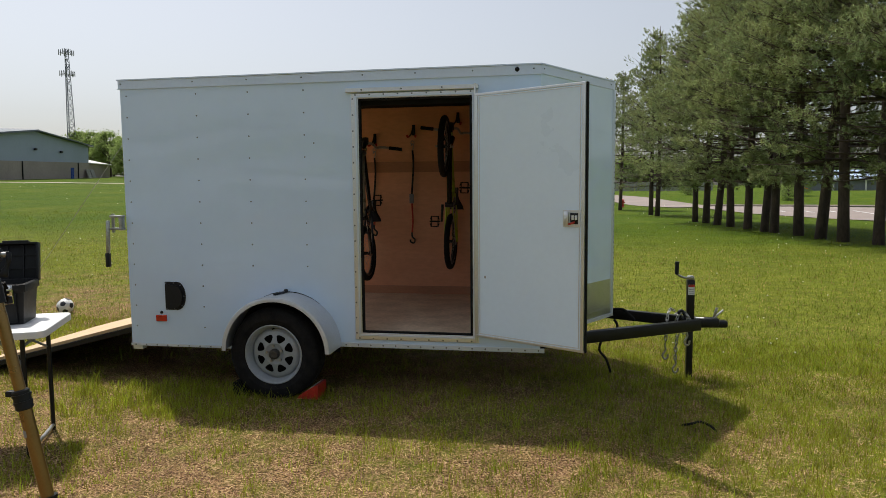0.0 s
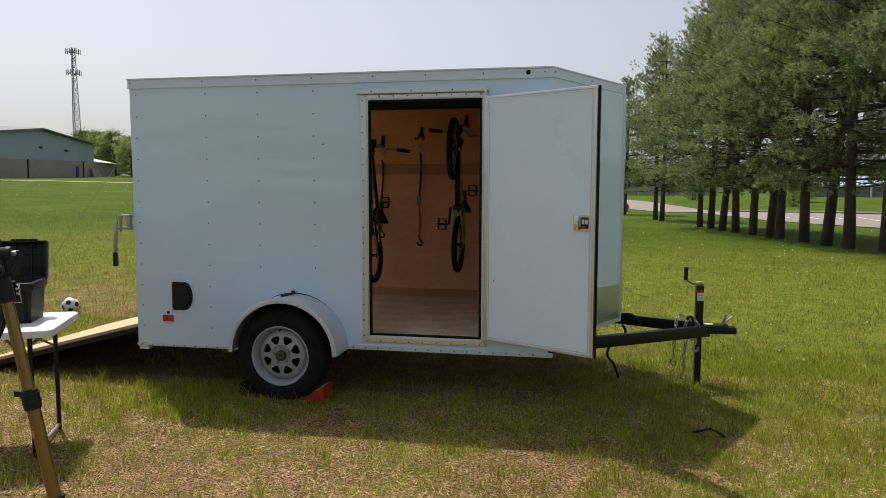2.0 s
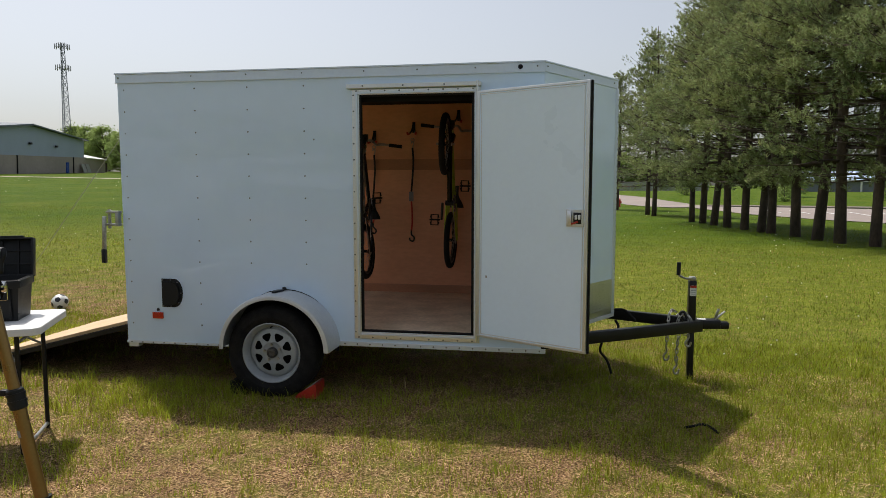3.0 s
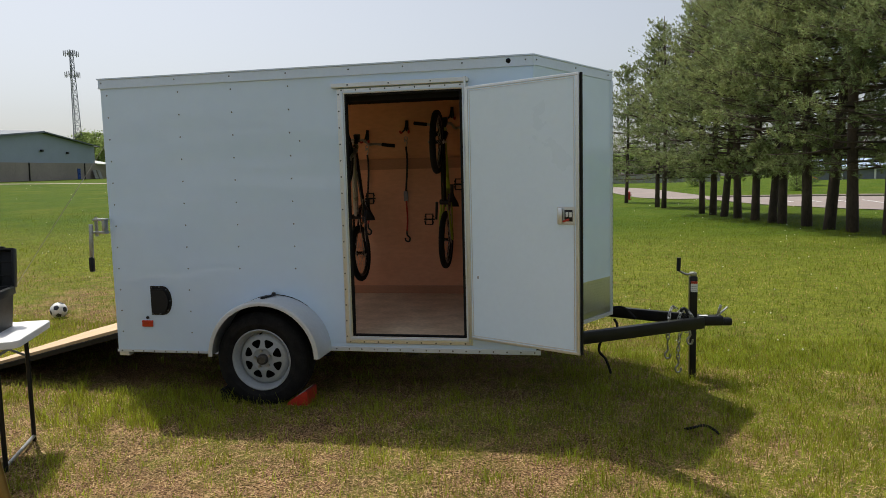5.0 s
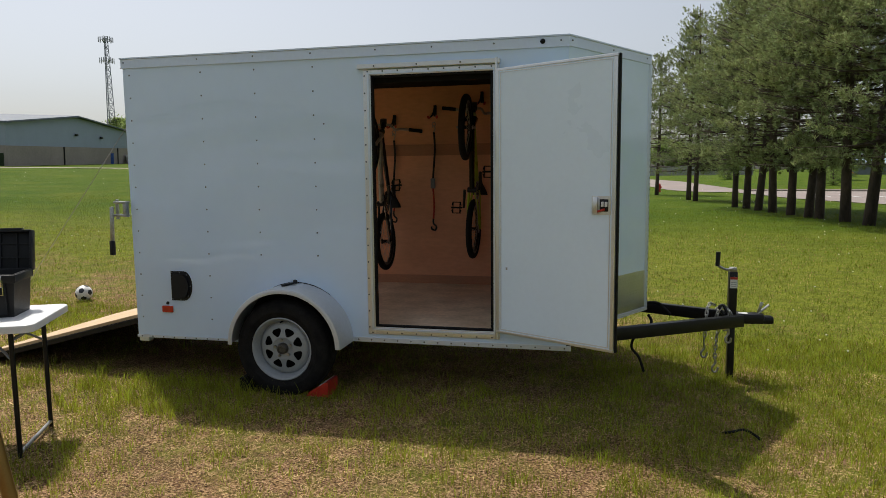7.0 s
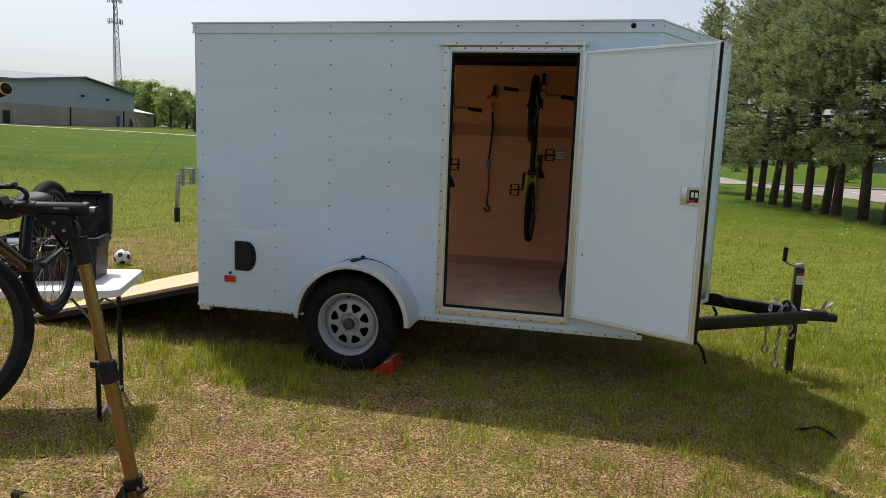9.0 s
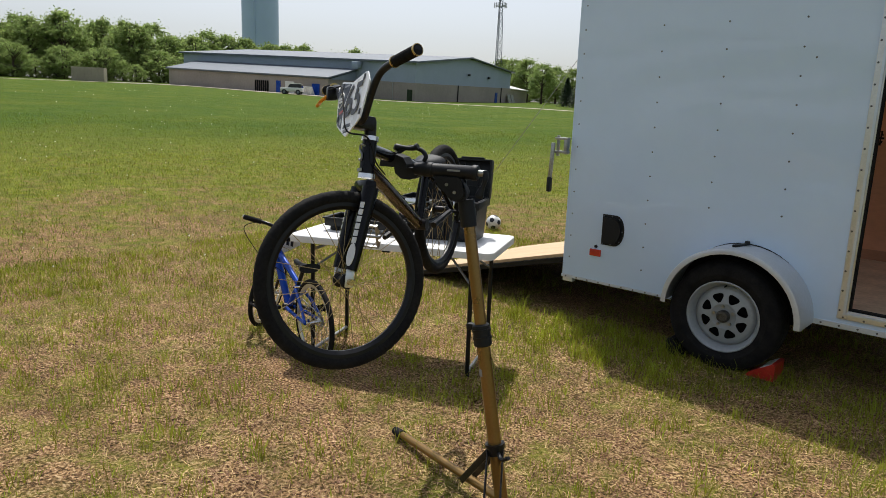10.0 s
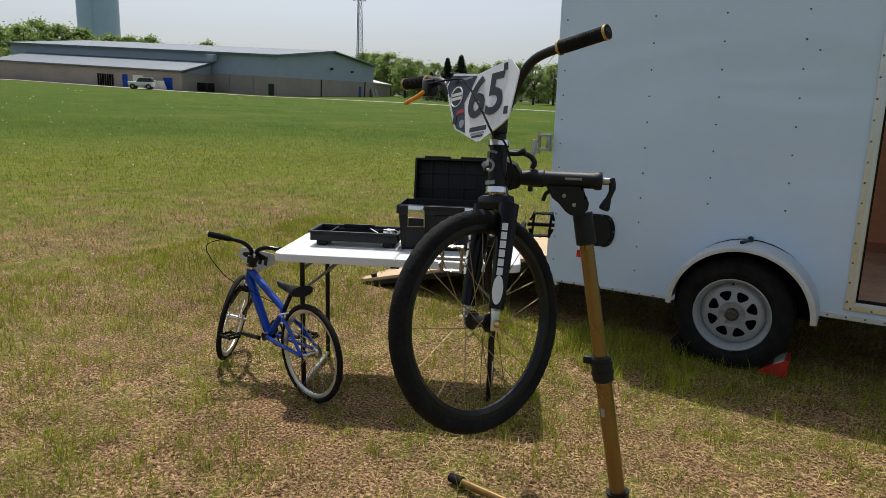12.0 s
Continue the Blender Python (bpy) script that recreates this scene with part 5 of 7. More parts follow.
def make_hung_bike(dx, dz, label, paint, fork, down, tilt, group):
    """Hung nose up by its bars from a wall hook, the front wheel turned out into the room."""
    left = Vector((-1, 0, tilt)).normalized()
    fwd = Vector((0, 0, 1))
    fh, hb, ht = Vector((2.25, 0.97, 1.80)), Vector((2.235, 1.27, 1.895)), Vector((2.232, 1.375, 1.925))
    s = (ht - hb).normalized()
    clamp = ht + s * 0.06 + Vector((0, 0, 0.04))
    axf = Vector((-0.96, 0.22, 0.1))
    axf = (axf - s * axf.dot(s)).normalized()
    pts = dict(rh=(2.218, 1.45, 0.977), fh=fh, bb=(2.222, 1.36, 1.31), st=(2.228, 1.55, 1.42), hb=hb, ht=ht, clamp=clamp, gl=clamp + Vector((-0.31, 0.17, 0.03)), gr=clamp + Vector((0.30, 0.16, -0.05)), sad=(2.24, 1.655, 1.36))
    pts = {k: Vector(p) + Vector((dx, 0, dz)) for k, p in pts.items()}
    P = dict(pts=pts, base=0.73 + dz, fwd=fwd, left=left, steer=s, axf=axf, R=0.252, tw=0.025, paint=paint, fork=fork, down=down, fork_w=0.014, rim="black", spokes="zinc", crank=Vector((0, 0.2, -0.97)), bars="greypaint", sad_up=Vector((0, 1, -0.1)), sad_fwd=Vector((0, 0.1, 1)), ped=Vector((0.0, 0.2, 1)), group=group)
    bicycle(label, P)


race = make_race_bike()
make_blue_bike()
make_hung_bike(0.0, 0.0, "lime green small bicycle hung nose-up on the plywood wall", "lime", "gloss", "gloss", 0.02, "bicycles hung in the trailer")
make_hung_bike(-0.79, -0.115, "dark grey small bicycle hung nose-up on the plywood wall", "gloss", "greypaint", "greypaint", -0.04, "bicycles hung in the trailer")


# ---- repair stand ----
def make_stand():
    z = height(1.25, -2.31)
    K = thing("repair_stand", "bronze anodised folding bicycle repair stand with a black clamp", "repair stand", (1.265, -2.31, z))
    foot, top = Vector((1.275, -2.312, z)), Vector((1.058, -2.336, 1.08))
    d = (top - foot).normalized()
    mid = foot + d * 0.70
    part("lower_column", pipe(B(), [foot, mid], 0.0242, 18), "bronze", K, "bronze lower column")
    part("upper_column", pipe(B(), [mid - d * 0.05, top], 0.0212, 18), "bronze", K, "bronze upper column")
    col = part("clamp_collar", pipe(B(), [mid - d * 0.045, mid - d * 0.04, mid + d * 0.03, mid + d * 0.035], [0.028, 0.032, 0.031, 0.026], 18), "plastic", K, "black quick-release collar")
    side = d.cross(Vector((0, 1, 0))).normalized()
    part("collar_lever", obx(B(), mid + d * 0.02 - side * 0.0 + Vector((-0.035, -0.012, 0)), (1, 0.2, 0), (0, 0, 1), (0, 1, 0), 0.014, 0.012, 0.012, 0.004), "plastic", col)
    for h in (-0.02, 0.008):
        part("collar_band", pipe(B(), [mid + d * h, mid + d * (h + 0.010)], 0.0345, 18), "black", col)
    part("round_sticker", obx(B(), foot + d * 0.56 + Vector((-0.006, -0.0243, 0)), (1, 0, 0), d, (0, 1, 0), 0.006, 0.013, 0.001), "grey", K, "", False)
    # sliding collar with braces to the legs
    low = foot + d * 0.275
    sl = part("slide_collar", pipe(B(), [low - d * 0.018, low + d * 0.018], 0.032, 18), "black", K)
    part("collar_ring", pipe(B(), [low + d * 0.012, low + d * 0.022], 0.036, 18), "black", sl)
    part("slide_lever", pipe(B(), smooth_line([low + Vector((0.03, -0.02, 0)), low + Vector((0.06, -0.04, -0.004)), low + Vector((0.095, -0.05, 0.02))], 4), 0.007, 8), "plastic", sl)
    ends = [Vector((0.545, -2.145, height(0.545, -2.145) + 0.028)), Vector((1.62, -3.0, height(1.62, -3.0) + 0.028))]
    for e in ends:
        a = foot + d * 0.085
        leg = part("leg", pipe(B(), [e, a], 0.0165, 14), "bronze", K, "bronze tubular leg")
        part("rubber_foot", pipe(B(), [e - (a - e).normalized() * 0.03, e + (a - e).normalized() * 0.035], [0.018, 0.021], 14), "rubber", leg)
        m = e.lerp(a, 0.72)
        for q in (-1, 1):
            w = (a - e).cross(Vector((0, 0, 1))).normalized() * (0.028 * q)
            dd = (low - m).normalized()
            part("brace", obx(B(), (low + m) / 2 + w, dd, w, dd.cross(w), (low - m).length / 2 + 0.01, 0.003, 0.013, 0.002), "black", leg, "flat black steel brace")
    part("column_foot", pipe(B(), [foot - d * 0.0, foot + d * 0.05], 0.026, 14), "plastic", K)
    # head
    hd = part("head_sleeve", pipe(B(), [top - d * 0.05, top + d * 0.045], [0.0295, 0.029], 16), "plastic", K, "black head sleeve")
    arm0, arm1 = Vector((1.105, -2.345, 1.222)), Vector((0.88, -2.425, 1.222))
    ad = (arm1 - arm0).normalized()
    wv = ad.cross(Vector((0, 0, 1))).normalized()
    side_line = [(0.165, -0.012), (0.151, -0.034), (0.135, -0.048), (0.122, -0.066), (0.10, -0.091), (0.085, -0.101), (0.066, -0.104), (0.047, -0.098), (0.035, -0.083), (0.033, -0.067), (0.040, -0.050), (0.056, -0.032), (0.062, -0.012)]
    kb = prism(B(), side_line, arm0 - wv * 0.023, ad, (0, 0, 1), 0.046 if ad.cross(Vector((0, 0, 1))).dot(wv) > 0 else -0.046)
    bmesh.ops.bevel(kb, geom=[e for e in kb.edges if abs((e.verts[0].co - e.verts[1].co).dot(wv)) < 0.01], offset=0.007, segments=2, affect="EDGES")
    part("knuckle", kb, "plastic", K, "black rounded tilting knuckle")
    for a, z in ((0.105, -0.045), (0.075, -0.07)):
        p = arm0 + ad * a + Vector((0, 0, z))
        part("knuckle_screw", pipe(B(), [p - wv * 0.026, p + wv * 0.026], 0.006, 8), "zinc", K)
    part("tilt_lever", pipe(B(), smooth_line([arm0 + ad * 0.14 + Vector((0, 0, -0.034)), arm0 + ad * 0.158 + Vector((0, 0, -0.042)), arm0 + ad * 0.166 + Vector((0, 0, -0.066))], 4), 0.006, 8), "plastic", K)
    ar = part("clamp_arm", lathe(B(), [(0.0, -0.002), (0.024, 0.0), (0.027, 0.006), (0.027, 0.018), (0.0235, 0.024), (0.0235, 0.165), (0.026, 0.168), (0.026, 0.195), (0.0235, 0.205), (0.022, 0.235)], arm0, ad, 24), "plastic", K, "black clamp arm tube")
    front = Vector((0.45, -0.85, 0.2)).normalized()
    part("arm_text_bar", obx(B(), arm0 + ad * 0.085 + front * 0.0238, ad, Vector((0, 0, 1)), front, 0.024, 0.0035, 0.0006), "grey", ar, "", False)
    part("crank_joint", pipe(B(), [arm0, arm0 - ad * 0.028], 0.011, 10), "zinc", ar)
    h0 = arm0 - ad * 0.026
    part("crank_handle", pipe(B(), smooth_line([h0 + Vector((0, 0, 0.008)), h0 + Vector((0.006, -0.006, -0.02)), h0 + Vector((-0.004, -0.012, -0.055)), h0 + Vector((-0.012, -0.016, -0.082))], 4), [0.010] * 5 + [0.008] * 3 + [0.011, 0.013, 0.015, 0.016, 0.013], 10), "plastic", ar, "black crank handle")
    # jaws round the top tube
    jc = Vector((0.842, -2.44, 1.226))
    for q, nm in ((-1, "lower_jaw"), (1, "upper_jaw")):
        bm = B()
        poly = [(-0.055, 0.0), (-0.05, 0.024), (-0.028, 0.041), (0.006, 0.044), (0.036, 0.034), (0.05, 0.012), (0.05, 0.0)]
        up = Vector((0, 0, q))
        prism(bm, poly, jc + wv * 0.028 * (1 if q > 0 else -1) * -1 + up * 0.004, -ad, up, 0.056)
        jw = part(nm, bm, "plastic", K, "black rubber-lined clamp jaw", False)
    part("jaw_lever", pipe(B(), smooth_line([jc + Vector((-0.035, -0.01, 0.062)), jc + Vector((-0.02, -0.01, 0.068)), jc + Vector((0.03, 0.005, 0.066)), jc + Vector((0.055, 0.012, 0.075))], 5), [0.010] * 3 + [0.013, 0.014, 0.011, 0.009, 0.008, 0.008, 0.008, 0.008, 0.009, 0.010, 0.012, 0.013, 0.011], 10), "plastic", K, "black tightening lever")
    arch = smooth_line([arm0 + ad * x + Vector((0, 0, z)) for x, z in ((0.31, 0.045), (0.285, 0.066), (0.25, 0.074), (0.215, 0.066), (0.197, 0.046), (0.204, 0.028))], 4)
    part("jaw_arch", pipe(B(), arch, 0.008, 10), "plastic", K, "black curved clamp bow")
    part("jaw_screw", pipe(B(), [jc + Vector((-0.03, -0.01, 0.03)), jc + Vector((-0.03, -0.01, 0.066))], 0.007, 8), "zinc", K)


make_stand()


# ---- table and its load ----
N0 = Vector((0.427, -1.37, 0))
TU, TV = Vector((-0.905, -0.426, 0)), Vector((-0.426, 0.905, 0))
TOP = 0.70


def tp(u, v, z):
    return N0 + TU * u + TV * v + Vector((0, 0, z))


def make_table():
    K = thing("folding_table", "white plastic folding table with dark steel legs on the grass", "table", tp(0.61, 0.305, height(*tp(0.61, 0.305, 0).xy)))
    up = Vector((0, 0, 1))
    for k in range(2):
        c = tp(0.305 + 0.61 * k, 0.305, TOP - 0.02)
        bm = obx(B(), c, TU, TV, up, 0.3035, 0.305, 0.02)
        es = [e for e in bm.edges if abs((e.verts[0].co - e.verts[1].co).z) > 0.03]
        outer = [e for e in es if abs((e.verts[0].co - tp(0.61, 0.305, 0)).dot(TU)) > 0.5]
        bmesh.ops.bevel(bm, geom=outer, offset=0.05, segments=5, affect="EDGES", profile=0.5)
        es = [e for e in bm.edges if abs(e.verts[0].co.z - e.verts[1].co.z) < 0.001 and e.verts[0].co.z > TOP - 0.005]
        bmesh.ops.bevel(bm, geom=es, offset=0.007, segments=3, affect="EDGES", profile=0.5)
        part("table_leaf", bm, "white", K, "white moulded table leaf")
    for v in (0.02, 0.59):
        part("centre_hinge", obx(B(), tp(0.61, v, TOP - 0.046), TU, TV, up, 0.022, 0.012, 0.005, 0.002), "black", K)
    for u0 in (0.13, 1.09):
        inner = 1 if u0 < 0.6 else -1
        for v in (0.07, 0.54):
            foot = tp(u0, v, 0)
            foot.z = height(foot.x, foot.y)
            part("leg", pipe(B(), [foot, tp(u0, v, TOP - 0.04)], 0.0125, 10), "black", K, "dark steel leg")
            part("brace", pipe(B(), [tp(u0, v, TOP - 0.20), tp(u0 + 0.20 * inner, 0.305 + (v - 0.305) * 0.35, TOP - 0.04)], 0.007, 8), "steel", K)
        a, b = tp(u0, 0.07, 0), tp(u0, 0.54, 0)
        part("foot_rail", pipe(B(), [Vector((a.x, a.y, height(a.x, a.y) + 0.03)), Vector((b.x, b.y, height(b.x, b.y) + 0.03))], 0.011, 10), "greypaint", K, "grey foot rail")
        part("cross_rail", pipe(B(), [tp(u0, 0.07, TOP - 0.09), tp(u0, 0.54, TOP - 0.09)], 0.009, 8), "steel", K)


make_table()


def make_toolbox():
    up = Vector((0, 0, 1))
    u0, u1, v0, v1, h = 0.155, 0.635, 0.24, 0.49, 0.235
    K = thing("toolbox", "large black plastic toolbox standing open on the table", "toolbox", tp((u0 + u1) / 2, (v0 + v1) / 2, TOP))
    c = tp((u0 + u1) / 2, (v0 + v1) / 2, TOP)
    a, b = (u1 - u0) / 2, (v1 - v0) / 2
    bm = B()
    lo = [c + TU * (x * (a - 0.018)) + TV * (y * (b - 0.014)) for x, y in ((-1, -1), (1, -1), (1, 1), (-1, 1))]
    hi = [c + TU * (x * a) + TV * (y * b) + up * h for x, y in ((-1, -1), (1, -1), (1, 1), (-1, 1))]
    hin = [c + TU * (x * (a - 0.008)) + TV * (y * (b - 0.008)) + up * h for x, y in ((-1, -1), (1, -1), (1, 1), (-1, 1))]
    lin = [c + TU * (x * (a - 0.026)) + TV * (y * (b - 0.022)) + up * 0.01 for x, y in ((-1, -1), (1, -1), (1, 1), (-1, 1))]
    L, H, HI, LI = ([bm.verts.new(p) for p in q] for q in (lo, hi, hin, lin))
    bm.faces.new(L[::-1]), bm.faces.new(LI)
    for p, q in ((L, H), (H, HI), (HI, LI)):
        for i in range(4):
            bm.faces.new((p[i], p[(i + 1) % 4], q[(i + 1) % 4], q[i]))
    part("body", bm, "plastic", K, "black ribbed box body", False)
    bm = B()
    for s in (-1, 1):
        obx(bm, c + TV * (s * (b + 0.002)) + up * (h - 0.025), TU, TV, up, a + 0.008, 0.006, 0.022, 0.004)
        obx(bm, c + TU * (s * (a + 0.002)) + up * (h - 0.025), TU, TV, up, 0.006, b - 0.005, 0.022, 0.004)
    part("rim_band", bm, "plastic", K)
    for x in (-0.62, 0.0, 0.62):
        part("front_rib", obx(B(), c + TU * (x * a) - TV * (b + 0.0) + up * 0.10, TU, TV, up, 0.05, 0.008, 0.085, 0.006), "plastic", K)
    for x in (0.60, -0.60):
        lt = part("latch", obx(B(), c + TU * (x * a) - TV * (b + 0.018) + up * (h - 0.035), TU, TV - up * 0.3, up, 0.042, 0.004, 0.032, 0.003), "chrome", K, "bright metal latch")
        part("latch_wire", pipe(B(), [c + TU * (x * a + 0.04) - TV * (b + 0.012) + up * (h - 0.03), c + TU * (x * a + 0.042) - TV * (b + 0.014) + up * (h - 0.11), c + TU * (x * a - 0.042) - TV * (b + 0.014) + up * (h - 0.11), c + TU * (x * a - 0.04) - TV * (b + 0.012) + up * (h - 0.03)], 0.003, 6), "chrome", lt)
    # lid, upright behind the box
    lid_up = (up * 0.985 + TV * 0.17).normalized()
    ln = TU.cross(lid_up).normalized()
    if ln.dot(TV) < 0:
        ln = -ln
    lc = c + TV * (b + 0.005) + up * h + lid_up * 0.108 - TU * 0.022
    a -= 0.022
    lid = part("lid", obx(B(), lc + ln * 0.055, TU, lid_up, ln, a, 0.115, 0.006, 0.003), "plastic", K, "black lid folded up")
    bm = B()
    for s in (-1, 1):
        obx(bm, lc + ln * 0.028 + TU * (s * (a - 0.004)), TU, lid_up, ln, 0.006, 0.113, 0.028, 0.003)
    obx(bm, lc + ln * 0.028 + lid_up * 0.110, TU, lid_up, ln, a, 0.006, 0.028, 0.003)
    obx(bm, lc + ln * 0.028 - lid_up * 0.110, TU, lid_up, ln, a - 0.01, 0.006, 0.028, 0.003)
    part("lid_wall", bm, "plastic", lid)
    bm = B()
    for x in (-0.6, -0.2, 0.2, 0.6):
        obx(bm, lc + ln * 0.044 + TU * (x * a), TU, lid_up, ln, 0.004, 0.10, 0.008)
    for y in (-0.04, 0.04):
        obx(bm, lc + ln * 0.045 + lid_up * y, TU, lid_up, ln, a - 0.01, 0.004, 0.007)
    part("lid_ribs", bm, "plastic", lid, smooth=False)
    for x in (0.45, -0.45):
        part("lid_lip", obx(B(), lc + ln * 0.02 + lid_up * 0.121 + TU * (x * a), TU, lid_up, ln, 0.07, 0.006, 0.02, 0.003), "plastic", lid)
    part("carry_handle", obx(B(), lc + ln * 0.085 - lid_up * 0.02, TU, lid_up + ln * 0.6, ln, 0.11, 0.012, 0.016, 0.006), "plastic", lid, "black carry handle")
    # lift-out tray
    K = thing("tool_tray", "black plastic lift-out tool tray lying on the table", "tool tray", tp(0.87, 0.32, TOP))
    c, a, b = tp(0.865, 0.335, TOP), 0.225, 0.105
    part("tray_floor", obx(B(), c + up * 0.032, TU, TV, up, a - 0.01, b - 0.01, 0.004), "plastic", K, smooth=False)
    bm = B()
    for s in (-1, 1):
        obx(bm, c + TV * (s * b) + up * 0.055, TU, TV, up, a + 0.005, 0.005, 0.026, 0.003)
        obx(bm, c + TU * (s * a) + up * 0.055, TU, TV, up, 0.005, b - 0.005, 0.026, 0.003)
        obx(bm, c + TV * (s * (b + 0.006)) + up * 0.078, TU, TV, up, a + 0.014, 0.009, 0.004, 0.002)
        obx(bm, c + TU * (s * (a + 0.006)) + up * 0.078, TU, TV, up, 0.009, b, 0.004, 0.002)
    part("tray_wall", bm, "plastic", K)
    for x in (-0.78, 0.78):
        part("tray_foot", obx(B(), c + TU * (x * a) - TV * 0.03 + up * 0.0145, TU, TV, up, 0.028, 0.06, 0.0145, 0.008), "plastic", K)
    part("divider", obx(B(), c + TU * 0.13 + up * 0.055, TU, TV, up, 0.003, b - 0.005, 0.02), "plastic", K, smooth=False)
    part("divider", obx(B(), c + TV * 0.03 + up * 0.055 - TU * 0.04, TU, TV, up, 0.165, 0.003, 0.02), "plastic", K, smooth=False)
    part("tray_handle", obx(B(), c + TV * 0.035 + up * 0.088, TU, TV, up, 0.085, 0.008, 0.012, 0.005), "plastic", K)
    # tools lying in it
    T2 = thing("screwdriver", "screwdriver with a black grip lying in the tray", "tool", c + up * 0.05)
    part("shaft", pipe(B(), [c - TU * 0.15 + up * 0.05 - TV * 0.04, c - TU * 0.07 + up * 0.085 - TV * 0.01], 0.004, 8), "chrome", T2)
    part("grip", pipe(B(), [c - TU * 0.19 + up * 0.046 - TV * 0.05, c - TU * 0.145 + up * 0.052 - TV * 0.038], 0.010, 10), "plastic", T2)
    T3 = thing("wrench", "steel wrench lying in the tray", "tool", c + up * 0.04)
    part("wrench_bar", obx(B(), c + TU * 0.02 + up * 0.045 - TV * 0.05, TU, TV, up, 0.08, 0.007, 0.003, 0.002), "chrome", T3)
    T4 = thing("rag", "crumpled white rag in the tray", "rag", c + up * 0.04)
    bm = B()
    bmesh.ops.create_icosphere(bm, subdivisions=3, radius=0.03)
    for v in bm.verts:
        v.co *= 1 + 0.5 * noise.noise(v.co * 60)
        v.co = c + TU * -0.165 + up * 0.062 + TV * 0.045 + Vector((v.co.x * 1.4, v.co.y, v.co.z * 0.6))
    part("cloth", bm, "label", T4)


make_toolbox()


def make_ball():
    x, y = -2.49, 2.35
    z = height(x, y)
    r = 0.090
    K = thing("soccer_ball", "white football with black pentagon panels on the grass", "ball", (x, y, z))
    c = Vector((x, y, z + r))
    g = (1 + 5 ** 0.5) / 2
    verts12 = [Vector(v).normalized() for v in ((0, 1, g), (0, -1, g), (0, 1, -g), (0, -1, -g), (1, g, 0), (-1, g, 0), (1, -g, 0), (-1, -g, 0), (g, 0, 1), (-g, 0, 1), (g, 0, -1), (-g, 0, -1))]
    turn = Euler((0.5, 0.35, 0.2)).to_matrix()
    bm = B()
    bmesh.ops.create_uvsphere(bm, u_segments=36, v_segments=20, radius=r)
    bmesh.ops.translate(bm, verts=bm.verts, vec=c)
    part("cover", bm, "label", K, "white panels")
    for p in verts12:
        p = turn @ p
        d, u, v = axes(p)
        bm = B()
        rows = []
        for k in (1.0, 0.66, 0.33):
            row = []
            for t in (2 * math.pi * q / 20 for q in range(20)):
                reach = 0.38 * k * math.cos(math.pi / 5) / math.cos(t % (2 * math.pi / 5) - math.pi / 5)
                row.append(bm.verts.new(c + (d + (u * math.cos(t) + v * math.sin(t)) * reach).normalized() * (r + 0.0015)))
            rows.append(row)
        for p0, p1 in zip(rows, rows[1:]):
            for k in range(20):
                bm.faces.new((p0[k], p0[(k + 1) % 20], p1[(k + 1) % 20], p1[k]))
        bm.faces.new(rows[-1])
        part("pentagon", bm, "ink", K)


make_ball()


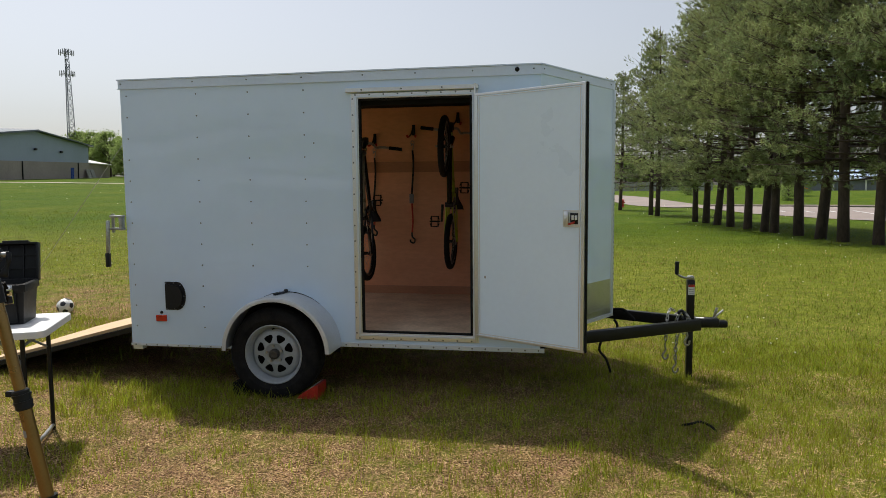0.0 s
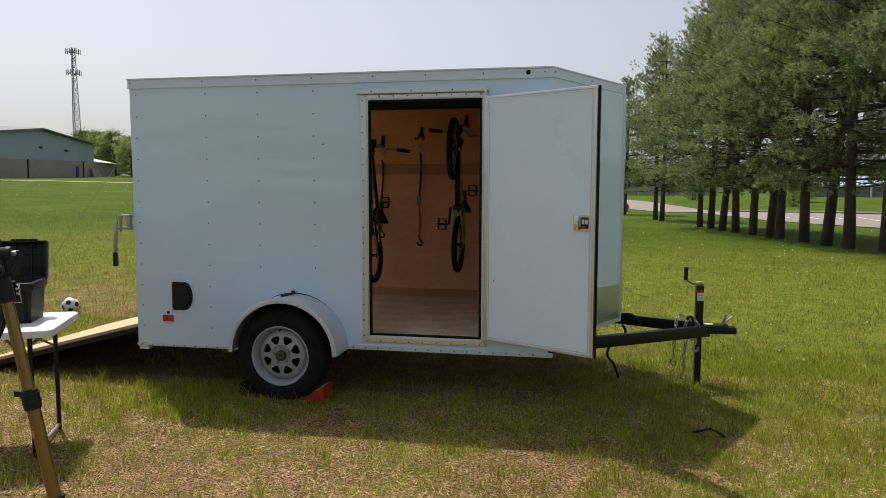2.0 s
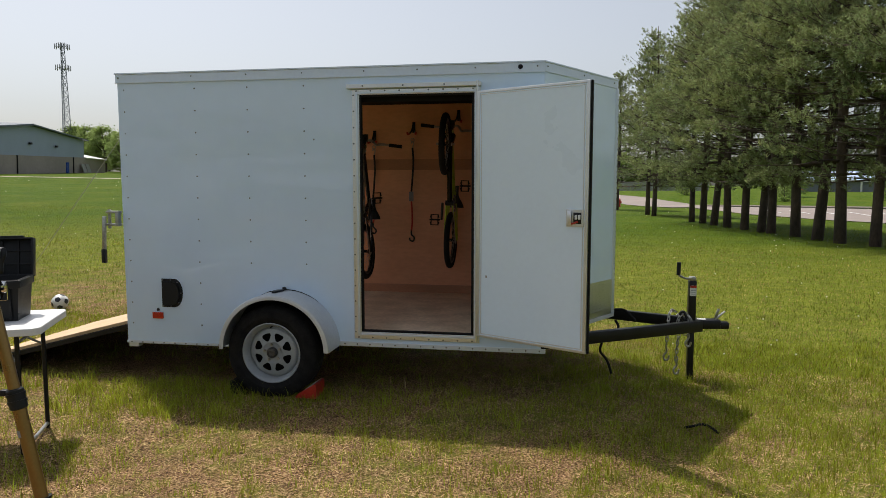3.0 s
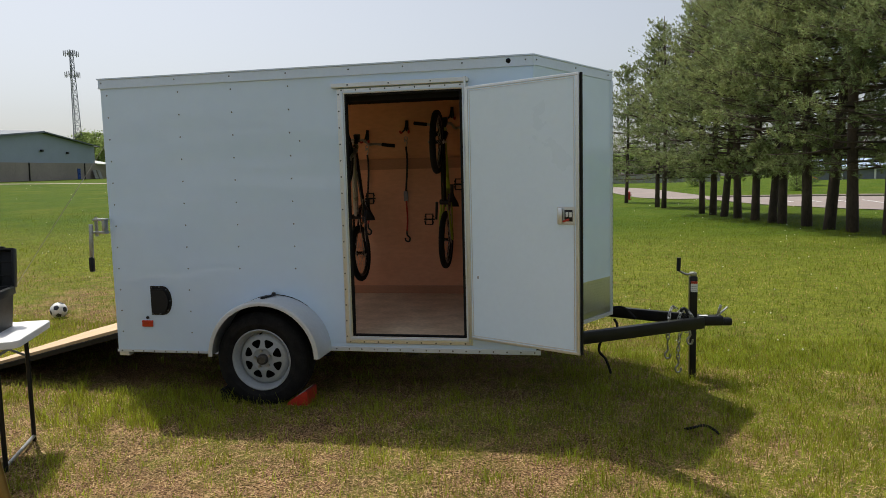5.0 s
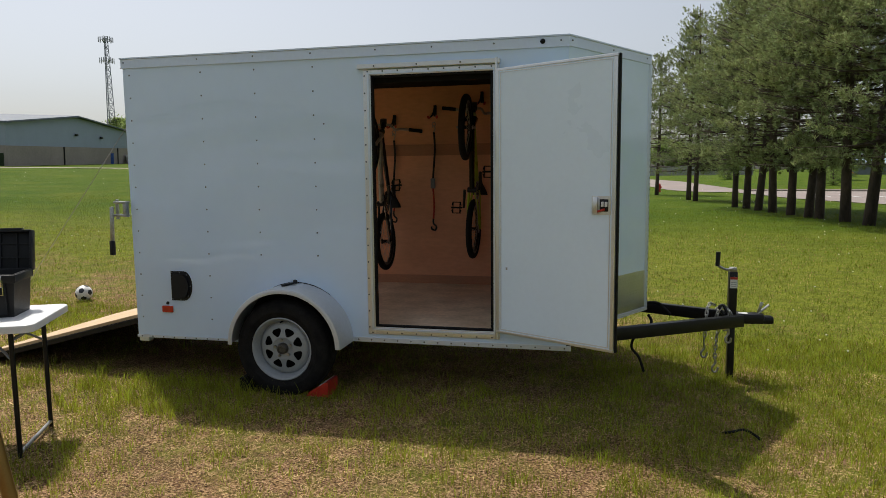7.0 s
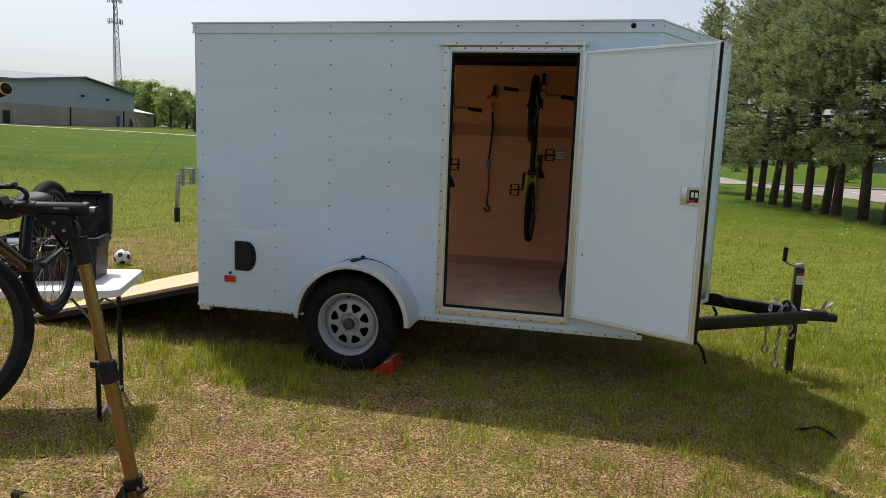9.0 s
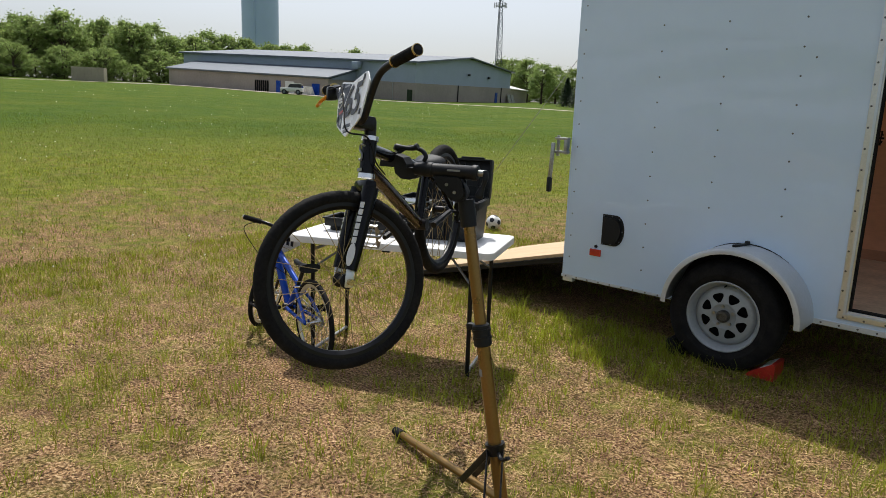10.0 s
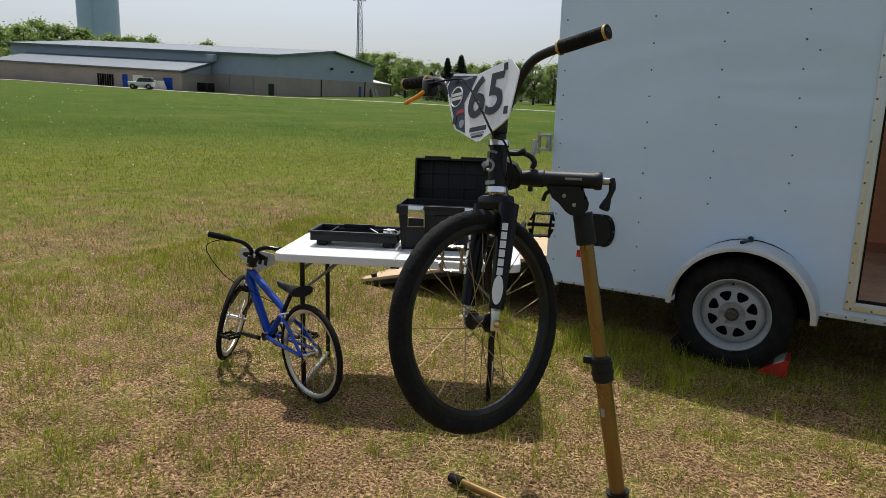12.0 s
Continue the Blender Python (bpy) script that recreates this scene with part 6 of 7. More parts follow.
# ---- loose things inside the trailer ----
def make_inside():
    wy = WID - 0.066
    for x, z, lab in ((1.815, 1.975, "black wall hook with red rubber tips"), (1.435, 1.90, "black wall hook with red rubber tips"), (2.24, 2.08, "black wall hook with red rubber tips")):
        K = thing("wall_hook", lab, "hook", (x, wy, z), "hooks on the trailer wall")
        part("hook_plate", obx(B(), (x, wy + 0.008, z + 0.03), (1, 0, 0), (0, 0, 1), (0, 1, 0), 0.014, 0.05, 0.005, 0.003), "black", K)
        for s in (-1, 1):
            part("hook_arm", pipe(B(), smooth_line([(x + 0.004 * s, wy, z + 0.06), (x + 0.014 * s, wy - 0.02, z), (x + 0.028 * s, wy - 0.07, z - 0.035)], 4), 0.008, 8), "black", K)
            part("hook_tip", pipe(B(), smooth_line([(x + 0.028 * s, wy - 0.07, z - 0.035), (x + 0.038 * s, wy - 0.09, z - 0.04), (x + 0.042 * s, wy - 0.095, z - 0.02)], 4), 0.0085, 8), "red", K)
    for x, ztop, zbot, mid in ((1.805, 1.865, 0.95, 1.36), (1.432, 1.80, 1.02, 1.30)):
        K = thing("ratchet_strap", "hanging ratchet strap, black webbing above and red below, with steel hooks", "strap", (x, wy, zbot), "straps on the trailer wall")
        part("ring", pipe(B(), [(x + 0.016 * math.cos(t), wy - 0.005, ztop + 0.02 + 0.02 * math.sin(t)) for t in (2 * math.pi * k / 12 for k in range(13))], 0.004, 6), "zinc", K)
        part("top_hook", pipe(B(), smooth_line([(x - 0.012, wy - 0.012, ztop - 0.01), (x - 0.002, wy - 0.014, ztop + 0.012), (x + 0.012, wy - 0.014, ztop - 0.01), (x, wy - 0.01, ztop - 0.05)], 5), 0.006, 6), "zinc", K)
        part("webbing", pipe(B(), smooth_line([(x, wy - 0.01, ztop - 0.05), (x + 0.008, wy - 0.012, ztop - 0.2), (x - 0.012, wy - 0.012, mid + 0.04)], 5), 0.010, 6), "black", K)
        part("buckle", obx(B(), (x - 0.012, wy - 0.016, mid), (1, 0, 0), (0, 0, 1), (0, 1, 0), 0.020, 0.045, 0.012, 0.005), "steel", K)
        part("lower_webbing", pipe(B(), smooth_line([(x - 0.012, wy - 0.012, mid - 0.04), (x - 0.004, wy - 0.012, (mid + zbot) / 2), (x - 0.012, wy - 0.012, zbot + 0.09)], 5), 0.009, 6), "red", K, "red webbing")
        part("end_hook", pipe(B(), smooth_line([(x - 0.012, wy - 0.012, zbot + 0.10), (x - 0.012, wy - 0.012, zbot + 0.05), (x + 0.014, wy - 0.012, zbot + 0.02), (x + 0.004, wy - 0.012, zbot - 0.012), (x - 0.026, wy - 0.012, zbot - 0.004), (x - 0.03, wy - 0.012, zbot + 0.02)], 5), 0.008, 8), "black", K)
    K = thing("equipment_bag", "grey and black sports bag slumped on the plywood floor", "bag", (2.70, 0.62, FLOOR))
    bm = B()
    bmesh.ops.create_icosphere(bm, subdivisions=4, radius=1.0)
    for v in bm.verts:
        n = 1 + 0.12 * noise.noise(v.co * 2.2)
        v.co = Vector((2.70, 0.55, FLOOR + 0.17)) + Vector((v.co.x * 0.15 * n, v.co.y * 0.36 * n, max(-0.168, v.co.z * 0.17 * n)))
    part("bag_body", bm, "greypaint", K, "grey cloth bag body")
    part("bag_strap", pipe(B(), smooth_line([(2.61, 0.25, FLOOR + 0.02), (2.565, 0.32, FLOOR + 0.14), (2.59, 0.5, FLOOR + 0.27), (2.62, 0.8, FLOOR + 0.25)], 6), 0.018, 8), "black", K)
    K = thing("wall_sticker", "pale paper sticker on the plywood wall", "sticker", (2.42, WID - 0.0525, 1.46))
    part("paper", bx(B(), 2.37, WID - 0.0535, 1.42, 2.47, WID - 0.052, 1.50), "grey", K, smooth=False)
    for k in range(3):
        part("text_bar", bx(B(), 2.378, WID - 0.0542, 1.432 + 0.022 * k, 2.462, WID - 0.0536, 1.444 + 0.022 * k), "label", K, smooth=False)


make_inside()


def make_hose():
    x, y = 4.05, -0.27
    z = height(x, y)
    K = thing("rubber_strap", "loop of black rubber strap dropped in the grass", "strap", (x, y, z))
    part("loop", pipe(B(), smooth_line([(x - 0.09, y + 0.02, z + 0.01), (x - 0.04, y, z + 0.03), (x + 0.02, y + 0.03, z + 0.035), (x + 0.07, y + 0.02, z + 0.02), (x + 0.10, y - 0.04, z + 0.01)], 6), 0.008, 8), "rubber", K)


make_hose()


# ---- the hall and what stands round it ----
def make_hall():
    C, L, R = Vector((-68.5, 66.9, 2.6)), Vector((-120.2, 58.3, 4.75)), Vector((-76.3, 99.7, 3.4))
    e1, e2 = (L - C).normalized(), (R - C).normalized()
    e3 = e2.cross(e1).normalized()
    if e3.z < 0:
        e3 = -e3
    n1, n2 = (L - C).length, (R - C).length
    K = thing("industrial_hall", "long grey-blue metal hall on a brown block base", "building", C)

    def q(a, b, h):
        return C + e1 * a + e2 * b + e3 * h

    def slab(name, pts, thick, material, label="", parent=K):
        bm = B()
        nrm = (pts[1] - pts[0]).cross(pts[2] - pts[0]).normalized() * thick
        a = [bm.verts.new(p) for p in pts]
        b = [bm.verts.new(p - nrm) for p in pts]
        bm.faces.new(a), bm.faces.new(b[::-1])
        for i in range(len(pts)):
            bm.faces.new((a[i], a[(i + 1) % len(pts)], b[(i + 1) % len(pts)], b[i]))
        return part(name, bm, material, parent, label, False)

    he, hp, hb = 5.55, 7.05, 2.75
    base = obx(B(), q(n1 / 2, n2 / 2, hb / 2 - 0.6), e1, e2, e3, n1 / 2, n2 / 2, hb / 2 + 0.6)
    part("block_base", base, "block", K, "brown concrete block base", False)
    up = B()
    poly = [(0.12, hb), (n2 - 0.12, hb), (n2 - 0.12, he), (n2 / 2, hp), (0.12, he)]
    a = [up.verts.new(q(0.12, y, h)) for y, h in poly]
    b = [up.verts.new(q(n1 - 0.12, y, h)) for y, h in poly]
    up.faces.new(a), up.faces.new(b[::-1])
    for i in range(5):
        up.faces.new((a[i], a[(i + 1) % 5], b[(i + 1) % 5], b[i]))
    part("metal_wall", up, "siding", K, "grey-blue metal siding", False)
    for y0, h0, y1, h1 in ((-0.4, he - 0.03, n2 / 2, hp + 0.06), (n2 + 0.4, he - 0.03, n2 / 2, hp + 0.06)):
        slab("roof", [q(-0.5, y0, h0 + 0.12), q(n1 + 0.5, y0, h0 + 0.12), q(n1 + 0.5, y1, h1 + 0.12), q(-0.5, y1, h1 + 0.12)], 0.12, "roof", "pale standing-seam roof")
    for a0, b0, a1, b1 in ((-0.45, -0.45, n1 + 0.5, -0.40),):
        slab("eave_trim", [q(a0, b0, he - 0.03), q(a1, b0, he - 0.03), q(a1, b0, he + 0.10), q(a0, b0, he + 0.10)], 0.08, "roof")
    for y0, y1 in ((-0.4, n2 / 2), (n2 + 0.4, n2 / 2)):
        slab("gable_trim", [q(-0.55, y0, he - 0.04), q(-0.55, y1, hp + 0.05), q(-0.55, y1, hp + 0.20), q(-0.55, y0, he + 0.11)], 0.08, "roof")
    # lean-to along the long side
    l0, l1, dep = 11.2, n1 - 4.5, 6.5
    part("lean_to_wall", obx(B(), q((l0 + l1) / 2, -dep / 2, 0.9), e1, e2, e3, (l1 - l0) / 2, dep / 2, 1.7), "block", K, "brown block lean-to", False)
    slab("lean_to_roof", [q(l0 - 0.4, -dep - 0.4, 2.65), q(l1 + 0.4, -dep - 0.4, 2.65), q(l1 + 0.4, 0.1, 4.1), q(l0 - 0.4, 0.1, 4.1)], 0.22, "roof", "pale low-pitched lean-to roof")
    slab("lean_to_gable", [q(l0, -dep, 2.5), q(l0, 0, 2.5), q(l0, 0, 3.9)], 0.1, "siding")
    for x, w, h, m, nm in ((18.9, 1.8, 1.9, "label", "roller_door"), (21.3, 0.9, 1.9, "blue", "blue_door"), (13.6, 1.5, 1.8, "blue", "blue_door")):
        part(nm, obx(B(), q(x, -dep - 0.04, h / 2), e1, e2, e3, w / 2, 0.05, h / 2), m, K, "", False)
    for k in range(7):
        part("rack_slat", obx(B(), q(23.6 + 0.45 * k, -dep - 0.06, 0.9), e1, e2, e3, 0.13, 0.06, 0.9), "dark", K, "", False)
    part("green_door", obx(B(), q(0.9, -0.04, 0.9), e1, e2, e3, 0.45, 0.05, 0.9), "spruce", K, "", False)
    for x in (4.0, 8.0):
        part("downpipe", obx(B(), q(x, -0.06, hb / 2), e1, e2, e3, 0.06, 0.05, hb / 2), "greypaint", K, "", False)
    for y, w, h, m, nm in ((27.5, 0.9, 1.9, "blue", "blue_door"),):
        part(nm, obx(B(), q(-0.04, y, h / 2), e1, e2, e3, 0.05, w / 2, h / 2), m, K, "", False)
    for y in (13.0, 29.5):
        part("downpipe", obx(B(), q(-0.06, y, hb / 2), e1, e2, e3, 0.08, 0.07, hb / 2), "black", K, "", False)
    for y, h in ((16.5, 4.5), (24.0, 4.3)):
        part("wall_fitting", obx(B(), q(-0.1, y, h), e1, e2, e3, 0.15, 0.28, 0.16, 0.04), "black", K)
    part("roof_vent", obx(B(), q(10.5, -0.7, 4.9), e1, e2, e3, 0.6, 0.5, 0.45, 0.05), "siding", K)
    # low annex past the gable
    part("annex", obx(B(), q(2.5, n2 + 4, 1.2), e1, e2, e3, 2.5, 4, 1.4), "block", K, "", False)
    slab("annex_roof", [q(-0.3, n2, 2.6), q(5.5, n2, 3.6), q(5.5, n2 + 8, 3.4), q(-0.3, n2 + 8, 2.4)], 0.15, "label")
    for k in range(2):
        part("leaning_panel", obx(B(), q(-0.6, n2 - 1.5 + 1.5 * k, 0.8), e1, e2, e3 + e1 * 0.35, 0.04, 0.6, 0.9), "greypaint", K, "", False)
    return q, dep


hall, DEP = make_hall()


def make_suv(p, d):
    d = Vector(d).normalized()
    side = Vector((-d.y, d.x, 0))
    up = Vector((0, 0, 1))
    K = thing("parked_car", "small white boxy off-road car parked by the hall", "car", p)
    bm = obx(B(), p + up * 0.68, d, side, up, 1.5, 0.72, 0.28, 0.12)
    part("body", bm, "label", K, "white body")
    bm = B()
    poly = [(-1.42, 0), (0.5, 0), (0.18, 0.46), (-1.3, 0.5)]
    prism(bm, poly, p + up * 0.94 + side * 0.64, d, up, 1.28)
    part("cabin", bm, "glass", K, "dark glazed cabin", False)
    part("car_roof", obx(B(), p + up * 1.46 - d * 0.55, d, side, up, 0.76, 0.63, 0.04, 0.02), "label", K)
    for a in (-0.95, 0.95):
        for b in (-0.68, 0.68):
            c = p + d * a + side * b + up * 0.34
            w = part("wheel", lathe(B(), [(0.0, -0.1), (0.2, -0.1), (0.34, -0.09), (0.34, 0.09), (0.2, 0.1), (0.0, 0.1)], c, side, 20), "rubber", K)
            part("rim", lathe(B(), [(0.0, -0.11), (0.2, -0.105), (0.2, 0.105), (0.0, 0.11)], c, side, 14), "steel", w)
    for b in (-0.6, 0.6):
        part("headlight", obx(B(), p + d * 1.5 + side * b + up * 0.82, d, side, up, 0.03, 0.14, 0.1, 0.02), "chrome", K)


make_suv(on(144.6, 98.5), (-0.72, -0.69, 0))
for x, s, lab, m in ((12.5, 1.0, "dark metal waste skip by the hall", "black"), (10.2, 1.0, "dark metal waste skip by the hall", "black")):
    p = hall(x, -2.6, 0)
    p.z = height(p.x, p.y)
    K = thing("waste_skip", lab, "skip", p, "skips by the hall")
    part("bin", obx(B(), p + Vector((0, 0, 0.65)), (1, 0.17, 0), (-0.17, 1, 0), (0, 0, 1), 0.95, 0.7, 0.6, 0.05), m, K)
    part("lid", obx(B(), p + Vector((0, 0, 1.29)), (1, 0.17, 0), (-0.17, 1, 0), (0, 0, 1), 1.0, 0.75, 0.05, 0.02), "greypaint", K)
p = hall(15.2, -DEP - 1.0, 0)
p.z = height(p.x, p.y)
K = thing("scrap_heap", "heap of pale sheets against the hall", "heap", p)
for k in range(3):
    part("sheet", obx(B(), p + Vector((0.5 * k, 0.2 * k, 0.6)), (1, 0.2 * k, 0), (-0.2, 1, 0.3), (0, -0.4, 1), 0.6, 0.06, 0.6), "label", K, "", False)
p = on(159.3, 132)
K = thing("storage_container", "pale beige storage container before the woods", "container", p)
part("container_body", obx(B(), p + Vector((0, 0, 1.1)), (0.55, 0.84, 0), (-0.84, 0.55, 0), (0, 0, 1), 2.5, 1.2, 1.1, 0.03), "gravel", K, "", False)
for k in range(9):
    part("container_rib", obx(B(), p + Vector((0.84, -0.55, 0)) * 1.22 + Vector((0.55, 0.84, 0)) * (-2.2 + 0.55 * k) + Vector((0, 0, 1.1)), (0.55, 0.84, 0), (-0.84, 0.55, 0), (0, 0, 1), 0.06, 0.04, 1.05), "gravel", K, "", False)


def make_mast():
    p = on(128.4, 160, (3.2, -4.6))
    K = thing("radio_mast", "tall slim steel lattice mast with antenna platforms", "mast", p)
    h0, h1 = p.z, 30.0
    cs = []
    for k in range(3):
        a = 2 * math.pi * k / 3 + 0.4
        lo, hi = p + Vector((math.cos(a), math.sin(a), 0)) * 1.1, Vector((p.x + 0.36 * math.cos(a), p.y + 0.36 * math.sin(a), h1))
        cs.append((lo, hi))
        part("mast_leg", pipe(B(), [lo, hi], [0.08, 0.06], 6), "steel", K)
    n = 17
    bm = B()
    for i in range(n):
        for k in range(3):
            a, b = cs[k], cs[(k + 1) % 3]
            p0, p1 = a[0].lerp(a[1], i / n), b[0].lerp(b[1], (i + 1) / n)
            q0, q1 = b[0].lerp(b[1], i / n), a[0].lerp(a[1], (i + 1) / n)
            pipe(bm, [p0, p1], 0.035, 4), pipe(bm, [q0, q1], 0.035, 4), pipe(bm, [p1, q1], 0.035, 4)
    tagged(part("lattice", bm, "steel", K), kind="stuff")
    for z in (29.2, 25.0):
        c = Vector((p.x, p.y, z))
        for k in range(3):
            a = 2 * math.pi * k / 3 + 0.2
            e, t = Vector((math.cos(a), math.sin(a), 0)), Vector((-math.sin(a), math.cos(a), 0))
            fr = part("antenna_frame", pipe(B(), [c + e * 0.9 - t * 1.05, c + e * 0.9 + t * 1.05], 0.05, 6), "steel", K)
            for j in (-1.0, -0.35, 0.35, 1.0):
                part("antenna", obx(B(), c + e * 0.97 + t * j + Vector((0, 0, 0.15)), e, t, (0, 0, 1), 0.06, 0.08, 0.55, 0.03), "greypaint", fr)


make_mast()


def make_tank():
    p = on(147.25, 250, (2.7, -4.25))
    K = thing("water_tower", "tall pale blue cylindrical water tower above the trees", "water tower", p)
    part("tank", lathe(B(), [(6.1, 0), (6.1, 38), (5.6, 40), (3, 41.5), (0, 42)], p, (0, 0, 1), 48), "tank", K, "pale blue steel tank")
    part("access_pipe", pipe(B(), [p + Vector((4.0, -4.8, 0)), p + Vector((4.0, -4.8, 40))], 0.3, 8), "tank", K)


make_tank()


# ---- trees ----
def raw_mesh(name, verts, faces, material):
    me = bpy.data.meshes.new(name)
    me.from_pydata(verts, [], faces)
    me.materials.append(M[material])
    return me


def leaf_cloud(rng, centres, radii, count, size):
    """Many small leaf faces scattered through the given clumps."""
    w = radii ** 2
    pick = rng.choice(len(centres), count, p=w / w.sum())
    d = rng.normal(size=(count, 3))
    d /= np.linalg.norm(d, axis=1)[:, None]
    pos = centres[pick] + d * (radii[pick] * np.abs(rng.normal(0, 0.85, count)))[:, None] * np.array((1, 1, 0.8))
    a = rng.normal(size=(count, 3))
    a /= np.linalg.norm(a, axis=1)[:, None]
    b = np.cross(a, rng.normal(size=(count, 3)))
    b /= np.linalg.norm(b, axis=1)[:, None]
    s = size * rng.uniform(0.6, 1.4, count)[:, None]
    quad = np.stack((pos - a * s, pos + b * s * 0.55, pos + a * s, pos - b * s * 0.55), 1).reshape(-1, 3)
    return quad, np.arange(count * 4).reshape(-1, 4)


def broad_tree_meshes(seed, h, leaves=9000, low=0.20, wide=0.33):
    rng = np.random.default_rng(seed)
    th = h * 0.34
    bm = pipe(B(), [(0, 0, -0.3), (0.05, 0, th * 0.5), (0, 0.05, th), (0.1, 0.0, h * 0.6), (0.0, 0.1, h * 0.85)], [h * 0.028, h * 0.022, h * 0.018, h * 0.012, h * 0.004], 7)
    cs, rs = [], []
    for i in range(120):
        a, t = rng.uniform(0, 2 * math.pi), rng.uniform(0, 1)
        rad = h * wide * math.sin(math.pi * (0.15 + 0.77 * t)) * rng.uniform(0.25, 1.0) ** 0.6
        c = np.array((rad * math.cos(a), rad * math.sin(a), h * (low + (0.93 - low) * t)))
        cs.append(c), rs.append(h * rng.uniform(0.03, 0.085))
        if i % 5 == 0:
            z = min(c[2] * 0.8, h * 0.7)
            pipe(bm, [(0, 0, z * 0.8), Vector(c)], [h * 0.010, h * 0.003], 5)
    v, f = leaf_cloud(rng, np.array(cs), np.array(rs), leaves, h * 0.017)
    return mesh_piece("trunk", bm, "bark"), raw_mesh("crown", v.tolist(), f.tolist(), "leaf")


def spruce_meshes(seed, h):
    rng = np.random.default_rng(seed)
    bm = pipe(B(), [(0, 0, -0.3), (0, 0, h)], [h * 0.02, 0.02], 7)
    n = 6000
    t = rng.uniform(0.04, 1, n) ** 0.8
    lvl = np.floor(t * 16) / 16
    a = rng.uniform(0, 2 * math.pi, n)
    rad = h * 0.40 * (1.03 - lvl) * rng.uniform(0.35, 1.0, n) * (0.85 + 0.25 * np.sin(a * 5 + lvl * 40))
    pos = np.stack((rad * np.cos(a), rad * np.sin(a), t * h * 0.98 - rad * 0.25), 1)
    u = np.stack((np.cos(a), np.sin(a), -0.45 + rng.normal(0, 0.25, n)), 1) * (h * 0.028)
    w = np.stack((-np.sin(a), np.cos(a), rng.normal(0, 0.3, n)), 1) * (h * 0.012)
    q = np.stack((pos - u, pos + w, pos + u, pos - w), 1).reshape(-1, 3)
    return mesh_piece("trunk", bm, "bark"), raw_mesh("crown", q.tolist(), np.arange(n * 4).reshape(-1, 4).tolist(), "spruce")


def pine_meshes(seed, h):
    """Straight bare trunk, whorls of level limbs, bunches of long needles at the twig ends."""
    rng = np.random.default_rng(seed)
    bm = B()
    bend = rng.normal(0, 0.10, 2)
    pts = [(bend[0] * math.sin(3 * t), bend[1] * math.sin(2.5 * t), h * t) for t in (i / 9 for i in range(10))]
    pts[0] = (0, 0, -0.2)
    pipe(bm, pts, [0.165, 0.138, 0.13, 0.122, 0.108, 0.092, 0.075, 0.055, 0.036, 0.014], 10)
    tufts = []
    z = 1.9
    while z < h - 0.3:
        t = (z - 1.9) / (h - 1.9)
        reach = 3.0 * (1 - t) ** 0.72 * (0.8 + 0.45 * min(1, t * 4)) + 0.25
        for k in range(int(rng.integers(4, 7))):
            a = rng.uniform(0, 2 * math.pi)
            r = reach * rng.uniform(0.5, 1.08)
            rise = rng.uniform(-0.16, 0.22) + 0.40 * t
            e = Vector((math.cos(a), math.sin(a), 0))
            s0 = Vector((0, 0, z))
            tipp = s0 + e * r + Vector((0, 0, r * rise + 0.10))
            midp = s0 + e * (r * 0.5) + Vector((0, 0, r * rise * 0.25 - 0.05))
            pipe(bm, [s0, midp, tipp], [0.035 * (1 - 0.6 * t), 0.016, 0.004], 5)
            if z < 4.4 and rng.random() < 0.55:
                continue
            for j in range(int(2 + r * 1.35)):
                f = rng.uniform(0.12 if t > 0.4 else 0.45, 1.0) ** 0.7
                c = (s0.lerp(midp, f * 2) if f < 0.5 else midp.lerp(tipp, f * 2 - 1)) + Vector(rng.normal(size=3) * np.array((0.26, 0.26, 0.10)) * (0.4 + 0.25 * r))
                pipe(bm, [midp if f > 0.5 else s0, c], [0.010, 0.004], 3)
                for _ in range(int(rng.integers(5, 10))):
                    q = c + Vector(rng.normal(size=3) * np.array((0.17, 0.17, 0.11)))
                    tufts.append((*q, math.cos(a) * 0.5, math.sin(a) * 0.5, 0.65))
        z += rng.uniform(0.28, 0.46)
    T = np.array(tufts)
    n, per = len(T), 20
    c = np.repeat(T[:, :3], per, 0)
    d = rng.normal(size=(n * per, 3)) * 0.8 + np.repeat(T[:, 3:], per, 0)
    d /= np.linalg.norm(d, axis=1)[:, None]
    c = c - np.repeat(T[:, 3:], per, 0) * rng.uniform(0, 0.16, n * per)[:, None]
    s = rng.uniform(0.08, 0.155, n * per)[:, None]
    w = np.cross(d, rng.normal(size=d.shape))
    w /= np.linalg.norm(w, axis=1)[:, None]
    tri = np.stack((c - w * 0.011 + d * 0.01, c + w * 0.011 + d * 0.01, c + d * s + w * 0.004), 1).reshape(-1, 3)
    return mesh_piece("trunk", bm, "bark"), raw_mesh("crown", tri.tolist(), np.arange(n * per * 3).reshape(-1, 3).tolist(), "needle")


def plant(name, label, category, group, meshes, p, scale=1.0, turn=0.0, squash=1.0):
    K = new(name)
    tagged(K, label, category, group)
    for nm, me in zip(("trunk", "crown"), meshes):
        o = new(nm, me)
        o.parent = K
    K.matrix_basis = Matrix.Translation(p) @ Matrix.Rotation(turn, 4, "Z") @ Matrix.Diagonal((scale, scale, scale * squash, 1))
    return K


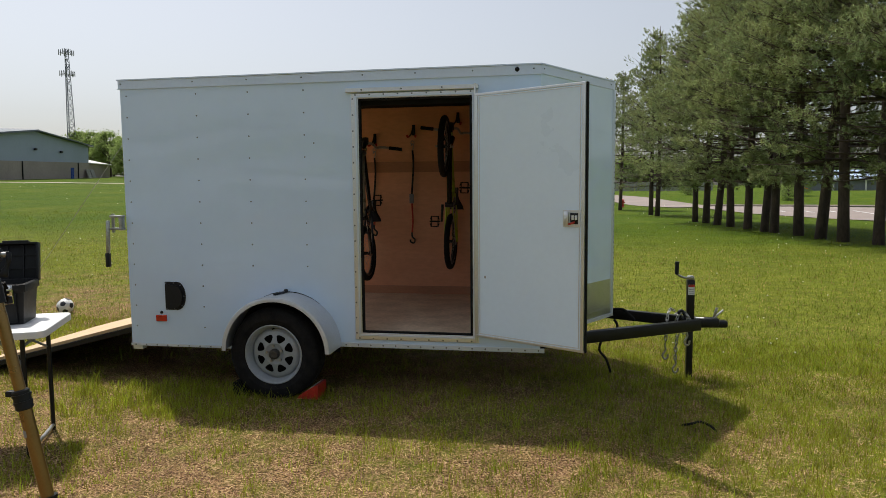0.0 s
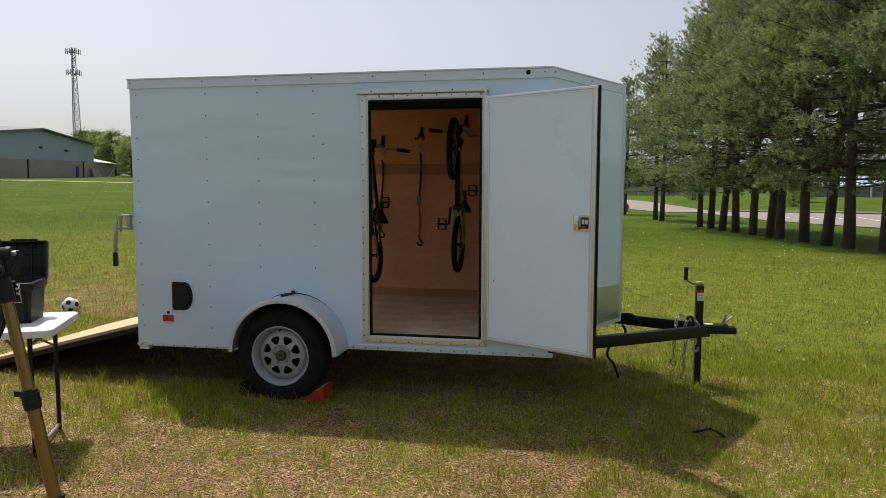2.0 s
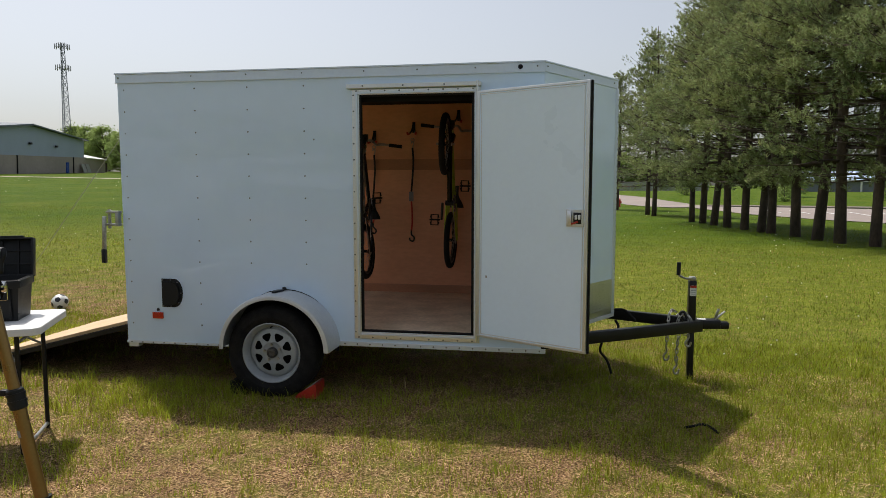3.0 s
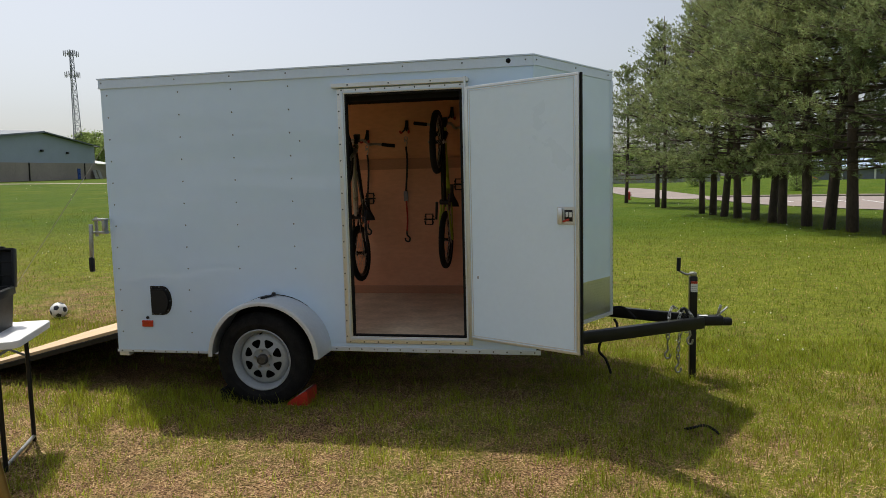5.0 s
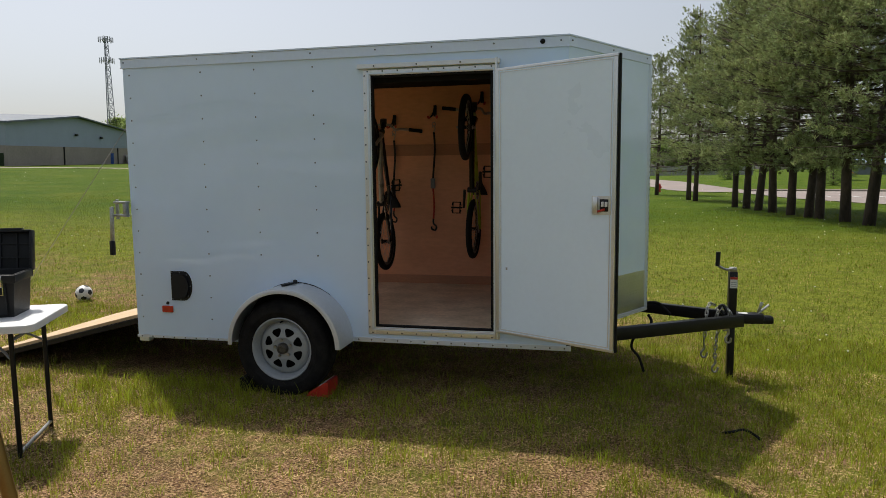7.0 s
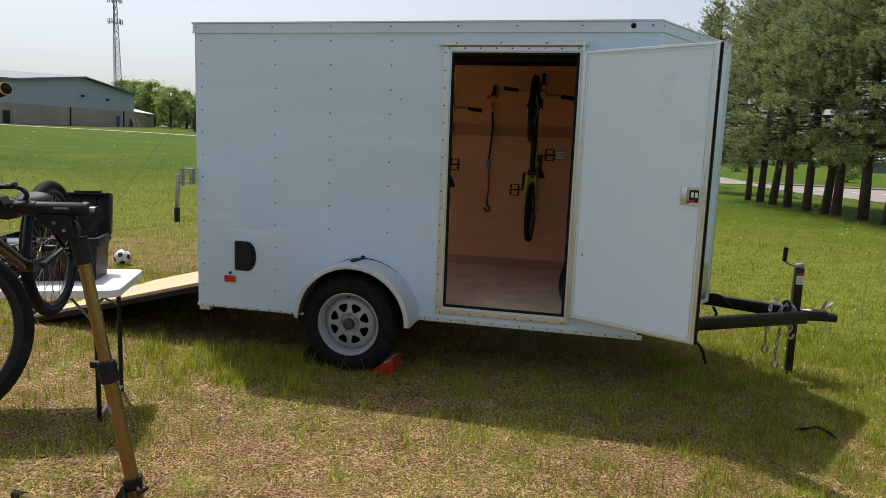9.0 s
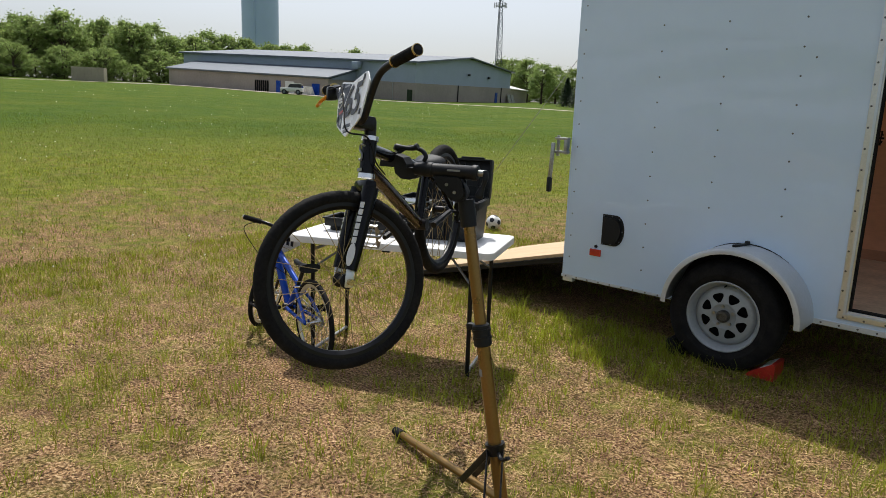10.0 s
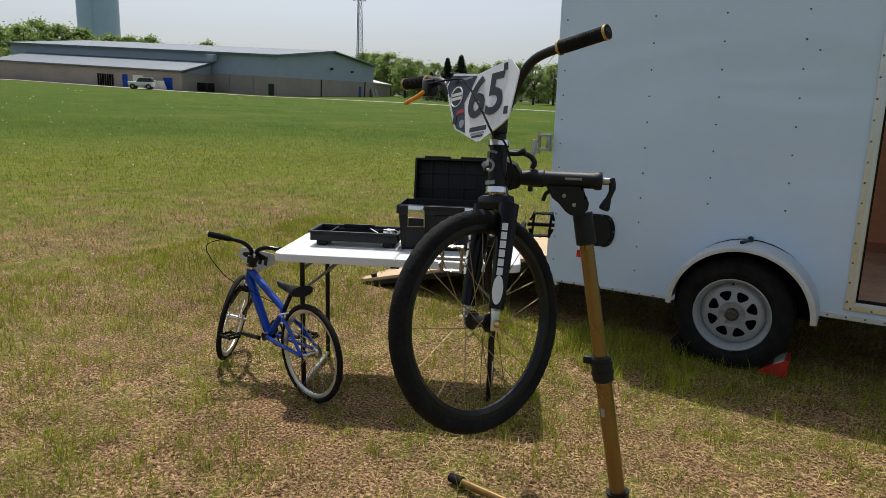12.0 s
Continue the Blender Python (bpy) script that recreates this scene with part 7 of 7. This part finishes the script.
PINES = [pine_meshes(11, 11.2), pine_meshes(12, 10.6), pine_meshes(13, 11.6)]
rng0 = random.Random(5)
for i, (az, d) in enumerate(((85.5, 52), (83.1, 43), (82.6, 41.3), (79.75, 33.8), (78.95, 32.6), (78.15, 30.8), (77.15, 29.2), (75.95, 27.8), (74.8, 26.3), (74.1, 25.8), (72.45, 24.3), (71.05, 22.9), (69.55, 21.8), (67.4, 21.0), (65.0, 20.2), (62.2, 19.4))):
    q = on(az, d, (3.22, -4.6))
    plant("pine_tree", "tall pine with a bare dark trunk and dense needle bunches", "tree", "row of pines", PINES[i % 3], q, rng0.uniform(0.92, 1.06) * (0.90 if i < 3 else 0.95 if i < 6 else 1.0), rng0.uniform(0, 6.28))

BROAD = [broad_tree_meshes(21, 10.0), broad_tree_meshes(22, 10.0), broad_tree_meshes(23, 10.0)]
BUSH = [broad_tree_meshes(24, 10.0, 7000, 0.04, 0.42), broad_tree_meshes(25, 10.0, 7000, 0.04, 0.42)]
SPRUCE = spruce_meshes(31, 8.0)
rng1 = random.Random(9)


def broad(az, d, h, wide=1.0, label="leafy green broadleaf tree at the field's edge", group="trees round the hall"):
    q = on(az, d)
    s = h / 10 * wide
    kind_of = BUSH[rng1.randrange(2)] if "shrub" in label else BROAD[rng1.randrange(3)]
    plant("shrub" if "shrub" in label else "broadleaf_tree", label, "shrub" if "shrub" in label else "tree", group, kind_of, q, s, rng1.uniform(0, 6.28), 1 / wide)


# wood on the far left
for i in range(34):
    az = 152.0 + 22 * i / 33 + rng1.uniform(-0.4, 0.4)
    broad(az, rng1.uniform(150, 168), rng1.uniform(9.5, 13.0), 1.15, group="wood behind the field")
for i in range(30):
    az = 153.5 + 21 * i / 29 + rng1.uniform(-0.4, 0.4)
    broad(az, rng1.uniform(140, 147), rng1.uniform(3.0, 7.0), 1.5, "low green shrub before the wood", "wood behind the field")
for i in range(26):
    broad(109 + 17.5 * i / 25 + rng1.uniform(-0.3, 0.3), rng1.uniform(150, 175), rng1.uniform(3.5, 6.0), 1.7, "low green shrub behind the field", "trees round the hall")
# tops seen over the hall's roof
for az, h in ((149.6, 13.5), (148.3, 13.0), (146.6, 12.4), (145.2, 12.2), (143.7, 12.6), (139.6, 12.4), (151.2, 14), (141.5, 10.8)):
    broad(az, 190, h, 1.25)
# trees past the gable
for az, d, h, w in ((125.6, 150, 9.2, 1.1), (126.6, 155, 9.5, 1.2), (124.4, 135, 7.6, 1.15), (123.3, 150, 8.0, 1.2), (127.6, 160, 9.5, 1.2), (117.8, 98, 5.6, 1.1), (116.6, 125, 7.5, 1.2), (118.9, 140, 7.5, 1.2), (115.4, 130, 7.6, 1.2), (113.9, 128, 7.2, 1.2), (112.3, 132, 7.8, 1.2), (110.5, 130, 7.5, 1.2), (122.0, 160, 8.0, 1.3), (120.0, 160, 8.0, 1.3)):
    broad(az, d, h, w)
for az, d, s in ((121.0, 108, 0.84), (119.9, 107, 0.90), (122.3, 112, 0.58)):
    plant("spruce_tree", "dark dense spruce by the hall", "tree", "spruces by the hall", SPRUCE, on(az, d), s, rng1.uniform(0, 6))
# far trees behind the car park
for i in range(30):
    az = 60 + 36 * i / 29 + rng1.uniform(-0.5, 0.5)
    q = on(az, rng1.uniform(165, 185), (3.2, -4.6))
    s = rng1.uniform(0.55, 0.85)
    plant("broadleaf_tree", "leafy green broadleaf tree far behind the car park", "tree", "far trees", BROAD[i % 3], q, s * 1.5, rng1.uniform(0, 6.28), 0.75)
for az, d, h in ((80.3, 90, 2.2), (73.2, 75, 1.8), (72.6, 86, 2.6), (66.5, 80, 2.0)):
    q = on(az, d, (3.2, -4.6))
    plant("shrub", "small green shrub on the bank", "shrub", "shrubs", BUSH[1], q, h / 10 * 1.6, az, 0.7)

# ---- ways, car park, far shed ----
ways = [on(166, 118), on(158, 122), on(152.8, 121), on(147, 106), on(142.6, 97), on(138.4, 92), on(134, 89), on(129.5, 87), on(125.5, 84), on(120.4, 80), on(112, 76), on(104, 74)]
strip("road_track", [(q.x, q.y) for q in ways], 3.2, 0.05, "gravel", "pale gravel track along the hall", "track")
apron = [on(157, 128), on(151, 118), on(146.5, 106.5), on(143, 99.5)]
strip("road_apron", [(q.x, q.y) for q in apron], 6.0, 0.04, "gravel", "pale gravel apron before the hall", "track")
E3 = (3.22, -4.6)
lot = B()
rows = []
for az in np.linspace(58, 79.5, 24):
    near = float(np.interp(az, (58, 66, 71, 76, 79.5), (33, 36, 39.5, 46, 57)))
    far = float(np.interp(az, (58, 66, 71, 76, 79.5), (58, 60, 62, 62, 62)))
    rows.append([lot.verts.new(on(az, near + (far - near) * k / 6, E3) + Vector((0, 0, 0.03))) for k in range(7)])
for a, b in zip(rows, rows[1:]):
    for k in range(6):
        lot.faces.new((a[k], a[k + 1], b[k + 1], b[k]))
tagged(part("pavement_lot", lot, "asphalt", None, "pale worn asphalt car park"), category="car park", kind="structure")
strip("road_lane", [tuple(on(az, d, E3).xy) for az, d in ((79, 60), (81, 63), (83.5, 72), (86, 84), (90, 95))], 6, 0.04, "asphalt", "pale asphalt lane", "road")
for k in range(7):
    a, b = on(62 + 1.9 * k, 44 + 0.8 * k, E3), on(63.3 + 1.9 * k, 49.5 + 0.8 * k, E3)
    d = (b - a).normalized()
    o = part("parking_line", obx(B(), (a + b) / 2 + Vector((0, 0, 0.045)), d, d.cross(Vector((0, 0, 1))), (0, 0, 1), (b - a).length / 2, 0.06, 0.004), "label", None, "white painted parking line", False)
    tagged(o, category="road marking", kind="structure")
for az0, az1, d in ((58, 79, 62.5),):
    kerb = smooth_line([on(az0 + (az1 - az0) * k / 8, d, E3) + Vector((0, 0, 0.06)) for k in range(9)], 3)
    tagged(part("kerb", pipe(B(), kerb, 0.12, 6), "asphalt", None, "pale concrete kerb"), category="kerb", kind="structure")


def make_far_shed():
    p = on(64.4, 118, E3)
    d = Vector((0.92, -0.38, 0))
    s = Vector((0.38, 0.92, 0))
    K = thing("far_shed", "long low shed with a pale blue roof beyond the car park", "building", p)
    up = Vector((0, 0, 1))
    part("shed_wall", obx(B(), p + up * 0.6, d, s, up, 17, 5, 0.9), "steel", K, "dark open wall", False)
    bm = B()
    prism(bm, [(-5.6, 1.45), (0, 2.7), (5.6, 1.45), (5.6, 1.65), (0, 2.95), (-5.6, 1.65)], p - d * 17.5, s, up, -35 if s.cross(up).dot(d) < 0 else 35)
    part("shed_roof", bm, "tank", K, "pale blue metal roof", False)
    for k in range(9):
        part("post", obx(B(), p - s * 5.4 + d * (-16 + 4 * k) + up * 0.7, d, s, up, 0.12, 0.12, 0.75), "label", K, "", False)
    part("fascia", obx(B(), p - s * 5.65 + up * 1.52, d, s, up, 17.5, 0.06, 0.14), "label", K, "white fascia board", False)
    q = on(72.6, 104, E3)
    K = thing("play_slide", "small yellow slide beyond the car park", "slide", q)
    part("chute", obx(B(), q + up * 0.9, (0.9, -0.3, -0.45), (0.3, 0.9, 0), (0.45, 0, 0.9), 1.6, 0.3, 0.06), "orange", K)
    part("ladder", obx(B(), q + up * 0.8 - Vector((1.3, -0.4, 0)), (1, 0, 0), (0, 1, 0), (0, 0, 1), 0.08, 0.3, 0.8), "steel", K)


make_far_shed()


def make_fence():
    a, b = on(78.5, 120, E3), on(88, 118, E3)
    K = thing("low_wall", "low grey concrete wall in front of far trees", "wall", (a + b) / 2)
    d = (b - a).normalized()
    n = 8
    for k in range(n):
        c = a.lerp(b, (k + 0.5) / n)
        part("wall_panel", obx(B(), c + Vector((0, 0, 0.6)), d, (-d.y, d.x, 0), (0, 0, 1), (b - a).length / n / 2 - 0.05, 0.1, 0.9), "greypaint", K, "", False)


make_fence()


def make_hydrant():
    q = on(85.3, 60, E3)
    K = thing("fire_hydrant", "small red fire hydrant standing in the grass", "hydrant", q)
    part("barrel", lathe(B(), [(0.16, 0), (0.16, 0.06), (0.11, 0.08), (0.11, 0.5), (0.14, 0.52), (0.12, 0.62), (0.04, 0.7), (0, 0.72)], q, (0, 0, 1), 14), "red", K, "red iron barrel")
    for s in (-1, 1):
        part("outlet", pipe(B(), [q + Vector((0, 0, 0.4)), q + Vector((0.2 * s, 0, 0.4))], 0.06, 10), "red", K)


make_hydrant()


# ---- grass ----
def grass(name, seed, count, spots, length, width, material, label, lean=0.35, flat=False, low=0.0):
    """Single blades: tapered, bent, each of five points."""
    rng = np.random.default_rng(seed)
    x, y, k = spots(rng, count)
    n = len(x)
    z = np.array([height(a, b) for a, b in zip(x, y)])
    ln = length * rng.uniform(0.45, 1.25, n) * k
    a = rng.uniform(0, 2 * math.pi, n)
    tilt = rng.uniform(0.05, lean, n) if not flat else rng.uniform(1.2, 1.56, n)
    dx, dy = np.cos(a), np.sin(a)
    p0 = np.stack((x, y, z + low - (0.012 if not flat else -0.003)), 1)
    d1 = np.stack((dx * np.sin(tilt), dy * np.sin(tilt), np.cos(tilt)), 1)
    t2 = np.minimum(tilt * 2.1 + 0.1, 1.57)
    d2 = np.stack((dx * np.sin(t2), dy * np.sin(t2), np.cos(t2)), 1)
    b = rng.uniform(0, 2 * math.pi, n)
    side = np.stack((np.cos(b), np.sin(b), np.zeros(n)), 1) * (width * rng.uniform(0.6, 1.3, n))[:, None]
    p1 = p0 + d1 * (ln * 0.55)[:, None]
    p2 = p1 + d2 * (ln * 0.45)[:, None]
    v = np.stack((p0 - side, p0 + side, p1 + side * 0.75, p1 - side * 0.75, p2), 1).reshape(-1, 3)
    base = np.arange(n) * 5
    me = bpy.data.meshes.new(name)
    me.vertices.add(n * 5)
    me.vertices.foreach_set("co", v.astype(np.float32).ravel())
    loops = np.stack((base, base + 1, base + 2, base + 3, base + 3, base + 2, base + 4), 1).ravel()
    me.loops.add(n * 7)
    me.loops.foreach_set("vertex_index", loops.astype(np.int32))
    me.polygons.add(n * 2)
    st = np.stack((np.arange(n) * 7, np.arange(n) * 7 + 4), 1).ravel()
    me.polygons.foreach_set("loop_start", st.astype(np.int32))
    me.update(calc_edges=True)
    me.materials.append(M[material])
    tagged(new(name, me), label, "grass", kind="stuff")


def patchy(x, y):
    """How green the thatch is here, 0 to 1."""
    v = np.array([noise.noise((a * 1.0, b * 1.0, 3.1)) * 0.8 + 0.5 * noise.noise((a * 3.1, b * 3.1, 7.7)) for a, b in zip(x, y)])
    d = np.hypot(x - 0.8, y + 2.2)
    shade = np.clip((y + 1.0) / 0.6, 0, 1) * 0.4
    right = np.clip((x - 2.8) / 1.6, 0, 1) * 0.35
    return np.clip(0.30 + v * 0.8 + np.clip((d - 2.2) / 6, 0, 0.6) + shade + right, 0, 1)


def field(x0, x1, y0, y1, power=1.0):
    def f(rng, n):
        x, y = rng.uniform(x0, x1, n), rng.uniform(y0, y1, n)
        g = patchy(x, y)
        keep = rng.uniform(0, 1, n) < g ** power
        keep &= ~((x > -1.7) & (x < 0) & (y > 0.1) & (y < 1.75) & (y > 0.0) & (x > -1.55))
        return x[keep], y[keep], 0.6 + 0.5 * g[keep]
    return f


def tufts(x0, x1, y0, y1, n_tuft, per, spread=0.035):
    def f(rng, n):
        cx, cy = rng.uniform(x0, x1, n_tuft), rng.uniform(y0, y1, n_tuft)
        g = patchy(cx, cy)
        keep = rng.uniform(0, 1, n_tuft) < 0.25 + 0.75 * g
        roofed = ((cx > -0.1) & (cx < 3.2) & (cy > 0.05) & (cy < 1.75)) | ((cx > -1.5) & (cx < 0) & (cy > 0.0) & (cy < 1.8))
        keep &= ~roofed | (rng.uniform(0, 1, n_tuft) < 0.12)
        cx, cy = cx[keep], cy[keep]
        hgt = rng.uniform(0.6, 1.5, len(cx))
        x = np.repeat(cx, per) + rng.normal(0, spread, len(cx) * per)
        y = np.repeat(cy, per) + rng.normal(0, spread, len(cx) * per)
        return x, y, np.repeat(hgt, per)
    return f


def ring_field(r0, r1, a0, a1):
    def f(rng, n):
        r = r0 * (r1 / r0) ** rng.uniform(0, 1, n)
        a = np.radians(rng.uniform(a0, a1, n))
        x, y = 2.4 + r * np.cos(a), -4.4 + r * np.sin(a)
        keep = ~((x > -1.6) & (x < 4.0) & (y > -0.8) & (y < 1.9))
        dry = np.array([noise.noise((p * 0.45, q * 0.45, 1.3)) + 0.5 * noise.noise((p * 1.7, q * 1.7, 4.2)) for p, q in zip(x, y)])
        bare = np.clip((15 - r) / 8, 0, 1) * np.clip((1.5 - x) / 3, 0, 1)
        keep &= rng.uniform(0, 1, n) > bare * np.clip(0.25 - dry * 1.2, 0, 0.6)
        x, y, r = x[keep], y[keep], r[keep]
        return x, y, 0.8 + r / 18.0
    return f


grass("thatch", 41, 190000, lambda rng, n: (rng.uniform(-3.8, 6.2, n), rng.uniform(-3.9, 1.2, n), np.ones(n)), 0.050, 0.0016, "straw", "dry straw-coloured thatch lying on the soil", flat=True)
grass("grass_blades", 42, 115000, field(-4.0, 6.5, -3.9, 2.6, 1.2), 0.050, 0.0016, "blade", "short green grass blades", 0.6)
grass("grass_tufts", 43, 0, tufts(-4.0, 6.5, -3.6, 2.2, 9500, 16), 0.074, 0.0021, "blade", "taller tufts of green grass", 0.45)
grass("side_tufts", 50, 0, tufts(-12.0, -3.8, -3.4, 9.0, 3000, 8, 0.06), 0.06, 0.0026, "blade", "scattered tufts of green grass in the field", 0.5)
grass("shade_tufts", 48, 0, tufts(-0.3, 1.15, -0.75, -0.1, 200, 18), 0.105, 0.0022, "blade", "tall uncut grass beside the trailer wheel", 0.4)
grass("shade_grass", 49, 0, tufts(-1.6, 5.0, -0.9, 2.0, 800, 16, 0.06), 0.08, 0.0024, "blade", "green grass under and around the trailer", 0.5)
grass("dry_stems", 44, 14000, lambda rng, n: (rng.uniform(-4, 6.5, n), rng.uniform(-3.9, 3, n), np.ones(n)), 0.085, 0.0012, "straw", "upright dry grass stems", 0.7)
grass("field_blades", 45, 120000, ring_field(5.5, 30, 55, 172), 0.052, 0.0028, "field_blade", "green grass of the field", 0.6)
grass("field_straw", 46, 35000, ring_field(5.0, 18, 55, 172), 0.045, 0.0020, "straw", "dry stems among the field grass", 0.9)


def make_seed_heads():
    rng = np.random.default_rng(47)
    v, f = [], []
    for i in range(420):
        r, a = 6 * (80 / 6) ** rng.uniform(0, 1), radians(rng.uniform(60, 170))
        x, y = 2.4 + r * math.cos(a), -4.4 + r * math.sin(a)
        if -2 < x < 4.2 and -0.6 < y < 2.1:
            continue
        z, s = height(x, y) + rng.uniform(0.05, 0.14), 0.0065 + 0.00045 * r
        o = len(v)
        v += [(x - s, y, z), (x, y - s, z), (x + s, y, z), (x, y + s, z), (x, y, z + s), (x, y, z - s)]
        f += [(o, o + 1, o + 4), (o + 1, o + 2, o + 4), (o + 2, o + 3, o + 4), (o + 3, o, o + 4), (o + 1, o, o + 5), (o + 2, o + 1, o + 5), (o + 3, o + 2, o + 5), (o, o + 3, o + 5)]
    tagged(new("dandelion_heads", raw_mesh("dandelion_heads", v, f, "flower")), "scattered pale dandelion heads in the field", "flowers", kind="stuff")


make_seed_heads()
